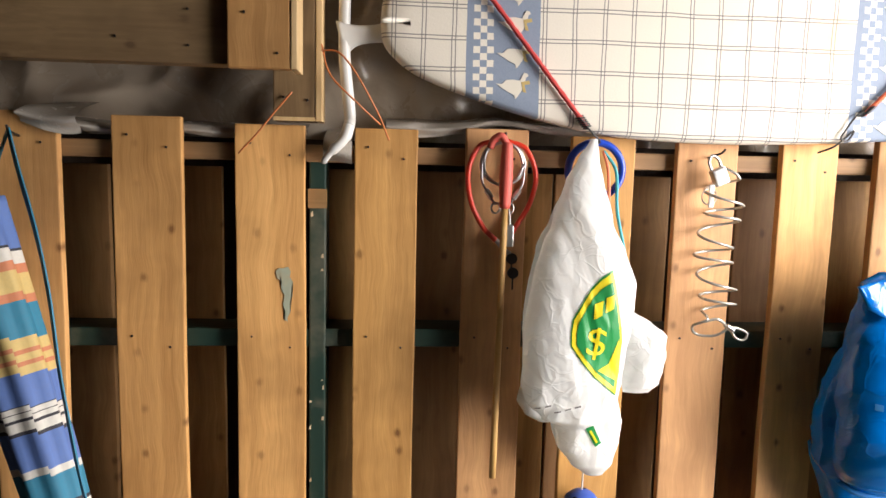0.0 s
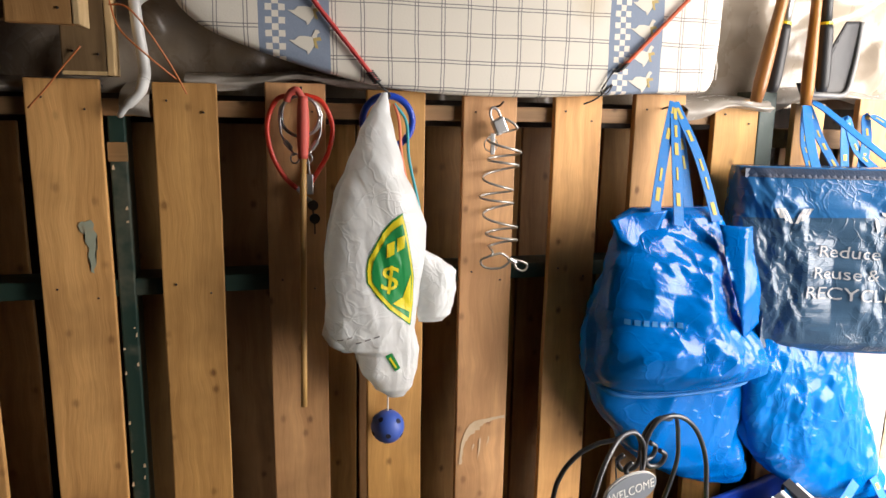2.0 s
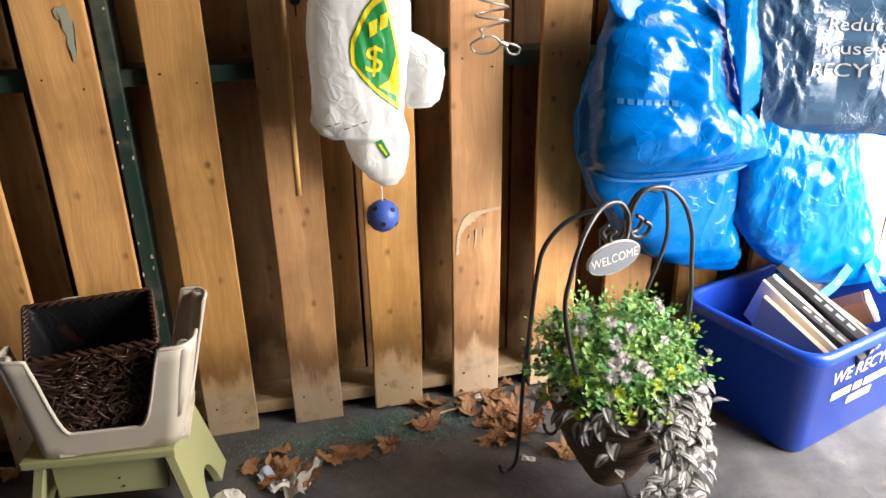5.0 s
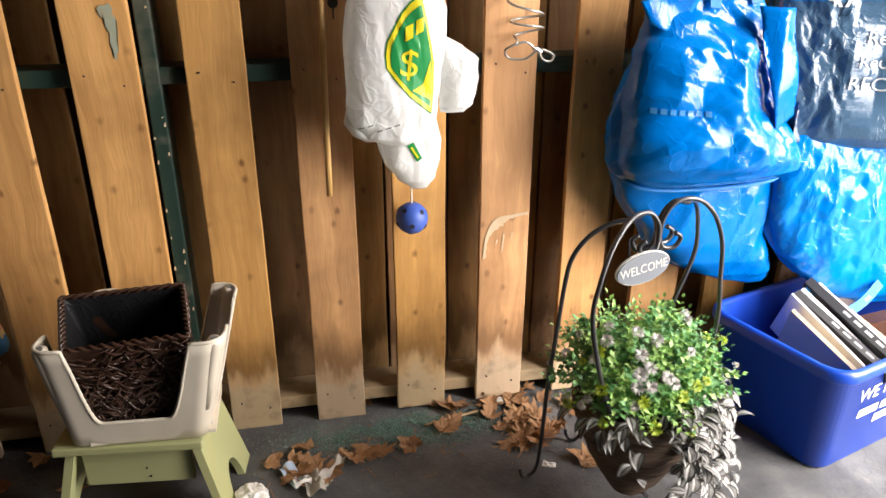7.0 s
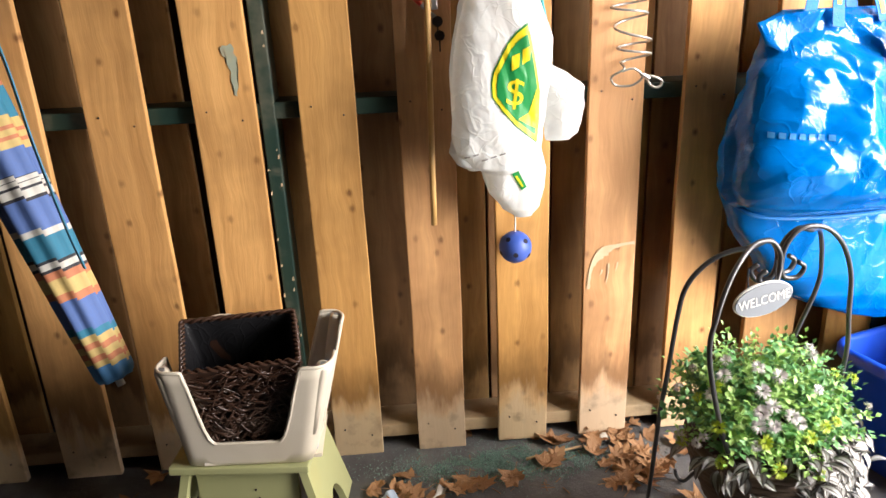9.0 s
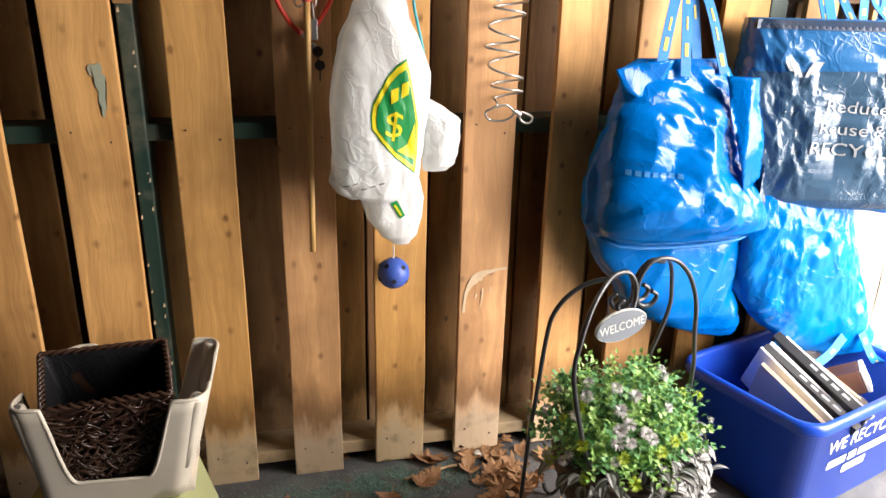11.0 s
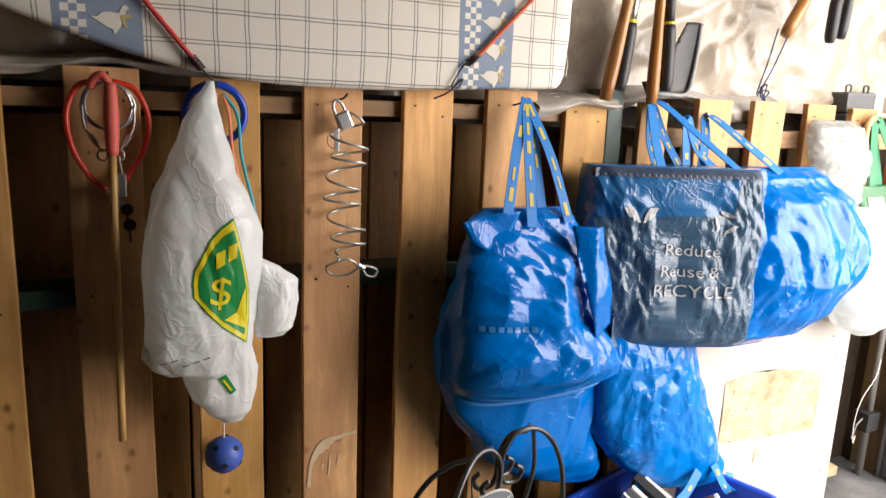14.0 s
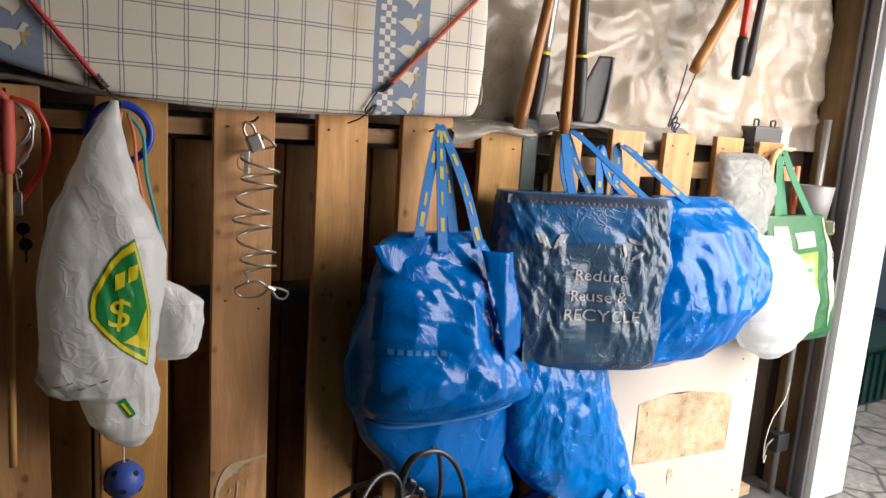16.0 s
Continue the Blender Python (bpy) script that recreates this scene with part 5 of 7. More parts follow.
def big_bag():
    t = thing("shopping_bag", (1.58, -0.14, 0.65), "large glossy blue woven bag, stuffed and bulging", "shopping bag", "blue bags")
    prof = [(1.065, 1.56, -0.11, 0.12, 0.025), (1.04, 1.56, -0.12, 0.15, 0.05), (0.98, 1.575, -0.14, 0.185, 0.085), (0.88, 1.60, -0.15, 0.225, 0.11), (0.80, 1.585, -0.155, 0.22, 0.115), (0.72, 1.53, -0.15, 0.185, 0.1), (0.67, 1.48, -0.145, 0.14, 0.08), (0.642, 1.44, -0.14, 0.09, 0.045)]
    part("bag_body", sack(prof, 0.024, 5.5, 51, 320, 190, power=2.6, pull=0.4, lean=-0.7, fine=0.8), M["bag_blue"], t, "", True)
    strap(t, [(1.37, -0.04, 1.05), (1.385, -0.03, 1.12), (1.395, -0.02, 1.18), (1.45, -0.09, 1.12), (1.52, -0.15, 1.05)], 0.028)
    strap(t, [(1.33, -0.03, 1.06), (1.33, -0.02, 1.13), (1.335, -0.015, 1.17), (1.36, -0.03, 1.1), (1.40, -0.06, 1.05)], 0.024)


big_bag()


def right_bags():
    t = thing("plastic_bag", (1.93, -0.13, 0.6), "crumpled white thin plastic bag hanging behind blue bags", "plastic bag")
    p = [(0.95, 1.86, -0.10, 0.09, 0.03), (0.88, 1.90, -0.12, 0.14, 0.07), (0.78, 1.945, -0.13, 0.15, 0.09), (0.70, 1.945, -0.13, 0.135, 0.085), (0.63, 1.95, -0.13, 0.09, 0.055), (0.595, 1.97, -0.13, 0.04, 0.02)]
    part("bag_body", sack(p, 0.013, 9.0, 61, 190, 130, power=2.3, pull=0.5, lean=0.5), M["white_bag"], t, "", True)
    part("knot", sack([(0.985, 1.845, -0.08, 0.02, 0.012), (0.965, 1.85, -0.085, 0.035, 0.02), (0.945, 1.86, -0.09, 0.05, 0.026)], 0.008, 20.0, 64, 60, 24, power=2.2, pull=0.6), M["white_bag"], t, "knotted bag top", True)
    t = thing("tote_bag", (2.14, -0.08, 0.62), "green printed tote bag with cream label panels", "tote bag")
    p = [(1.005, 2.08, -0.06, 0.145, 0.02), (0.9, 2.1, -0.07, 0.155, 0.04), (0.75, 2.13, -0.075, 0.165, 0.05), (0.64, 2.16, -0.075, 0.16, 0.045), (0.62, 2.16, -0.075, 0.15, 0.035)]
    b = part("bag_body", sack(p, 0.006, 9.0, 71, 80, 50, power=4.0), M["green_bag"], t, "", True)
    fr = front_of(b)
    for q, m in (([(1.965, 0.975), (2.025, 0.975), (2.03, 0.85), (1.97, 0.85)], "cream_print"), ([(2.05, 0.955), (2.15, 0.96), (2.155, 0.915), (2.055, 0.91)], "cream_print"), ([(2.06, 0.895), (2.165, 0.9), (2.18, 0.72), (2.075, 0.715)], "lime"), ([(2.075, 0.87), (2.152, 0.872), (2.162, 0.75), (2.088, 0.748)], "cream_print"), ([(2.10, 0.70), (2.18, 0.702), (2.185, 0.65), (2.105, 0.648)], "cream_print"), ([(2.205, 1.0), (2.235, 0.99), (2.28, 0.80), (2.255, 0.66), (2.225, 0.8)], "cream_print")):
        printed("print_panel", flat_shape(q, 0.01), M[m], t, fr, 0.002, "", -0.1)
    for k in range(3):
        z = 0.85 - k * 0.03
        printed("print_bar", flat_shape([(2.09, z), (2.14, z), (2.14, z - 0.012), (2.09, z - 0.012)], 0.01), M["bag_green"], t, fr, 0.003, "", -0.1)
    for a in (([(2.0, -0.07, 1.0), (2.01, -0.05, 1.1), (2.035, -0.03, 1.19), (2.09, -0.05, 1.1), (2.16, -0.08, 0.985)]), ([(2.02, -0.05, 1.0), (2.02, -0.04, 1.1), (2.03, -0.02, 1.185), (2.05, -0.03, 1.1), (2.06, -0.05, 1.0)])):
        part("strap", ribbon(spline(a, 8), 0.03, 0.001), M["tote_strap"], t, "green fabric strap")
    t = thing("clear_bag", (1.86, -0.05, 0.9), "clear plastic bag of small odds and ends", "plastic bag")
    p = [(1.18, 1.85, -0.03, 0.08, 0.02), (1.16, 1.85, -0.04, 0.10, 0.035), (1.05, 1.86, -0.05, 0.10, 0.04), (0.95, 1.87, -0.05, 0.09, 0.035), (0.86, 1.92, -0.05, 0.06, 0.03), (0.84, 1.93, -0.05, 0.03, 0.01)]
    part("bag_body", sack(p, 0.016, 12.0, 81, 120, 100, power=2.6), M["clear_bag"], t, "", True)
    t = thing("walking_cane", (1.99, -0.04, 0.8), "bamboo cane with a crook handle hung on the rail", "cane")
    part("shaft", tubed(spline([(1.985, -0.04, 0.75), (1.982, -0.04, 0.95), (1.978, -0.04, 1.13), (1.985, -0.04, 1.175), (2.01, -0.035, 1.192), (2.03, -0.02, 1.18), (2.034, -0.01, 1.165)], 8), 0.009, 10), M["dowel"], t, "", True)
    part("strap", tubed([(1.982, -0.04, 0.93), (1.98, -0.04, 1.02)], 0.017, 10), M["rope_navy"], t)
    t = thing("plastic_cup", (2.26, -0.0, 0.97), "grey plastic cup hanging beside the doorway", "cup")
    bm = bmesh.new()
    bmesh.ops.create_cone(bm, cap_ends=False, segments=28, radius1=0.048, radius2=0.062, depth=0.12, matrix=Matrix.Translation((2.265, 0.0, 1.03)))
    bmesh.ops.create_cone(bm, cap_ends=True, segments=28, radius1=0.044, radius2=0.046, depth=0.01, matrix=Matrix.Translation((2.265, 0.0, 0.976)))
    bmesh.ops.solidify(bm, geom=bm.faces[:], thickness=0.002)
    part("cup", bm, M["grey_plastic"], t, "", True)
    t = thing("clothes_peg", (2.05, -0.02, 1.19), "pale wooden clothes peg clipped on the rail", "clothes peg", "clothes pegs")
    part("jaw", boxed(2.03, 2.10, -0.03, -0.022, 1.196, 1.204, 0.001, Matrix.Translation((0, 0, 0))), M["fresh"], t)
    part("jaw", boxed(2.03, 2.10, -0.02, -0.012, 1.192, 1.2, 0.001), M["fresh"], t)
    t = thing("trowel_handle", (2.12, -0.03, 1.05), "orange tool handle behind a green tote", "tool")
    part("grip", tubed([(2.125, -0.03, 1.0), (2.12, -0.03, 1.15)], [0.011, 0.008], 10), M["orange_rope"], t, "", True)


right_bags()

# ---- tools hung above the second pallet ----
def long_tool(top, end, r, mat, label, grip=None, ring=False):
    t = thing("garden_tool", end, label, "garden tool", "hanging tools")
    a, b = Vector(top), Vector(end)
    if grip:
        g = b.lerp(a, grip)
        part("shaft", tubed([a.lerp(g, k / 8) for k in range(9)], r * 0.8, 12), M[mat], t, "", True)
        part("grip", tubed([g.lerp(b, k / 10) for k in range(11)], [r * 0.95, r * 1.08] + [r * 1.12] * 6 + [r * 1.1, r, r * 0.75], 14), M["black"], t, "black rubber grip", True)
        if ring:
            part("collar", tubed([g + (a - b).normalized() * 0.004, g - (a - b).normalized() * 0.002], r * 1.0, 14), M["bag_yellow"], t, "thin yellow collar")
    else:
        part("shaft", tubed([a.lerp(b, k / 12) for k in range(13)], [r * 0.85] * 8 + [r * 0.9, r, r * 1.06, r * 1.06, r * 0.85], 14), M[mat], t, "", True)
    return t


long_tool((1.135, -0.055, 1.66), (1.05, -0.05, 1.205), 0.0145, "handle_wood", "tool with long varnished wooden handle")
long_tool((1.15, -0.03, 1.66), (1.105, -0.03, 1.228), 0.0145, "steel", "steel-shafted tool with black rubber grip", 0.34, True)
long_tool((1.17, -0.06, 1.66), (1.178, -0.055, 1.2), 0.0135, "handle_wood", "tool with straight varnished wooden handle")
long_tool((1.195, -0.05, 1.66), (1.212, -0.06, 1.23), 0.0145, "black", "dark-shafted tool with black rubber grip", 0.34, True)
long_tool((1.80, -0.02, 1.66), (1.615, -0.03, 1.385), 0.016, "handle_wood", "wooden tool handle hanging at a slant")
long_tool((1.77, 0.0, 1.62), (1.655, 0.0, 1.39), 0.011, "steel", "small hanging tool with black grip", 0.5)
long_tool((1.81, -0.02, 1.66), (1.785, -0.03, 1.378), 0.014, "red", "tool with red shaft and black grip", 0.4)
long_tool((1.87, -0.02, 1.66), (1.825, -0.03, 1.392), 0.0135, "black", "black-handled tool with a wooden tip")


def scoop():
    t = thing("shovel", (1.27, 0.0, 1.23), "black plastic shovel blade hung against the sheeting", "shovel")
    bm = flat_shape([(1.235, 1.30), (1.262, 1.35), (1.285, 1.388), (1.343, 1.393), (1.338, 1.335), (1.325, 1.275), (1.303, 1.228), (1.19, 1.222), (1.178, 1.25), (1.228, 1.258)], 0.012)
    for v in bm.verts:
        v.co.y = -0.035 + 0.9 * (v.co.x - 1.25) ** 2 * 3 - 0.25 * (v.co.z - 1.3) ** 2
    thicken(bm, (0, 0.005, 0))
    part("blade", bm, M["black"], t, "", True)
    rim = tubed(spline([(1.185, -0.03, 1.226), (1.24, -0.039, 1.224), (1.3, -0.034, 1.228), (1.323, -0.026, 1.275), (1.336, -0.02, 1.335), (1.342, -0.016, 1.39)], 6), 0.006, 8)
    part("rim", rim, M["grey_plastic"], t, "worn grey rim", True)


scoop()
t = thing("hanging_cord", (1.6, 0.02, 1.24), "thin dark cord knotted on the pallet", "cord")
part("cord", tubed(spline([(1.60, -0.02, 1.4), (1.602, 0.0, 1.32), (1.598, 0.02, 1.24)], 6), 0.002, 6), M["rope_navy"], t)
part("cord", tubed(spline([(1.645, -0.02, 1.4), (1.62, 0.0, 1.3), (1.6, 0.02, 1.235)], 6), 0.002, 6), M["rope_navy"], t)
for k in range(5):
    a = k * 1.25
    part("knot", tubed(spline([(1.598, 0.01, 1.25), (1.598 + 0.016 * math.cos(a), -0.005, 1.245 + 0.02 * math.sin(a)), (1.6, 0.0, 1.225)], 5), 0.002, 6), M["rope_navy"], t)
t = thing("tool_case", (2.07, 0.07, 1.2), "small dark grey latched case lying on the pallet rail", "case")
part("body", boxed(2.0, 2.13, 0.045, 0.105, 1.15, 1.20, 0.006), M["case_grey"], t)
part("lid", boxed(2.0, 2.13, 0.043, 0.105, 1.202, 1.262, 0.008), M["case_grey"], t)
for x in (2.02, 2.1):
    part("latch", tubed(spline([(x - 0.01, 0.06, 1.262), (x - 0.01, 0.06, 1.28), (x + 0.01, 0.06, 1.28), (x + 0.01, 0.06, 1.262)], 5), 0.003, 8), M["black"], t)
t = thing("jar", (2.17, 0.07, 1.2), "small white jar on the pallet rail", "jar")
bm = bmesh.new()
bmesh.ops.create_cone(bm, cap_ends=True, segments=24, radius1=0.026, radius2=0.026, depth=0.1, matrix=Matrix.Translation((2.165, 0.075, 1.2)))
part("jar", bm, M["white_paint"], t, "", True)
part("lid", tubed([(2.165, 0.075, 1.252), (2.165, 0.075, 1.266)], 0.029, 24), M["white_paint"], t)

# ---- panel, doorway ----
t = thing("white_panel", (1.7, -0.04, 0.0), "white painted board with torn beige paper patch on it", "board")
part("board", boxed(1.33, 2.05, -0.045, -0.027, 0.002, 0.80, 0.002), M["panel_white"], t)
edge = [(1.543, 0.475), (1.58, 0.482), (1.62, 0.487), (1.66, 0.492), (1.70, 0.485), (1.75, 0.487), (1.80, 0.478), (1.86, 0.468), (1.90, 0.462), (1.941, 0.448), (1.943, 0.40), (1.938, 0.33), (1.94, 0.273), (1.86, 0.276), (1.76, 0.282), (1.66, 0.288), (1.543, 0.296), (1.546, 0.38)]
bm = flat_shape(edge, 0.05)
for v in bm.verts:
    v.co.y = -0.0465
part("paper_patch", bm, M["patch"], t, "torn stained beige paper")
bm = flat_shape([(1.70, 0.255), (1.712, 0.25), (1.718, 0.222), (1.706, 0.228), (1.696, 0.205), (1.694, 0.235)], 0.05)
for v in bm.verts:
    v.co.y = -0.0465
part("paper_scrap", bm, M["patch"], t)
nails(t, [(1.42, -0.046, 0.53), (1.97, -0.046, 0.56), (2.0, -0.046, 0.49), (2.01, -0.046, 0.12), (1.45, -0.046, 0.2)])
M["trim_white"] = plain("white_trim_paint", (0.8, 0.8, 0.78), 0.5, var=0.1)
bm = boxed(2.39, 2.404, -0.005, 0.10, 0.0, 2.1, 0.002)
tagged(part("door_jamb", bm, M["stud"]), "brown timber door jamb beside the opening", "door jamb", kind="structure")
t = thing("door_track", (2.40, -0.02, 0.0), "grey metal garage door track along the jamb", "door track", kind="structure")
part("web", boxed(2.385, 2.40, -0.055, -0.006, 0.0, 2.1, 0.002), M["grey_metal"], t)
part("lip", boxed(2.372, 2.384, -0.06, -0.045, 0.0, 2.1, 0.002), M["grey_metal"], t)
part("lip", boxed(2.372, 2.384, -0.014, -0.004, 0.0, 2.1, 0.002), M["grey_metal"], t)
tagged(part("trim", boxed(2.405, 2.60, -0.075, 0.019, 0.0, 2.1, 0.002), M["trim_white"]), "white painted outer door trim", "trim", kind="structure")
t = thing("conduit_pipe", (2.34, 0.04, 0.0), "thin galvanised pipe running up beside the door", "pipe")
part("pipe", tubed([(2.335, 0.03, 0.0), (2.335, 0.03, 0.62), (2.335, 0.03, 1.3)], 0.012, 12), M["pipe"], t, "", True)
part("sensor_box", boxed(2.29, 2.352, -0.0, 0.055, 0.17, 0.235, 0.004), M["black"], t, "small black door sensor box")
part("sensor_arm", tubed([(2.29, 0.02, 0.215), (2.245, 0.01, 0.205), (2.23, 0.01, 0.16)], 0.003, 8), M["steel"], t)
solo("wire", tubed(spline([(2.335, 0.02, 0.42), (2.29, 0.0, 0.37), (2.235, 0.0, 0.3), (2.215, 0.0, 0.22), (2.225, 0.0, 0.15), (2.24, 0.005, 0.17)], 8), 0.0014, 6), M["paper"], "thin white sensor wire hanging in a loop", "wire", smooth=True)


def stone():
    k = Nodes("outdoor_stone")
    v = k.coord()
    e = k.n("TexVoronoi", {"Vector": v, "Scale": 5.0}, feature="DISTANCE_TO_EDGE").outputs["Distance"]
    n = k.noise(v, 25, 5, 0.7)
    col = k.ramp(n, [(0.3, (0.16, 0.15, 0.14)), (0.7, (0.34, 0.33, 0.31))])
    col = k.mix(k.ramp(e, [(0.0, (1, 1, 1)), (0.05, (0, 0, 0))]), col, rgb((0.05, 0.05, 0.045)))
    k.bump(k.math("ADD", e, n), 0.6, 0.02)
    return k.out(Base=col, Rough=0.8)


M["stone"] = stone()
tagged(part("ground", boxed(-60, 60, -60, 60, -0.5, -0.204), M["stone"]), "flagstone ground outside the garage", "ground", kind="structure")
tagged(part("driveway", boxed(2.42, 30, -30, 30, -0.2, -0.015), M["stone"]), "pale stone paving outside the doorway", "paving", kind="structure")
M["stucco"] = plain("pale_stucco", (0.78, 0.76, 0.72), 0.8, scale=40, bump=0.6)
tagged(part("garden_wall", boxed(6.0, 6.3, -12, 12, -0.014, 2.6), M["stucco"]), "pale sunlit wall across the drive", "wall", kind="structure")
t = thing("storage_box", (3.75, 0.6, 0.0), "dark green ribbed plastic box outdoors", "storage box")
part("body", boxed(3.5, 4.1, 0.42, 1.0, -0.014, 0.27, 0.01), M["dark_green"], t)
for k in range(9):
    part("rib", boxed(3.505 + k * 0.065, 3.53 + k * 0.065, 0.408, 0.4185, 0.0, 0.25, 0.003), M["dark_green"], t)
    part("rib", boxed(3.488, 3.4985, 0.44 + k * 0.06, 0.465 + k * 0.06, 0.0, 0.25, 0.003), M["dark_green"], t)
part("lid", boxed(3.47, 4.13, 0.39, 1.03, 0.272, 0.30, 0.008), M["dark_green"], t)
# ---- floor things ----

def umbrella():
    a, b = Vector((-0.588, -0.17, 0.355)), Vector((-0.80, -0.10, 1.075))
    t = thing("beach_umbrella", a, "rolled striped beach umbrella hung by a blue strap", "umbrella")
    q = (b - a).to_track_quat("Z", "Y")
    t.rotation_mode = "QUATERNION"
    t.rotation_quaternion = q
    WORLD[t] = Vector((0, 0, 0))
    bm = bmesh.new()
    n, m, L = 48, 60, (b - a).length
    rings = []
    for j in range(m + 1):
        z = L * j / m
        r = 0.036 + 0.014 * min(1, j / m * 1.6)
        if j == 0:
            r *= 0.9
        rings.append([bm.verts.new((math.cos(w) * r * (1 + 0.09 * math.sin(w * 8 + j * 0.05) + 0.05 * NZ(Vector((math.cos(w) * 2, math.sin(w) * 2, z * 9)))), math.sin(w) * r * (1 + 0.09 * math.sin(w * 8 + j * 0.05)), z)) for w in (2 * math.pi * k / n for k in range(n))])
    for A, B in zip(rings, rings[1:]):
        for k in range(n):
            bm.faces.new((A[k], A[(k + 1) % n], B[(k + 1) % n], B[k]))
    bm.faces.new(rings[0][::-1])
    bm.faces.new(rings[-1])
    part("canopy", bm, M["umbrella"], t, "multicoloured striped cloth", True)
    part("tip", tubed([(0, 0, -0.02), (0, 0, 0.02)], 0.008, 10), M["white_paint"], t)
    o = thing("strap", (-0.70, -0.1, 0.9), "long turquoise carrying strap hung on a nail", "strap")
    for w in (([(-0.765, -0.035, 1.195), (-0.725, -0.09, 1.13), (-0.665, -0.17, 1.04), (-0.636, -0.2, 0.95), (-0.622, -0.205, 0.825), (-0.600, -0.208, 0.68), (-0.584, -0.208, 0.60)]), ([(-0.765, -0.035, 1.195), (-0.772, -0.06, 1.14), (-0.775, -0.08, 1.08), (-0.79, -0.09, 1.03)])):
        part("webbing", ribbon(spline(w, 8), 0.011, 0.0012, (0.7, -0.7, 0)), M["strap_teal"], o)


umbrella()


def step_stool():
    t = thing("step_stool", (-0.34, -0.24, 0.0), "small pale green painted wooden step stool", "stool")
    part("top", boxed(-0.478, -0.205, -0.335, -0.13, 0.186, 0.202, 0.003), M["stool_green"], t)
    part("apron", boxed(-0.435, -0.235, -0.315, -0.300, 0.10, 0.1855, 0.002), M["stool_green"], t)
    part("apron", boxed(-0.435, -0.235, -0.165, -0.150, 0.10, 0.1855, 0.002), M["stool_green"], t)
    for sx, x in ((-1, -0.442), (1, -0.228)):
        arch = [(-0.235 + 0.045 * math.cos(w), 0.075 * math.sin(w)) for w in (math.pi * k / 14 for k in range(15))]
        out = [(-0.345, 0.0), (-0.325, 0.185), (-0.145, 0.185), (-0.125, 0.0)] + arch
        bm = bmesh.new()
        f = bm.faces.new([bm.verts.new((0, y, z)) for y, z in out])
        r = bmesh.ops.extrude_face_region(bm, geom=[f])
        for v in r["geom"]:
            if isinstance(v, bmesh.types.BMVert):
                v.co.x += 0.016 * sx
        for v in bm.verts:
            v.co.x += x + sx * (0.185 - v.co.z) * 0.24
        bmesh.ops.triangulate(bm, faces=bm.faces)
        part("leg_panel", bm, M["stool_green"], t)
    nails(t, [(-0.32, -0.316, 0.135), (-0.315, -0.316, 0.115)])
    return t


TURN = Matrix.Translation((-0.34, -0.195, 0.0)) @ Matrix.Rotation(radians(-6), 4, "Z")
step_stool().matrix_basis = TURN


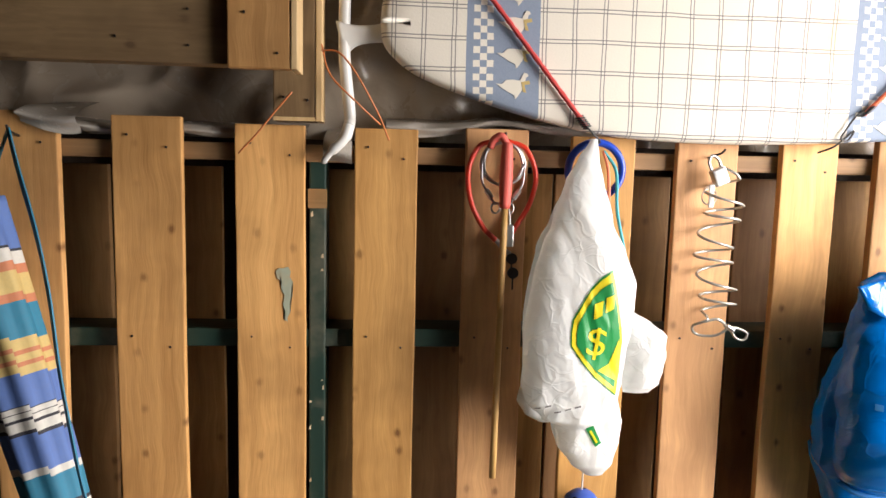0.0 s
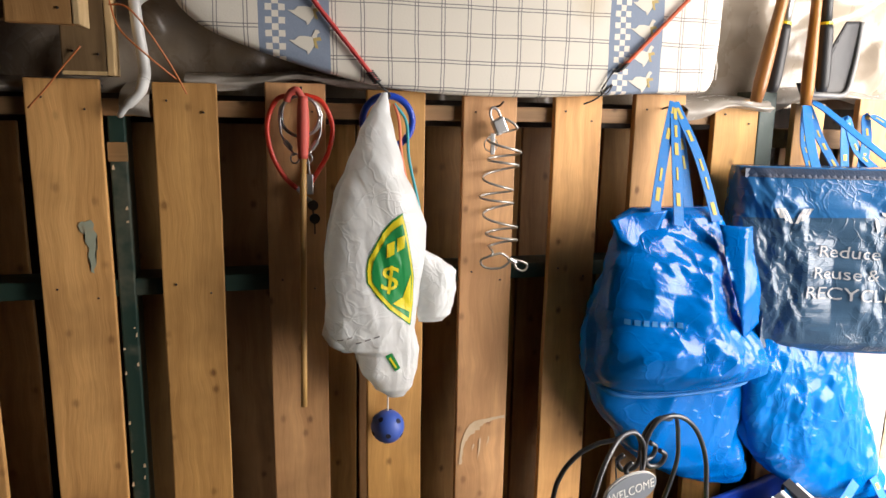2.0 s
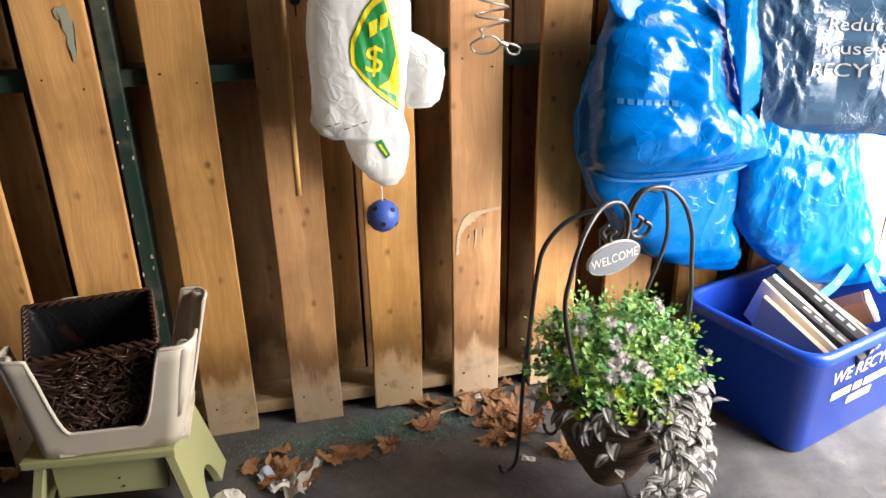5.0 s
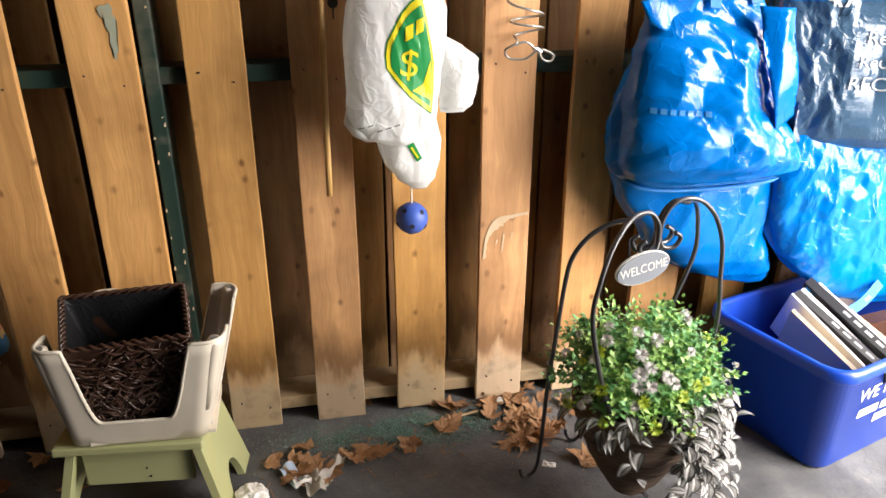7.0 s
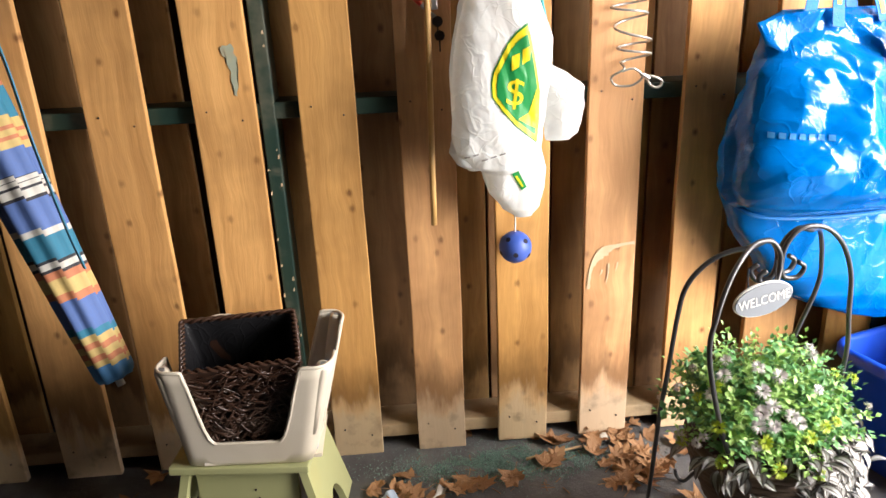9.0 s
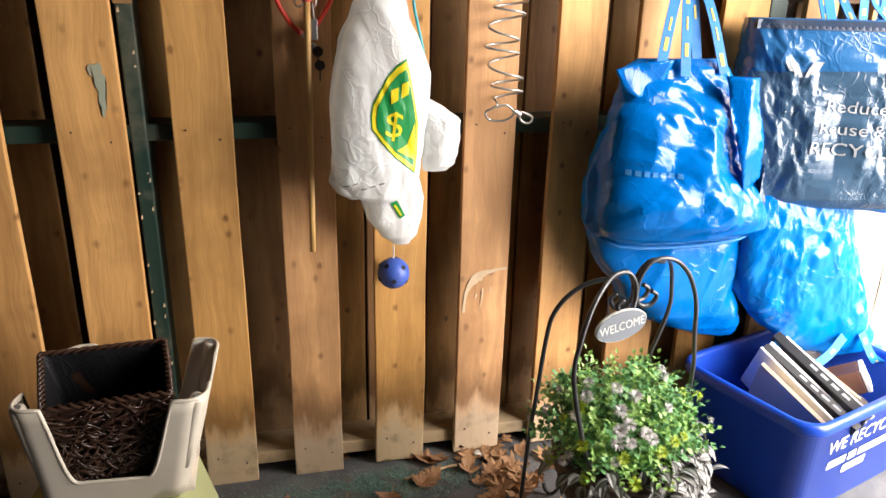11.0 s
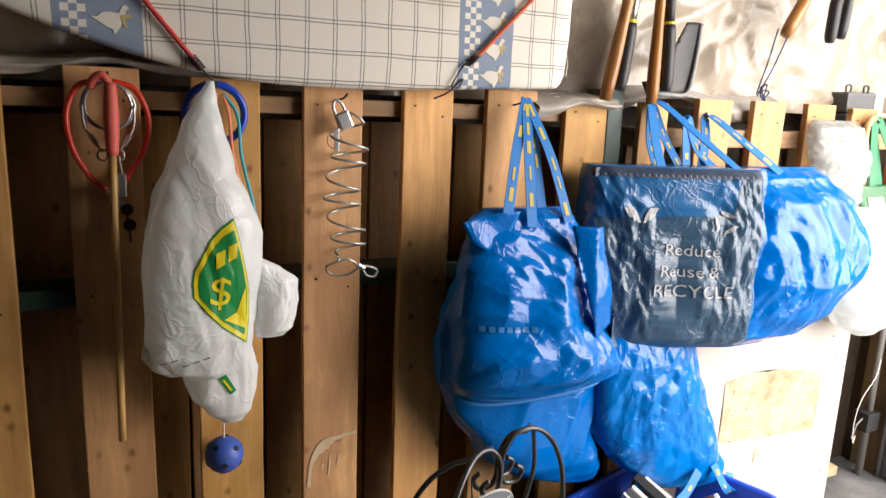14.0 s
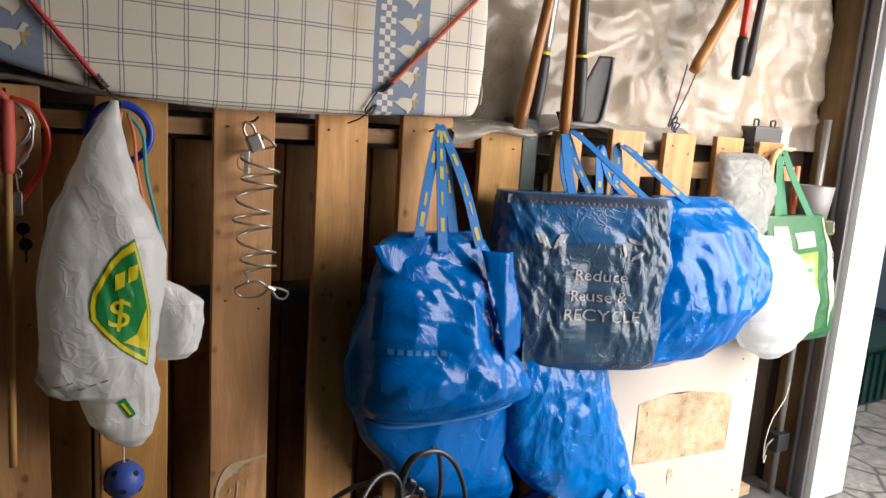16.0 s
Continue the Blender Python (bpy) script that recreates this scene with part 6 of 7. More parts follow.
def crate():
    """An upturned plastic stool: a shallow tray with four flared hollow legs."""
    t = thing("plastic_stool", (-0.29, -0.22, 0.204), "upturned cream plastic stool holding a basket", "plastic stool")
    z0, z1 = 0.204, 0.436
    BASE = [Vector((-0.455, -0.275)), Vector((-0.205, -0.292)), Vector((-0.192, -0.14)), Vector((-0.43, -0.12))]
    TIPS = [Vector((-0.470, -0.325)), Vector((-0.145, -0.348)), Vector((-0.133, -0.108)), Vector((-0.417, -0.09))]

    def at(u, v, w):
        c = [p.lerp(q, w) for p, q in zip(BASE, TIPS)]
        p = c[0].lerp(c[1], u).lerp(c[3].lerp(c[2], u), v)
        return Vector((p.x, p.y, z0 + (z1 - z0) * w))

    def perimeter(w, inset):
        """Rounded four-sided outline at height w, with each point's distance from its corner."""
        ru, rv = 0.11, 0.16
        iu, iv = inset / 0.29, inset / 0.2
        out = []
        for su, sv, a0 in ((1, 1, 0), (0, 1, 90), (0, 0, 180), (1, 0, 270)):
            ou, ov = (1 - ru if su else ru), (1 - rv if sv else rv)
            for k in range(9):
                q = radians(a0 + 90 * k / 8)
                p = at(ou + (ru - iu) * math.cos(q), ov + (rv - iv) * math.sin(q), w)
                out.append((p.x, p.y, abs(k / 8 - 0.5) * 0.05))
            eu, ev = ou + (ru - iu) * math.cos(q), ov + (rv - iv) * math.sin(q)
            along_u = a0 in (0, 180)
            run = 1 - 2 * (ru if along_u else rv)
            length = run * (0.29 if along_u else 0.2)
            du, dv = {0: (-1, 0), 90: (0, -1), 180: (1, 0), 270: (0, 1)}[a0]
            for k in range(1, 48):
                p = at(eu + du * run * k / 48, ev + dv * run * k / 48, w)
                d = length * k / 48
                out.append((p.x, p.y, min(d, length - d) + 0.025))
        return out

    def rim(d):
        f = min(1.0, max(0.0, (d - 0.046) / 0.040))
        return 1.0 - 0.76 * (1 - (1 - f) ** 4.5)
    ds = [p[2] for p in perimeter(0.0, 0.0)]
    shell = bmesh.new()
    layers = []
    for inset in (0.0, 0.0045):
        cols = []
        for i, d in enumerate(ds):
            cols.append([])
            for k in range(9):
                w = rim(d) * k / 8
                x, y, _ = perimeter(w, inset)[i]
                cols[-1].append(shell.verts.new((x, y, z0 + (z1 - z0) * w)))
        layers.append(cols)
    n = len(ds)
    for cols in layers:
        for i in range(n):
            A, C = cols[i], cols[(i + 1) % n]
            for k in range(8):
                shell.faces.new((A[k], C[k], C[k + 1], A[k + 1]))
    for i in range(n):
        j = (i + 1) % n
        for k in (0, 8):
            shell.faces.new((layers[0][i][k], layers[0][j][k], layers[1][j][k], layers[1][i][k]))
    bmesh.ops.recalc_face_normals(shell, faces=shell.faces)
    edge = [layers[0][i][8].co.lerp(layers[1][i][8].co, 0.5) for i in range(n)]
    part("shell", shell, M["crate_cream"], t, "", True)
    part("lip", tubed(edge, 0.0036, 8, closed=True), M["crate_cream"], t, "", True)
    for u in (0, 1):
        for v in (0, 1):
            du, dv = 0.052 if u == 0 else -0.052, 0.075 if v == 0 else -0.075
            part("leg", tubed([at(u + du, v + dv, w) for w in (0.3, 0.6, 0.9, 0.975, 0.995)], [0.008, 0.011, 0.0135, 0.0135, 0.0115], 14), M["crate_cream"], t, "", True)
            part("foot_cap", tubed([at(u + du, v + dv, 0.99), at(u + du, v + dv, 1.003)], 0.0065, 12), M["grey_plastic"], t)
    part("base", boxed(-0.415, -0.19, -0.28, -0.14, 0.205, 0.213), M["crate_cream"], t)
    o = thing("plastic_tray", (-0.22, -0.2, 0.215), "pale blue divided plastic tray wedged beside the basket", "tray")
    M["tray"] = plain("pale_blue_plastic", (0.42, 0.52, 0.66), 0.4)
    part("floor", boxed(-0.236, -0.198, -0.268, -0.15, 0.216, 0.22), M["tray"], o)
    for x in (-0.236, -0.218, -0.2):
        part("divider", boxed(x, x + 0.0025, -0.268, -0.15, 0.2205, 0.302), M["tray"], o)
    for y in (-0.268, -0.235, -0.2, -0.153):
        part("divider", boxed(-0.2365, -0.197, y - 0.0015, y + 0.0015, 0.3022, 0.316), M["tray"], o)


crate()


def basket():
    t = thing("wicker_basket", (-0.32, -0.23, 0.28), "dark brown woven twig basket with black liner, tilted in the stool", "basket")
    top = [Vector((-0.410, -0.318, 0.432)), Vector((-0.207, -0.312, 0.438)), Vector((-0.228, -0.182, 0.475)), Vector((-0.437, -0.194, 0.473))]
    low = [Vector((-0.402, -0.262, 0.222)), Vector((-0.252, -0.262, 0.220)), Vector((-0.255, -0.152, 0.228)), Vector((-0.410, -0.152, 0.230))]

    def face(i, u, w, out=0.0):
        a, b, c, d = low[i], low[(i + 1) % 4], top[i], top[(i + 1) % 4]
        p = (a.lerp(b, u)).lerp(c.lerp(d, u), w)
        n = (b - a).cross(c - a).normalized()
        return p + n * out
    shell = bmesh.new()
    vt, vl = [shell.verts.new(p) for p in top], [shell.verts.new(p) for p in low]
    for i in range(4):
        shell.faces.new((vl[i], vl[(i + 1) % 4], vt[(i + 1) % 4], vt[i]))
    shell.faces.new(vl[::-1])
    part("shell", shell, M["wicker"], t)
    rr = random.Random(5)
    for i in range(4):
        bm = bmesh.new()
        for k in range(330 if i in (0, 1) else 60):
            u, w, an = rr.random(), rr.random() * 0.95, rr.gauss(0.0, 0.45)
            ln = rr.uniform(0.03, 0.08)
            pts = []
            for q in range(5):
                s = (q / 4 - 0.5) * ln
                uu, ww = min(1, max(0, u + s * math.cos(an) * 4)), min(0.99, max(0.0, w + s * math.sin(an) * 6))
                pts.append(face(i, uu, ww, 0.001 + 0.009 * math.sin(math.pi * q / 4) * rr.random()))
            if (pts[0] - pts[-1]).length > 0.006:
                tube(bm, pts, rr.uniform(0.0012, 0.0024), 5)
        part("weave", bm, M["wicker"], t, "", True)
    rope = []
    for i in range(4):
        rope += [top[i].lerp(top[(i + 1) % 4], k / 40) for k in range(40)]
    for ph in (0, math.pi):
        pts = [p + Vector((0.0028 * math.cos(j * 0.9 + ph), 0.0028 * math.cos(j * 0.9 + ph), 0.0032 * math.sin(j * 0.9 + ph))) for j, p in enumerate(rope)]
        part("rim", tubed(pts, 0.0034, 6, closed=True), M["wicker"], t, "", True)
    ln = bmesh.new()
    cen = sum(top, Vector()) / 4
    n = 16
    rings = []
    for lev in range(9):
        w = lev / 8
        ring = []
        for i in range(4):
            for k in range(n):
                p = low[i].lerp(low[(i + 1) % 4], k / n).lerp(top[i].lerp(top[(i + 1) % 4], k / n), 0.06 + 0.93 * w)
                p = p + (Vector((cen.x, cen.y, p.z)) - p) * 0.05 + Vector((NZ(p * 22), NZ(p * 22 + Vector((4, 4, 4))), 0)) * 0.007 * (1 - w * 0.6)
                ring.append(ln.verts.new(p))
        rings.append(ring)
    for A, B2 in zip(rings, rings[1:]):
        for k in range(len(A)):
            ln.faces.new((A[k], A[(k + 1) % len(A)], B2[(k + 1) % len(A)], B2[k]))
    ln.faces.new(rings[0])
    part("liner", ln, M["liner"], t, "glossy black plastic liner", True)


basket()

# ---- planter ----
PC = Vector((0.61, -0.415, 0.0))
# each leg from its curled foot up to the spring of its arch
LEGS = [
    ((0.418, -0.300, 0.030), (0.424, -0.302, 0.012), (0.440, -0.296, 0.006), (0.455, -0.300, 0.03), (0.450, -0.330, 0.12), (0.437, -0.380, 0.30), (0.438, -0.400, 0.41), (0.447, -0.402, 0.52)),
    ((0.690, -0.440, 0.030), (0.684, -0.440, 0.012), (0.668, -0.436, 0.006), (0.650, -0.440, 0.02), (0.610, -0.460, 0.10), (0.545, -0.490, 0.23), (0.495, -0.502, 0.345), (0.460, -0.502, 0.49)),
    ((0.790, -0.350, 0.030), (0.786, -0.352, 0.012), (0.775, -0.356, 0.006), (0.765, -0.360, 0.03), (0.760, -0.370, 0.12), (0.764, -0.385, 0.30), (0.760, -0.400, 0.42), (0.750, -0.402, 0.50)),
    ((0.562, -0.190, 0.030), (0.566, -0.192, 0.012), (0.578, -0.202, 0.006), (0.592, -0.212, 0.03), (0.620, -0.240, 0.10), (0.700, -0.280, 0.30), (0.738, -0.292, 0.43), (0.758, -0.295, 0.51)),
]


def leaf_quad(bm, p, d, up, ln, wd, mats=None, fold=0.25):
    d = d.normalized()
    s = d.cross(up)
    s = s.normalized() if s.length > 1e-4 else Vector((1, 0, 0))
    n = s.cross(d)
    a, b = bm.verts.new(p), bm.verts.new(p + d * ln - n * ln * 0.15)
    l1, r1 = bm.verts.new(p + d * ln * 0.45 + s * wd + n * wd * fold), bm.verts.new(p + d * ln * 0.45 - s * wd + n * wd * fold)
    mid = bm.verts.new(p + d * ln * 0.5)
    for q in ((a, l1, mid), (l1, b, mid), (b, r1, mid), (r1, a, mid)):
        bm.faces.new(q)


def striped_leaf(bm, p, d, up, ln, wd):
    d = d.normalized()
    s = d.cross(up)
    s = s.normalized() if s.length > 1e-4 else Vector((1, 0, 0))
    n = s.cross(d)
    rows = []
    for k in range(6):
        v = k / 5
        w = wd * math.sin(math.pi * min(0.98, 0.06 + v * 0.92)) ** 0.8
        c = p + d * ln * v + n * ln * (0.18 * math.sin(v * 2.4) - 0.35 * v * v)
        rows.append([bm.verts.new(c + s * w * f + n * abs(f) * wd * 0.35) for f in (-1, -0.72, -0.2, 0.2, 0.72, 1)])
    for A, B in zip(rows, rows[1:]):
        for k in range(5):
            f = bm.faces.new((A[k], A[k + 1], B[k + 1], B[k]))
            f.material_index = 1 if k in (1, 3) else 0
            f.smooth = True


def planter():
    t = thing("planter", (PC.x, PC.y, 0.0), "black wrought-iron planter with welcome sign and artificial flowers", "planter")
    peaks = [Vector((0.566, -0.425, 0.652)), Vector((0.652, -0.41, 0.665))]
    for i, rows in enumerate(LEGS):
        pk = peaks[0] if i in (0, 1) else peaks[1]
        side = -1 if i in (0, 1) else 1
        foot = [Vector(q) for q in rows]
        S = foot[-1]
        o = S - PC
        T, top = Vector((PC.x - 0.004 + side * 0.004, PC.y + o.y * 0.1, 0.612)), pk.z - (0.012 if i in (0, 3) else 0.0)
        for a in (25, 48, 68, 84):
            w = pk + (S - pk) * math.cos(radians(a)) ** 0.9
            foot.append(Vector((w.x, w.y, S.z + (top - S.z) * math.sin(radians(a)))))
        for a in (20, 45, 70, 90):
            w = pk + (T - pk) * math.sin(radians(a))
            foot.append(Vector((w.x, w.y, T.z + (pk.z - T.z) * math.cos(radians(a)))))
        cx = PC.x - 0.004
        tail = [Vector((cx + side * 0.005, PC.y + o.y * 0.13, 0.594)), Vector((cx + side * 0.014, PC.y + o.y * 0.2, 0.578)), Vector((cx + side * 0.036, PC.y + o.y * 0.26, 0.577)), Vector((cx + side * 0.046, PC.y + o.y * 0.28, 0.594)), Vector((cx + side * 0.034, PC.y + o.y * 0.28, 0.604))]
        part("leg", tubed(spline(foot + tail, 6), 0.0043, 10), M["iron"], t, "", True)
    ring = [PC + Vector((math.cos(a) * 0.118, math.sin(a) * 0.118, 0.268)) for a in (2 * math.pi * k / 40 for k in range(40))]
    part("ring", tubed(ring, 0.004, 8, closed=True), M["iron"], t, "", True)
    # sign
    sc = Vector((0.569, -0.44, 0.556))
    S = Matrix.Translation(sc) @ Matrix.Rotation(radians(8), 4, "Z") @ Matrix.Rotation(radians(-9), 4, "Y")
    for nm, a, b, y, m in (("sign_edge", 0.0535, 0.0295, 0.004, "sign_ink"), ("sign_plate", 0.0515, 0.0275, 0.0062, "sign_grey")):
        bm = bmesh.new()
        f = bm.faces.new([bm.verts.new((math.cos(w) * a, -y, math.sin(w) * b)) for w in (2 * math.pi * k / 48 for k in range(48))])
        r = bmesh.ops.extrude_face_region(bm, geom=[f])
        for v in r["geom"]:
            if isinstance(v, bmesh.types.BMVert):
                v.co.y = 0.0 if nm == "sign_edge" else -0.0045
        bmesh.ops.transform(bm, matrix=S, verts=bm.verts)
        sg = part(nm, bm, M[m], t, "grey oval welcome sign" if nm == "sign_plate" else "")
    bm = lettering("WELCOME", 0, 0.0, 0.0235, 0, 0.82, 0.05)
    for v in bm.verts:
        v.co.y = -0.0075
    bmesh.ops.transform(bm, matrix=S, verts=bm.verts)
    part("lettering", bm, M["sign_ink"], sg, "cream raised letters")
    for x in (-0.024, 0.026):
        q = S @ Vector((x, 0, 0.024))
        part("chain", tubed(spline([q, q + Vector((0, 0.004, 0.016)), q + Vector((0.0, 0.006, 0.034))], 4), 0.0014, 6), M["iron"], t)
    # coil basket
    coil = []
    for k in range(17 * 44):
        a, f = 2 * math.pi * k / 44, k / 44
        r = 0.122 * (1 - (f / 17) ** 1.5 * 0.78) + 0.003 * NZ(Vector((a * 0.7, f, 1)))
        coil.append(PC + Vector((math.cos(a) * r, math.sin(a) * r, 0.275 - f * 0.0128 + 0.004 * NZ(Vector((math.cos(a) * 2, math.sin(a) * 2, f * 0.4))))))
    bm = tubed(coil, 0.0078, 7)
    part("coil_basket", bm, M["pot_wicker"], t, "brown coiled rope basket", True)
    # foliage
    rr = random.Random(11)
    for nm, mat, count, lscale in (("foliage", "leaf_green", 230, 1.0), ("dark_foliage", "leaf_dark", 150, 1.15)):
        bm = bmesh.new()
        for k in range(count):
            az, el = rr.uniform(0, 2 * math.pi), math.asin(rr.uniform(0.06, 1.0))
            d = Vector((math.cos(az) * math.cos(el), math.sin(az) * math.cos(el), math.sin(el)))
            reach = rr.uniform(0.65, 1.0) * (1.0 + 0.12 * NZ(d * 2.0 + Vector((k % 3, 0, 0))))
            base = PC + Vector((d.x * 0.03, d.y * 0.03, 0.275))
            tip = PC + Vector((d.x * 0.195 * reach, d.y * 0.165 * reach, 0.29 + d.z * 0.19 * reach))
            if k % 17 == 0:
                tip += (tip - base).normalized() * 0.025
            n = 11
            for q in range(4, n):
                v = q / n
                p = base.lerp(tip, v) + Vector((0, 0, 0.012 * math.sin(v * 3)))
                dr = (tip - base).normalized()
                sd = dr.cross(Vector((rr.uniform(-1, 1), rr.uniform(-1, 1), rr.uniform(-1, 1)))).normalized()
                for sg2 in (1, -1):
                    leaf_quad(bm, p, sd * sg2 + dr * 0.6, Vector((rr.uniform(-0.6, 0.6), rr.uniform(-0.6, 0.6), 1)), rr.uniform(0.011, 0.017) * lscale, rr.uniform(0.004, 0.0062) * lscale)
            leaf_quad(bm, tip, tip - base, Vector((0, 0, 1)), 0.012, 0.004)
        tagged(part(nm, bm, M[mat], t, "small round green artificial leaves"), kind="stuff")
    for k in range(38):
        az, el = rr.uniform(0, 2 * math.pi), math.asin(rr.uniform(0.0, 0.95))
        if k % 2:
            az = rr.uniform(3.5, 6.0)
        d = Vector((math.cos(az) * math.cos(el), math.sin(az) * math.cos(el), math.sin(el)))
        p = PC + Vector((d.x * 0.178, d.y * 0.155, 0.288 + d.z * 0.175))
        bm = bmesh.new()
        R = rr.uniform(0.008, 0.0125)
        for q in range(70):
            e = Vector((rr.gauss(0, 1), rr.gauss(0, 1), rr.gauss(0, 1))).normalized()
            if e.dot(d) < -0.3:
                e = -e
            leaf_quad(bm, p + e * R * 0.25, e, d + Vector((0.01, 0.02, 0.03)), R * 0.95, R * 0.11)
        part("flower", bm, M["leaf_lime" if k % 3 == 0 else "flower"], t, "spiky lime flower head" if k % 3 == 0 else "spiky white and lilac flower head")
    bm = bmesh.new()
    for k in range(62):
        az = rr.uniform(-2.2, 0.6)
        if az < -1.5 and rr.random() < 0.75:
            continue
        r0 = 0.13 + rr.uniform(-0.02, 0.03)
        x0, y0 = math.cos(az) * r0, math.sin(az) * r0
        droop = rr.uniform(0.04, 0.29) * (1.0 if az > -1.5 else 0.45)
        n = max(3, int(droop / 0.028))
        for q in range(n + 1):
            v = q / max(1, n)
            p = PC + Vector((x0 * (1 + 0.12 * math.sin(v * 2.5)) + rr.uniform(-0.012, 0.012), y0 * (1 + 0.12 * math.sin(v * 2.5)) + rr.uniform(-0.012, 0.012), 0.308 - droop * v))
            if p.z < 0.02:
                continue
            dr = Vector((x0 * 4 + rr.uniform(-0.9, 0.9), y0 * 4 + rr.uniform(-0.9, 0.9), rr.uniform(-1.1, 0.35)))
            striped_leaf(bm, p, dr, Vector((x0, y0, 0.12)).normalized() + Vector((rr.uniform(-0.4, 0.4), rr.uniform(-0.4, 0.4), 0.5)), rr.uniform(0.024, 0.04), rr.uniform(0.007, 0.011))
    for k in range(16):
        az = rr.uniform(-3.1, -2.0) if k < 9 else rr.uniform(0.0, 0.7)
        p = PC + Vector((math.cos(az) * 0.14, math.sin(az) * 0.14, 0.285 + rr.uniform(-0.02, 0.035 if k >= 9 else 0.01)))
        striped_leaf(bm, p, Vector((math.cos(az) + rr.uniform(-0.5, 0.5), math.sin(az) + rr.uniform(-0.5, 0.5), rr.uniform(-0.4, 0.6))), Vector((rr.uniform(-0.3, 0.3), rr.uniform(-0.3, 0.3), 1)), 0.045, 0.012)
    part("trailing_leaves", bm, [M["leaf_purple"], M["leaf_stripe"]], t, "trailing silver-striped purple leaves")


planter()


def rounded_rect(hx, hy, r, n=6):
    out = []
    for cx, cy, a0 in ((hx - r, hy - r, 0), (-hx + r, hy - r, 90), (-hx + r, -hy + r, 180), (hx - r, -hy + r, 270)):
        out += [(cx + r * math.cos(radians(a0 + 90 * k / n)), cy + r * math.sin(radians(a0 + 90 * k / n))) for k in range(n + 1)]
    return out


def recycling_box():
    t = thing("recycling_box", (1.219, -0.205, 0.0), "open blue plastic recycling box half full of paper", "recycling box")
    m = Matrix.Translation((1.219, -0.205, 0)) @ Matrix.Rotation(radians(17), 4, "Z")
    bm = bmesh.new()
    loops = [(0.205, 0.14, 0.035, 0.001), (0.213, 0.148, 0.04, 0.006), (0.236, 0.166, 0.045, 0.245), (0.250, 0.180, 0.055, 0.247), (0.254, 0.184, 0.058, 0.253), (0.254, 0.184, 0.058, 0.268), (0.250, 0.180, 0.056, 0.276), (0.240, 0.170, 0.05, 0.276), (0.234, 0.164, 0.045, 0.268), (0.208, 0.143, 0.038, 0.01)]
    rings = [[bm.verts.new(m @ Vector((x, y, z))) for x, y in rounded_rect(hx, hy, r)] for hx, hy, r, z in loops]
    for A, B in zip(rings, rings[1:]):
        for k in range(len(A)):
            bm.faces.new((A[k], A[(k + 1) % len(A)], B[(k + 1) % len(A)], B[k]))
    bm.faces.new(rings[0][::-1])
    bm.faces.new(rings[-1])
    b = part("body", bm, M["bin_blue"], t, "", True)
    b.data.polygons.foreach_set("use_smooth", [len(p.vertices) == 4 for p in b.data.polygons])

    def on_face(g, lift=0.002):
        for v in g.verts:
            z = v.co.z
            v.co = m @ Vector((v.co.x, -(0.148 + (z - 0.006) * (0.166 - 0.148) / 0.239) - lift, z))
        return g
    part("lettering", on_face(lettering("WE RECYCLE", -0.01, 0.185, 0.05, 0, 0.92, 0.05)), M["bin_ink"], b, "white printed slogan")
    for x0, x1, z in ((-0.13, -0.06, 0.135), (-0.05, -0.02, 0.135), (-0.01, 0.11, 0.135), (-0.06, 0.03, 0.102)):
        part("print_bar", on_face(flat_shape([(x0, z - 0.011), (x1, z - 0.011), (x1, z + 0.011), (x0, z + 0.011)], 0.05)), M["bin_ink"], b)
    rr = random.Random(3)
    items = [(-0.175, -0.03, 0.19, 0.17, 0.010, 24, "card", "cardboard_box"), (-0.145, -0.01, 0.23, 0.18, 0.006, 27, "paper", "magazine"), (-0.118, -0.02, 0.25, 0.19, 0.014, 25, "black", "book"), (-0.092, 0.0, 0.24, 0.19, 0.008, 29, "paper", "magazine"), (-0.062, -0.02, 0.26, 0.2, 0.018, 23, "black", "book"), (-0.03, -0.015, 0.25, 0.2, 0.012, 25, "paper", "magazine"), (0.0, 0.02, 0.22, 0.17, 0.006, 22, "card", "magazine")]
    for i, (x, y, w, h, th, tilt, mat, nm) in enumerate(items):
        mm = m @ Matrix.Translation((x + 0.065, y, 0.20 + 0.012 * rr.random())) @ Matrix.Rotation(radians(rr.uniform(-6, 12)), 4, "Z") @ Matrix.Rotation(radians(tilt), 4, "X") @ Matrix.Rotation(radians(-24 - rr.uniform(0, 8)), 4, "Y")
        o = thing(nm, mm.translation, {"magazine": "thin pale magazine standing in the recycling box", "book": "black-covered thick booklet standing in the recycling box", "cardboard_box": "flattened brown carton in the recycling box"}[nm], {"magazine": "magazine", "book": "book", "cardboard_box": "carton"}[nm], "paper for recycling")
        part("page_block", boxed(-th / 2, th / 2, -w / 2, w / 2, -h / 2, h / 2, 0.001, mm), M[mat if mat != "black" else "paper"], o)
        if mat == "black":
            part("cover", boxed(-th / 2 - 0.003, -th / 2 - 0.0005, -w / 2 - 0.003, w / 2 + 0.003, -h / 2, h / 2 + 0.0005, 0.0008, mm), M["black"], o)
            part("spine", boxed(-th / 2 - 0.003, th / 2 + 0.001, -w / 2 - 0.003, w / 2 + 0.003, h / 2 + 0.001, h / 2 + 0.004, 0.0008, mm), M["black"], o)
            for k in range(4):
                part("spine_print", boxed(-th * 0.2, th * 0.2, -0.08 + k * 0.03, -0.06 + k * 0.03, h / 2 + 0.0041, h / 2 + 0.0048, 0, mm), M["silver_ink"], o)
    o = thing("carton", m @ Vector((0.12, -0.02, 0.2)), "small brown drinks carton with white top", "carton")
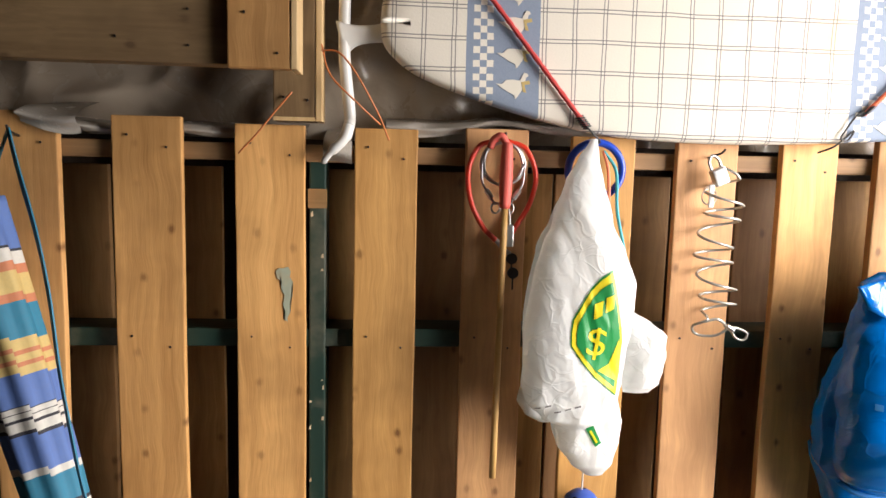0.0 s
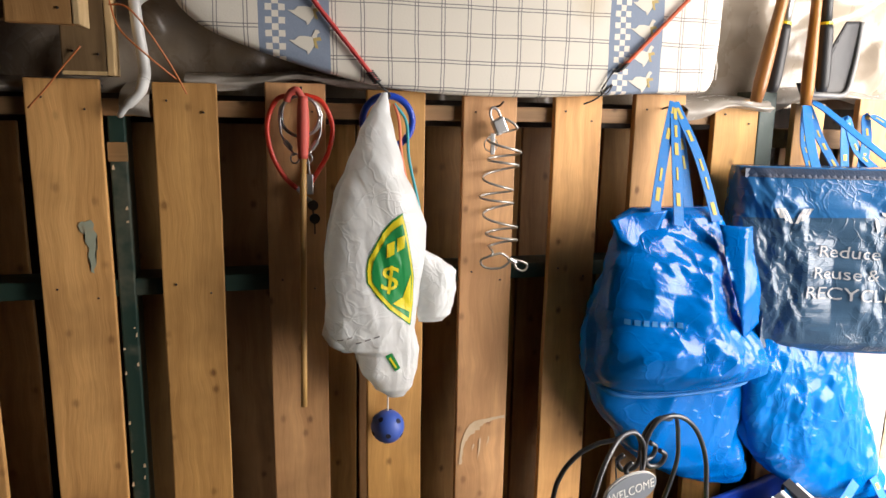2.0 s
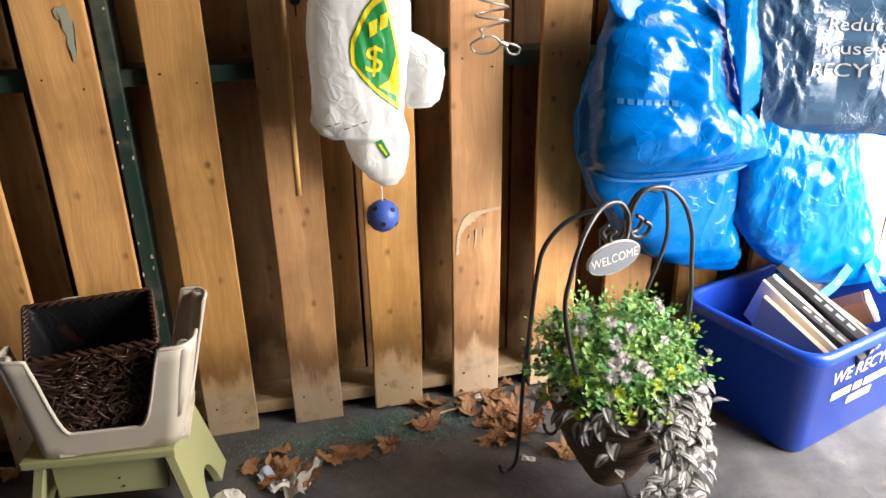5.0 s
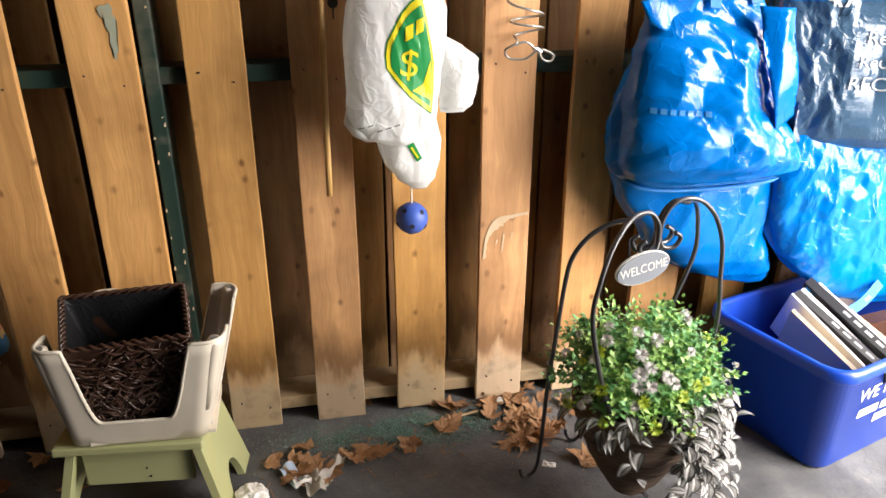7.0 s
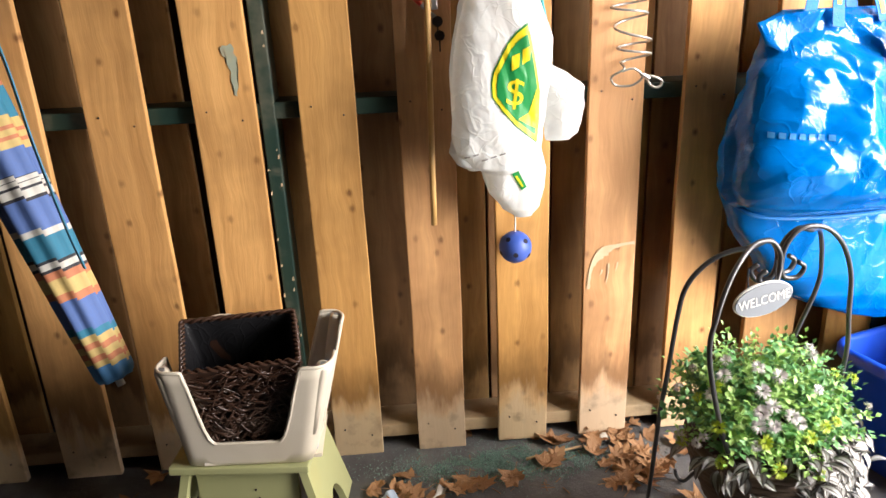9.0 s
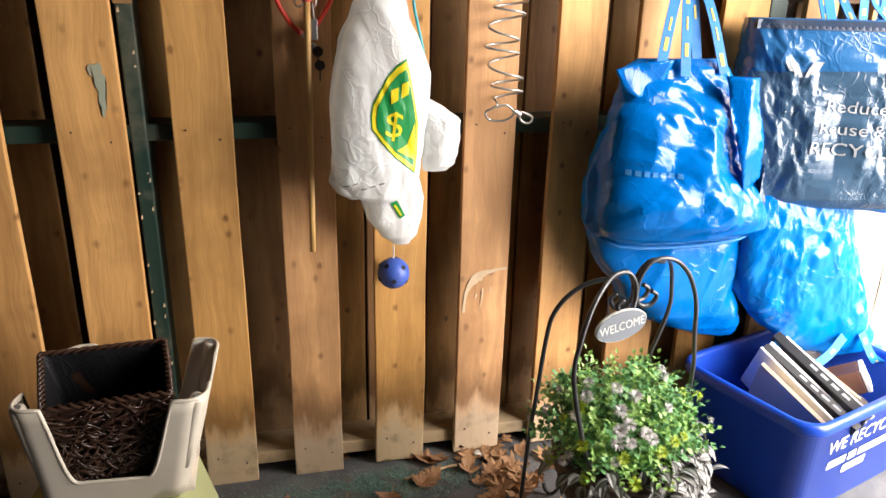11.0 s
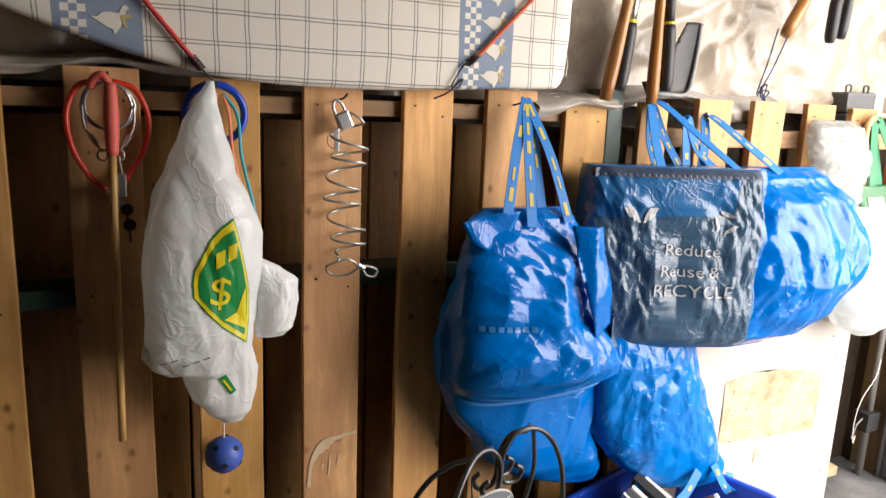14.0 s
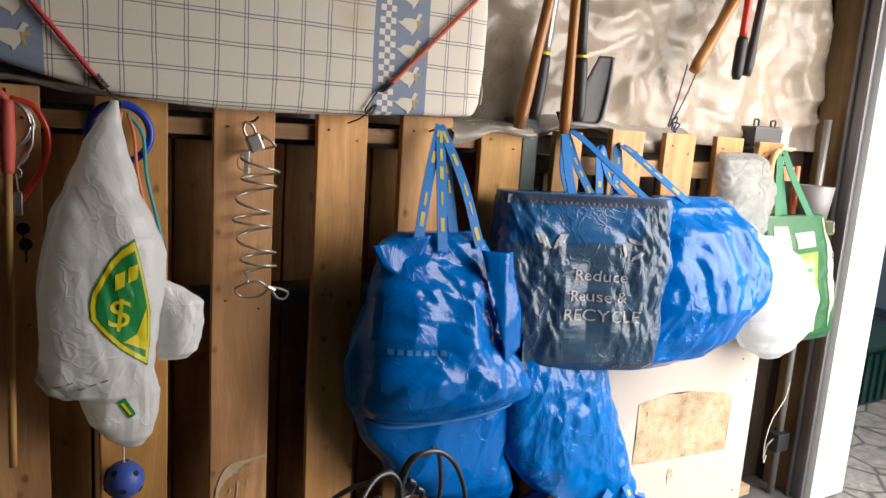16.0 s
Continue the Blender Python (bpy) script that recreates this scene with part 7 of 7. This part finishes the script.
    mm = m @ Matrix.Translation((0.10, -0.05, 0.235)) @ Matrix.Rotation(radians(35), 4, "Z") @ Matrix.Rotation(radians(60), 4, "X")
    part("body", boxed(-0.03, 0.03, -0.03, 0.03, -0.05, 0.03, 0.004, mm), M["cocoa"], o)
    part("top", boxed(-0.03, 0.03, -0.03, 0.03, 0.0305, 0.042, 0.003, mm), M["paper"], o)
    o = thing("paper_sheet", m @ Vector((0.05, 0.0, 0.17)), "loose crumpled paper in the recycling box", "paper")
    bm = bmesh.new()
    bmesh.ops.create_grid(bm, x_segments=24, y_segments=20, size=1.0)
    for v in bm.verts:
        v.co = m @ Vector((0.03 + v.co.x * 0.18, v.co.y * 0.12, 0.14 + 0.03 * NZ(Vector((v.co.x * 2.2, v.co.y * 2.2, 3))) + 0.015 * NZ(Vector((v.co.x * 6, v.co.y * 6, 1)))))
    part("sheet", bm, M["card"], o)


recycling_box()

# ---- litter on the floor ----
def dead_leaf_mesh(seed):
    rr = random.Random(seed)
    bm = bmesh.new()
    lobes = [(0, 0.55), (18, 0.8), (38, 0.58), (58, 1.0), (74, 0.8), (90, 1.15), (106, 0.8), (122, 1.0), (142, 0.58), (162, 0.8), (180, 0.55), (235, 0.3), (270, 0.12), (305, 0.3)]
    out = []
    for k, (a, r) in enumerate(lobes):
        r *= rr.uniform(0.8, 1.15)
        out.append(bm.verts.new((math.cos(radians(a)) * r, math.sin(radians(a)) * r, 0)))
    mid = [bm.verts.new((v.co.x * 0.45, v.co.y * 0.45, 0)) for v in out]
    c = bm.verts.new((0, 0.1, 0))
    n = len(out)
    for k in range(n):
        bm.faces.new((out[k], out[(k + 1) % n], mid[(k + 1) % n], mid[k]))
        bm.faces.new((mid[k], mid[(k + 1) % n], c))
    cu, cv = rr.uniform(0.25, 0.7), rr.uniform(-0.3, 0.5)
    for v in bm.verts:
        x, y = v.co.x, v.co.y
        v.co.z = cu * x * x + cv * y * y * 0.6 + 0.16 * NZ(Vector((x * 2, y * 2, seed))) + 0.05
    tube(bm, [Vector((0, 0, 0.06)), Vector((0.03, -0.35, 0.1)), Vector((0.08, -0.7, 0.16))], 0.018, 5)
    lo = min(v.co.z for v in bm.verts)
    for v in bm.verts:
        v.co.z -= lo
    me = bpy.data.meshes.new("dead_leaf")
    bm.to_mesh(me)
    bm.free()
    me.materials.append(M["leaf_dead"])
    return me


LEAF = [dead_leaf_mesh(k) for k in range(7)]
rr = random.Random(21)
SPOTS = [(0.49, -0.12, 0.075, 0.07, 34), (0.45, 0.0, 0.08, 0.035, 22), (0.10, -0.16, 0.06, 0.03, 9), (-0.03, -0.19, 0.06, 0.04, 12), (0.59, -0.28, 0.03, 0.03, 3), (0.30, -0.02, 0.05, 0.03, 7), (0.66, -0.08, 0.1, 0.06, 8), (0.26, -0.10, 0.04, 0.02, 2), (-0.12, -0.14, 0.03, 0.02, 2), (0.15, 0.06, 0.12, 0.03, 6), (0.5, 0.07, 0.2, 0.03, 9), (-0.6, -0.1, 0.12, 0.08, 5), (0.205, -0.125, 0.02, 0.015, 2), (0.36, -0.10, 0.05, 0.02, 2)]
for cx, cy, sx, sy, n in SPOTS:
    for k in range(n):
        o = new("dead_leaf", LEAF[rr.randrange(7)])
        sc = rr.uniform(0.022, 0.045)
        o.matrix_basis = Matrix.Translation((cx + rr.gauss(0, sx * 0.6), cy + rr.gauss(0, sy * 0.6), 0.001 + rr.random() * 0.006)) @ Euler((rr.uniform(-0.35, 0.35), rr.uniform(-0.35, 0.35), rr.uniform(0, 6.28))).to_matrix().to_4x4() @ Matrix.Diagonal((sc, sc, sc * rr.uniform(0.7, 1.2), 1))
        tagged(o, "curled dry brown maple leaf on the floor", "dead leaf", "dead leaves")
bm = bmesh.new()
for k in range(14000):
    x, y = 0.2 + rr.gauss(0, 0.13), -0.08 + rr.gauss(0, 0.034)
    if NZ(Vector((x * 14, y * 22, 2))) < -0.1 and rr.random() < 0.8:
        continue
    r = rr.uniform(0.0008, 0.0026)
    a = [bm.verts.new((x + rr.uniform(-r, r), y + rr.uniform(-r, r), 0.0005 + (r * 1.3 if q == 3 else 0))) for q in range(4)]
    for f in ((0, 1, 3), (1, 2, 3), (2, 0, 3), (0, 2, 1)):
        bm.faces.new([a[i] for i in f])
solo("crumbs", bm, M["crumb"], "scattered blue-green crumbs on the concrete", "crumbs", kind="stuff")
solo("twig", tubed(spline([(0.25, -0.08, 0.006), (0.31, -0.07, 0.008), (0.36, -0.055, 0.006), (0.39, -0.05, 0.006)], 6), [0.0035] * 10 + [0.003] * 9, 8), M["fresh"], "thin pale split twig on the floor", "twig", smooth=True)
bm = bmesh.new()
for k in range(60):
    x, y = rr.uniform(-0.15, 0.55), rr.uniform(-0.26, -0.02)
    a = rr.uniform(0, 3.1)
    ln = rr.uniform(0.008, 0.03)
    tube(bm, [(x, y, 0.002), (x + math.cos(a) * ln, y + math.sin(a) * ln, 0.0025)], rr.uniform(0.0005, 0.001), 4)
solo("chaff", bm, M["leaf_dead"], "fine stalks and chaff on the floor", "debris", kind="stuff")


def crumple(name, x, y, size, mat, label, seed, squash=0.5):
    bm = bmesh.new()
    bmesh.ops.create_icosphere(bm, subdivisions=4, radius=1.0)
    for v in bm.verts:
        d = 1 - 0.9 * abs(NZ(v.co * 1.6 + Vector((seed, 0, 0)))) - 0.4 * abs(NZ(v.co * 4 + Vector((0, seed, 0))))
        v.co = v.co * (0.6 + 0.6 * d) * size
        v.co.z *= squash
    lo = min(v.co.z for v in bm.verts)
    for v in bm.verts:
        v.co += Vector((x, y, -lo + 0.001))
    return solo(name, bm, mat, label, "litter", smooth=False)


crumple("paper_tissue", -0.145, -0.262, 0.034, M["paper"], "crumpled white paper tissue on the floor", 3)
crumple("paper_scrap", 0.455, -0.02, 0.012, M["paper"], "small crumpled white paper scrap", 8)


def wrapper(x, y, w, h, rz, mat, label, lift=0.02):
    bm = bmesh.new()
    bmesh.ops.create_grid(bm, x_segments=10, y_segments=10, size=0.5)
    m = Matrix.Translation((x, y, 0.003)) @ Matrix.Rotation(rz, 4, "Z")
    for v in bm.verts:
        q = Vector((v.co.x * w, v.co.y * h, lift * (0.5 + NZ(Vector((v.co.x * 2.5, v.co.y * 2.5, x * 40)))) * 0.8))
        v.co = m @ q
    lo = min(v.co.z for v in bm.verts)
    for v in bm.verts:
        v.co.z += 0.0015 - lo
    thicken(bm, (0, 0, 0.0006))
    return solo("wrapper", bm, mat, label, "litter", "floor litter")


wrapper(-0.06, -0.20, 0.035, 0.07, 0.5, M["tray"], "pale blue plastic wrapper on the floor")
wrapper(-0.04, -0.225, 0.04, 0.03, 0.3, M["paper"], "white printed paper slip on the floor")
wrapper(0.02, -0.205, 0.025, 0.09, -0.6, M["sheet_rag"], "silvery crushed wrapper on the floor", 0.03)
wrapper(-0.015, -0.235, 0.04, 0.06, 0.1, M["sheet_rag"], "clear crushed wrapper on the floor", 0.03)
wrapper(0.497, -0.268, 0.03, 0.018, -0.5, M["paper"], "small white paper scrap on the floor", 0.006)
wrapper(0.63, -0.49, 0.09, 0.07, 0.4, M["sign_ink"], "cream folded paper on the floor", 0.012)
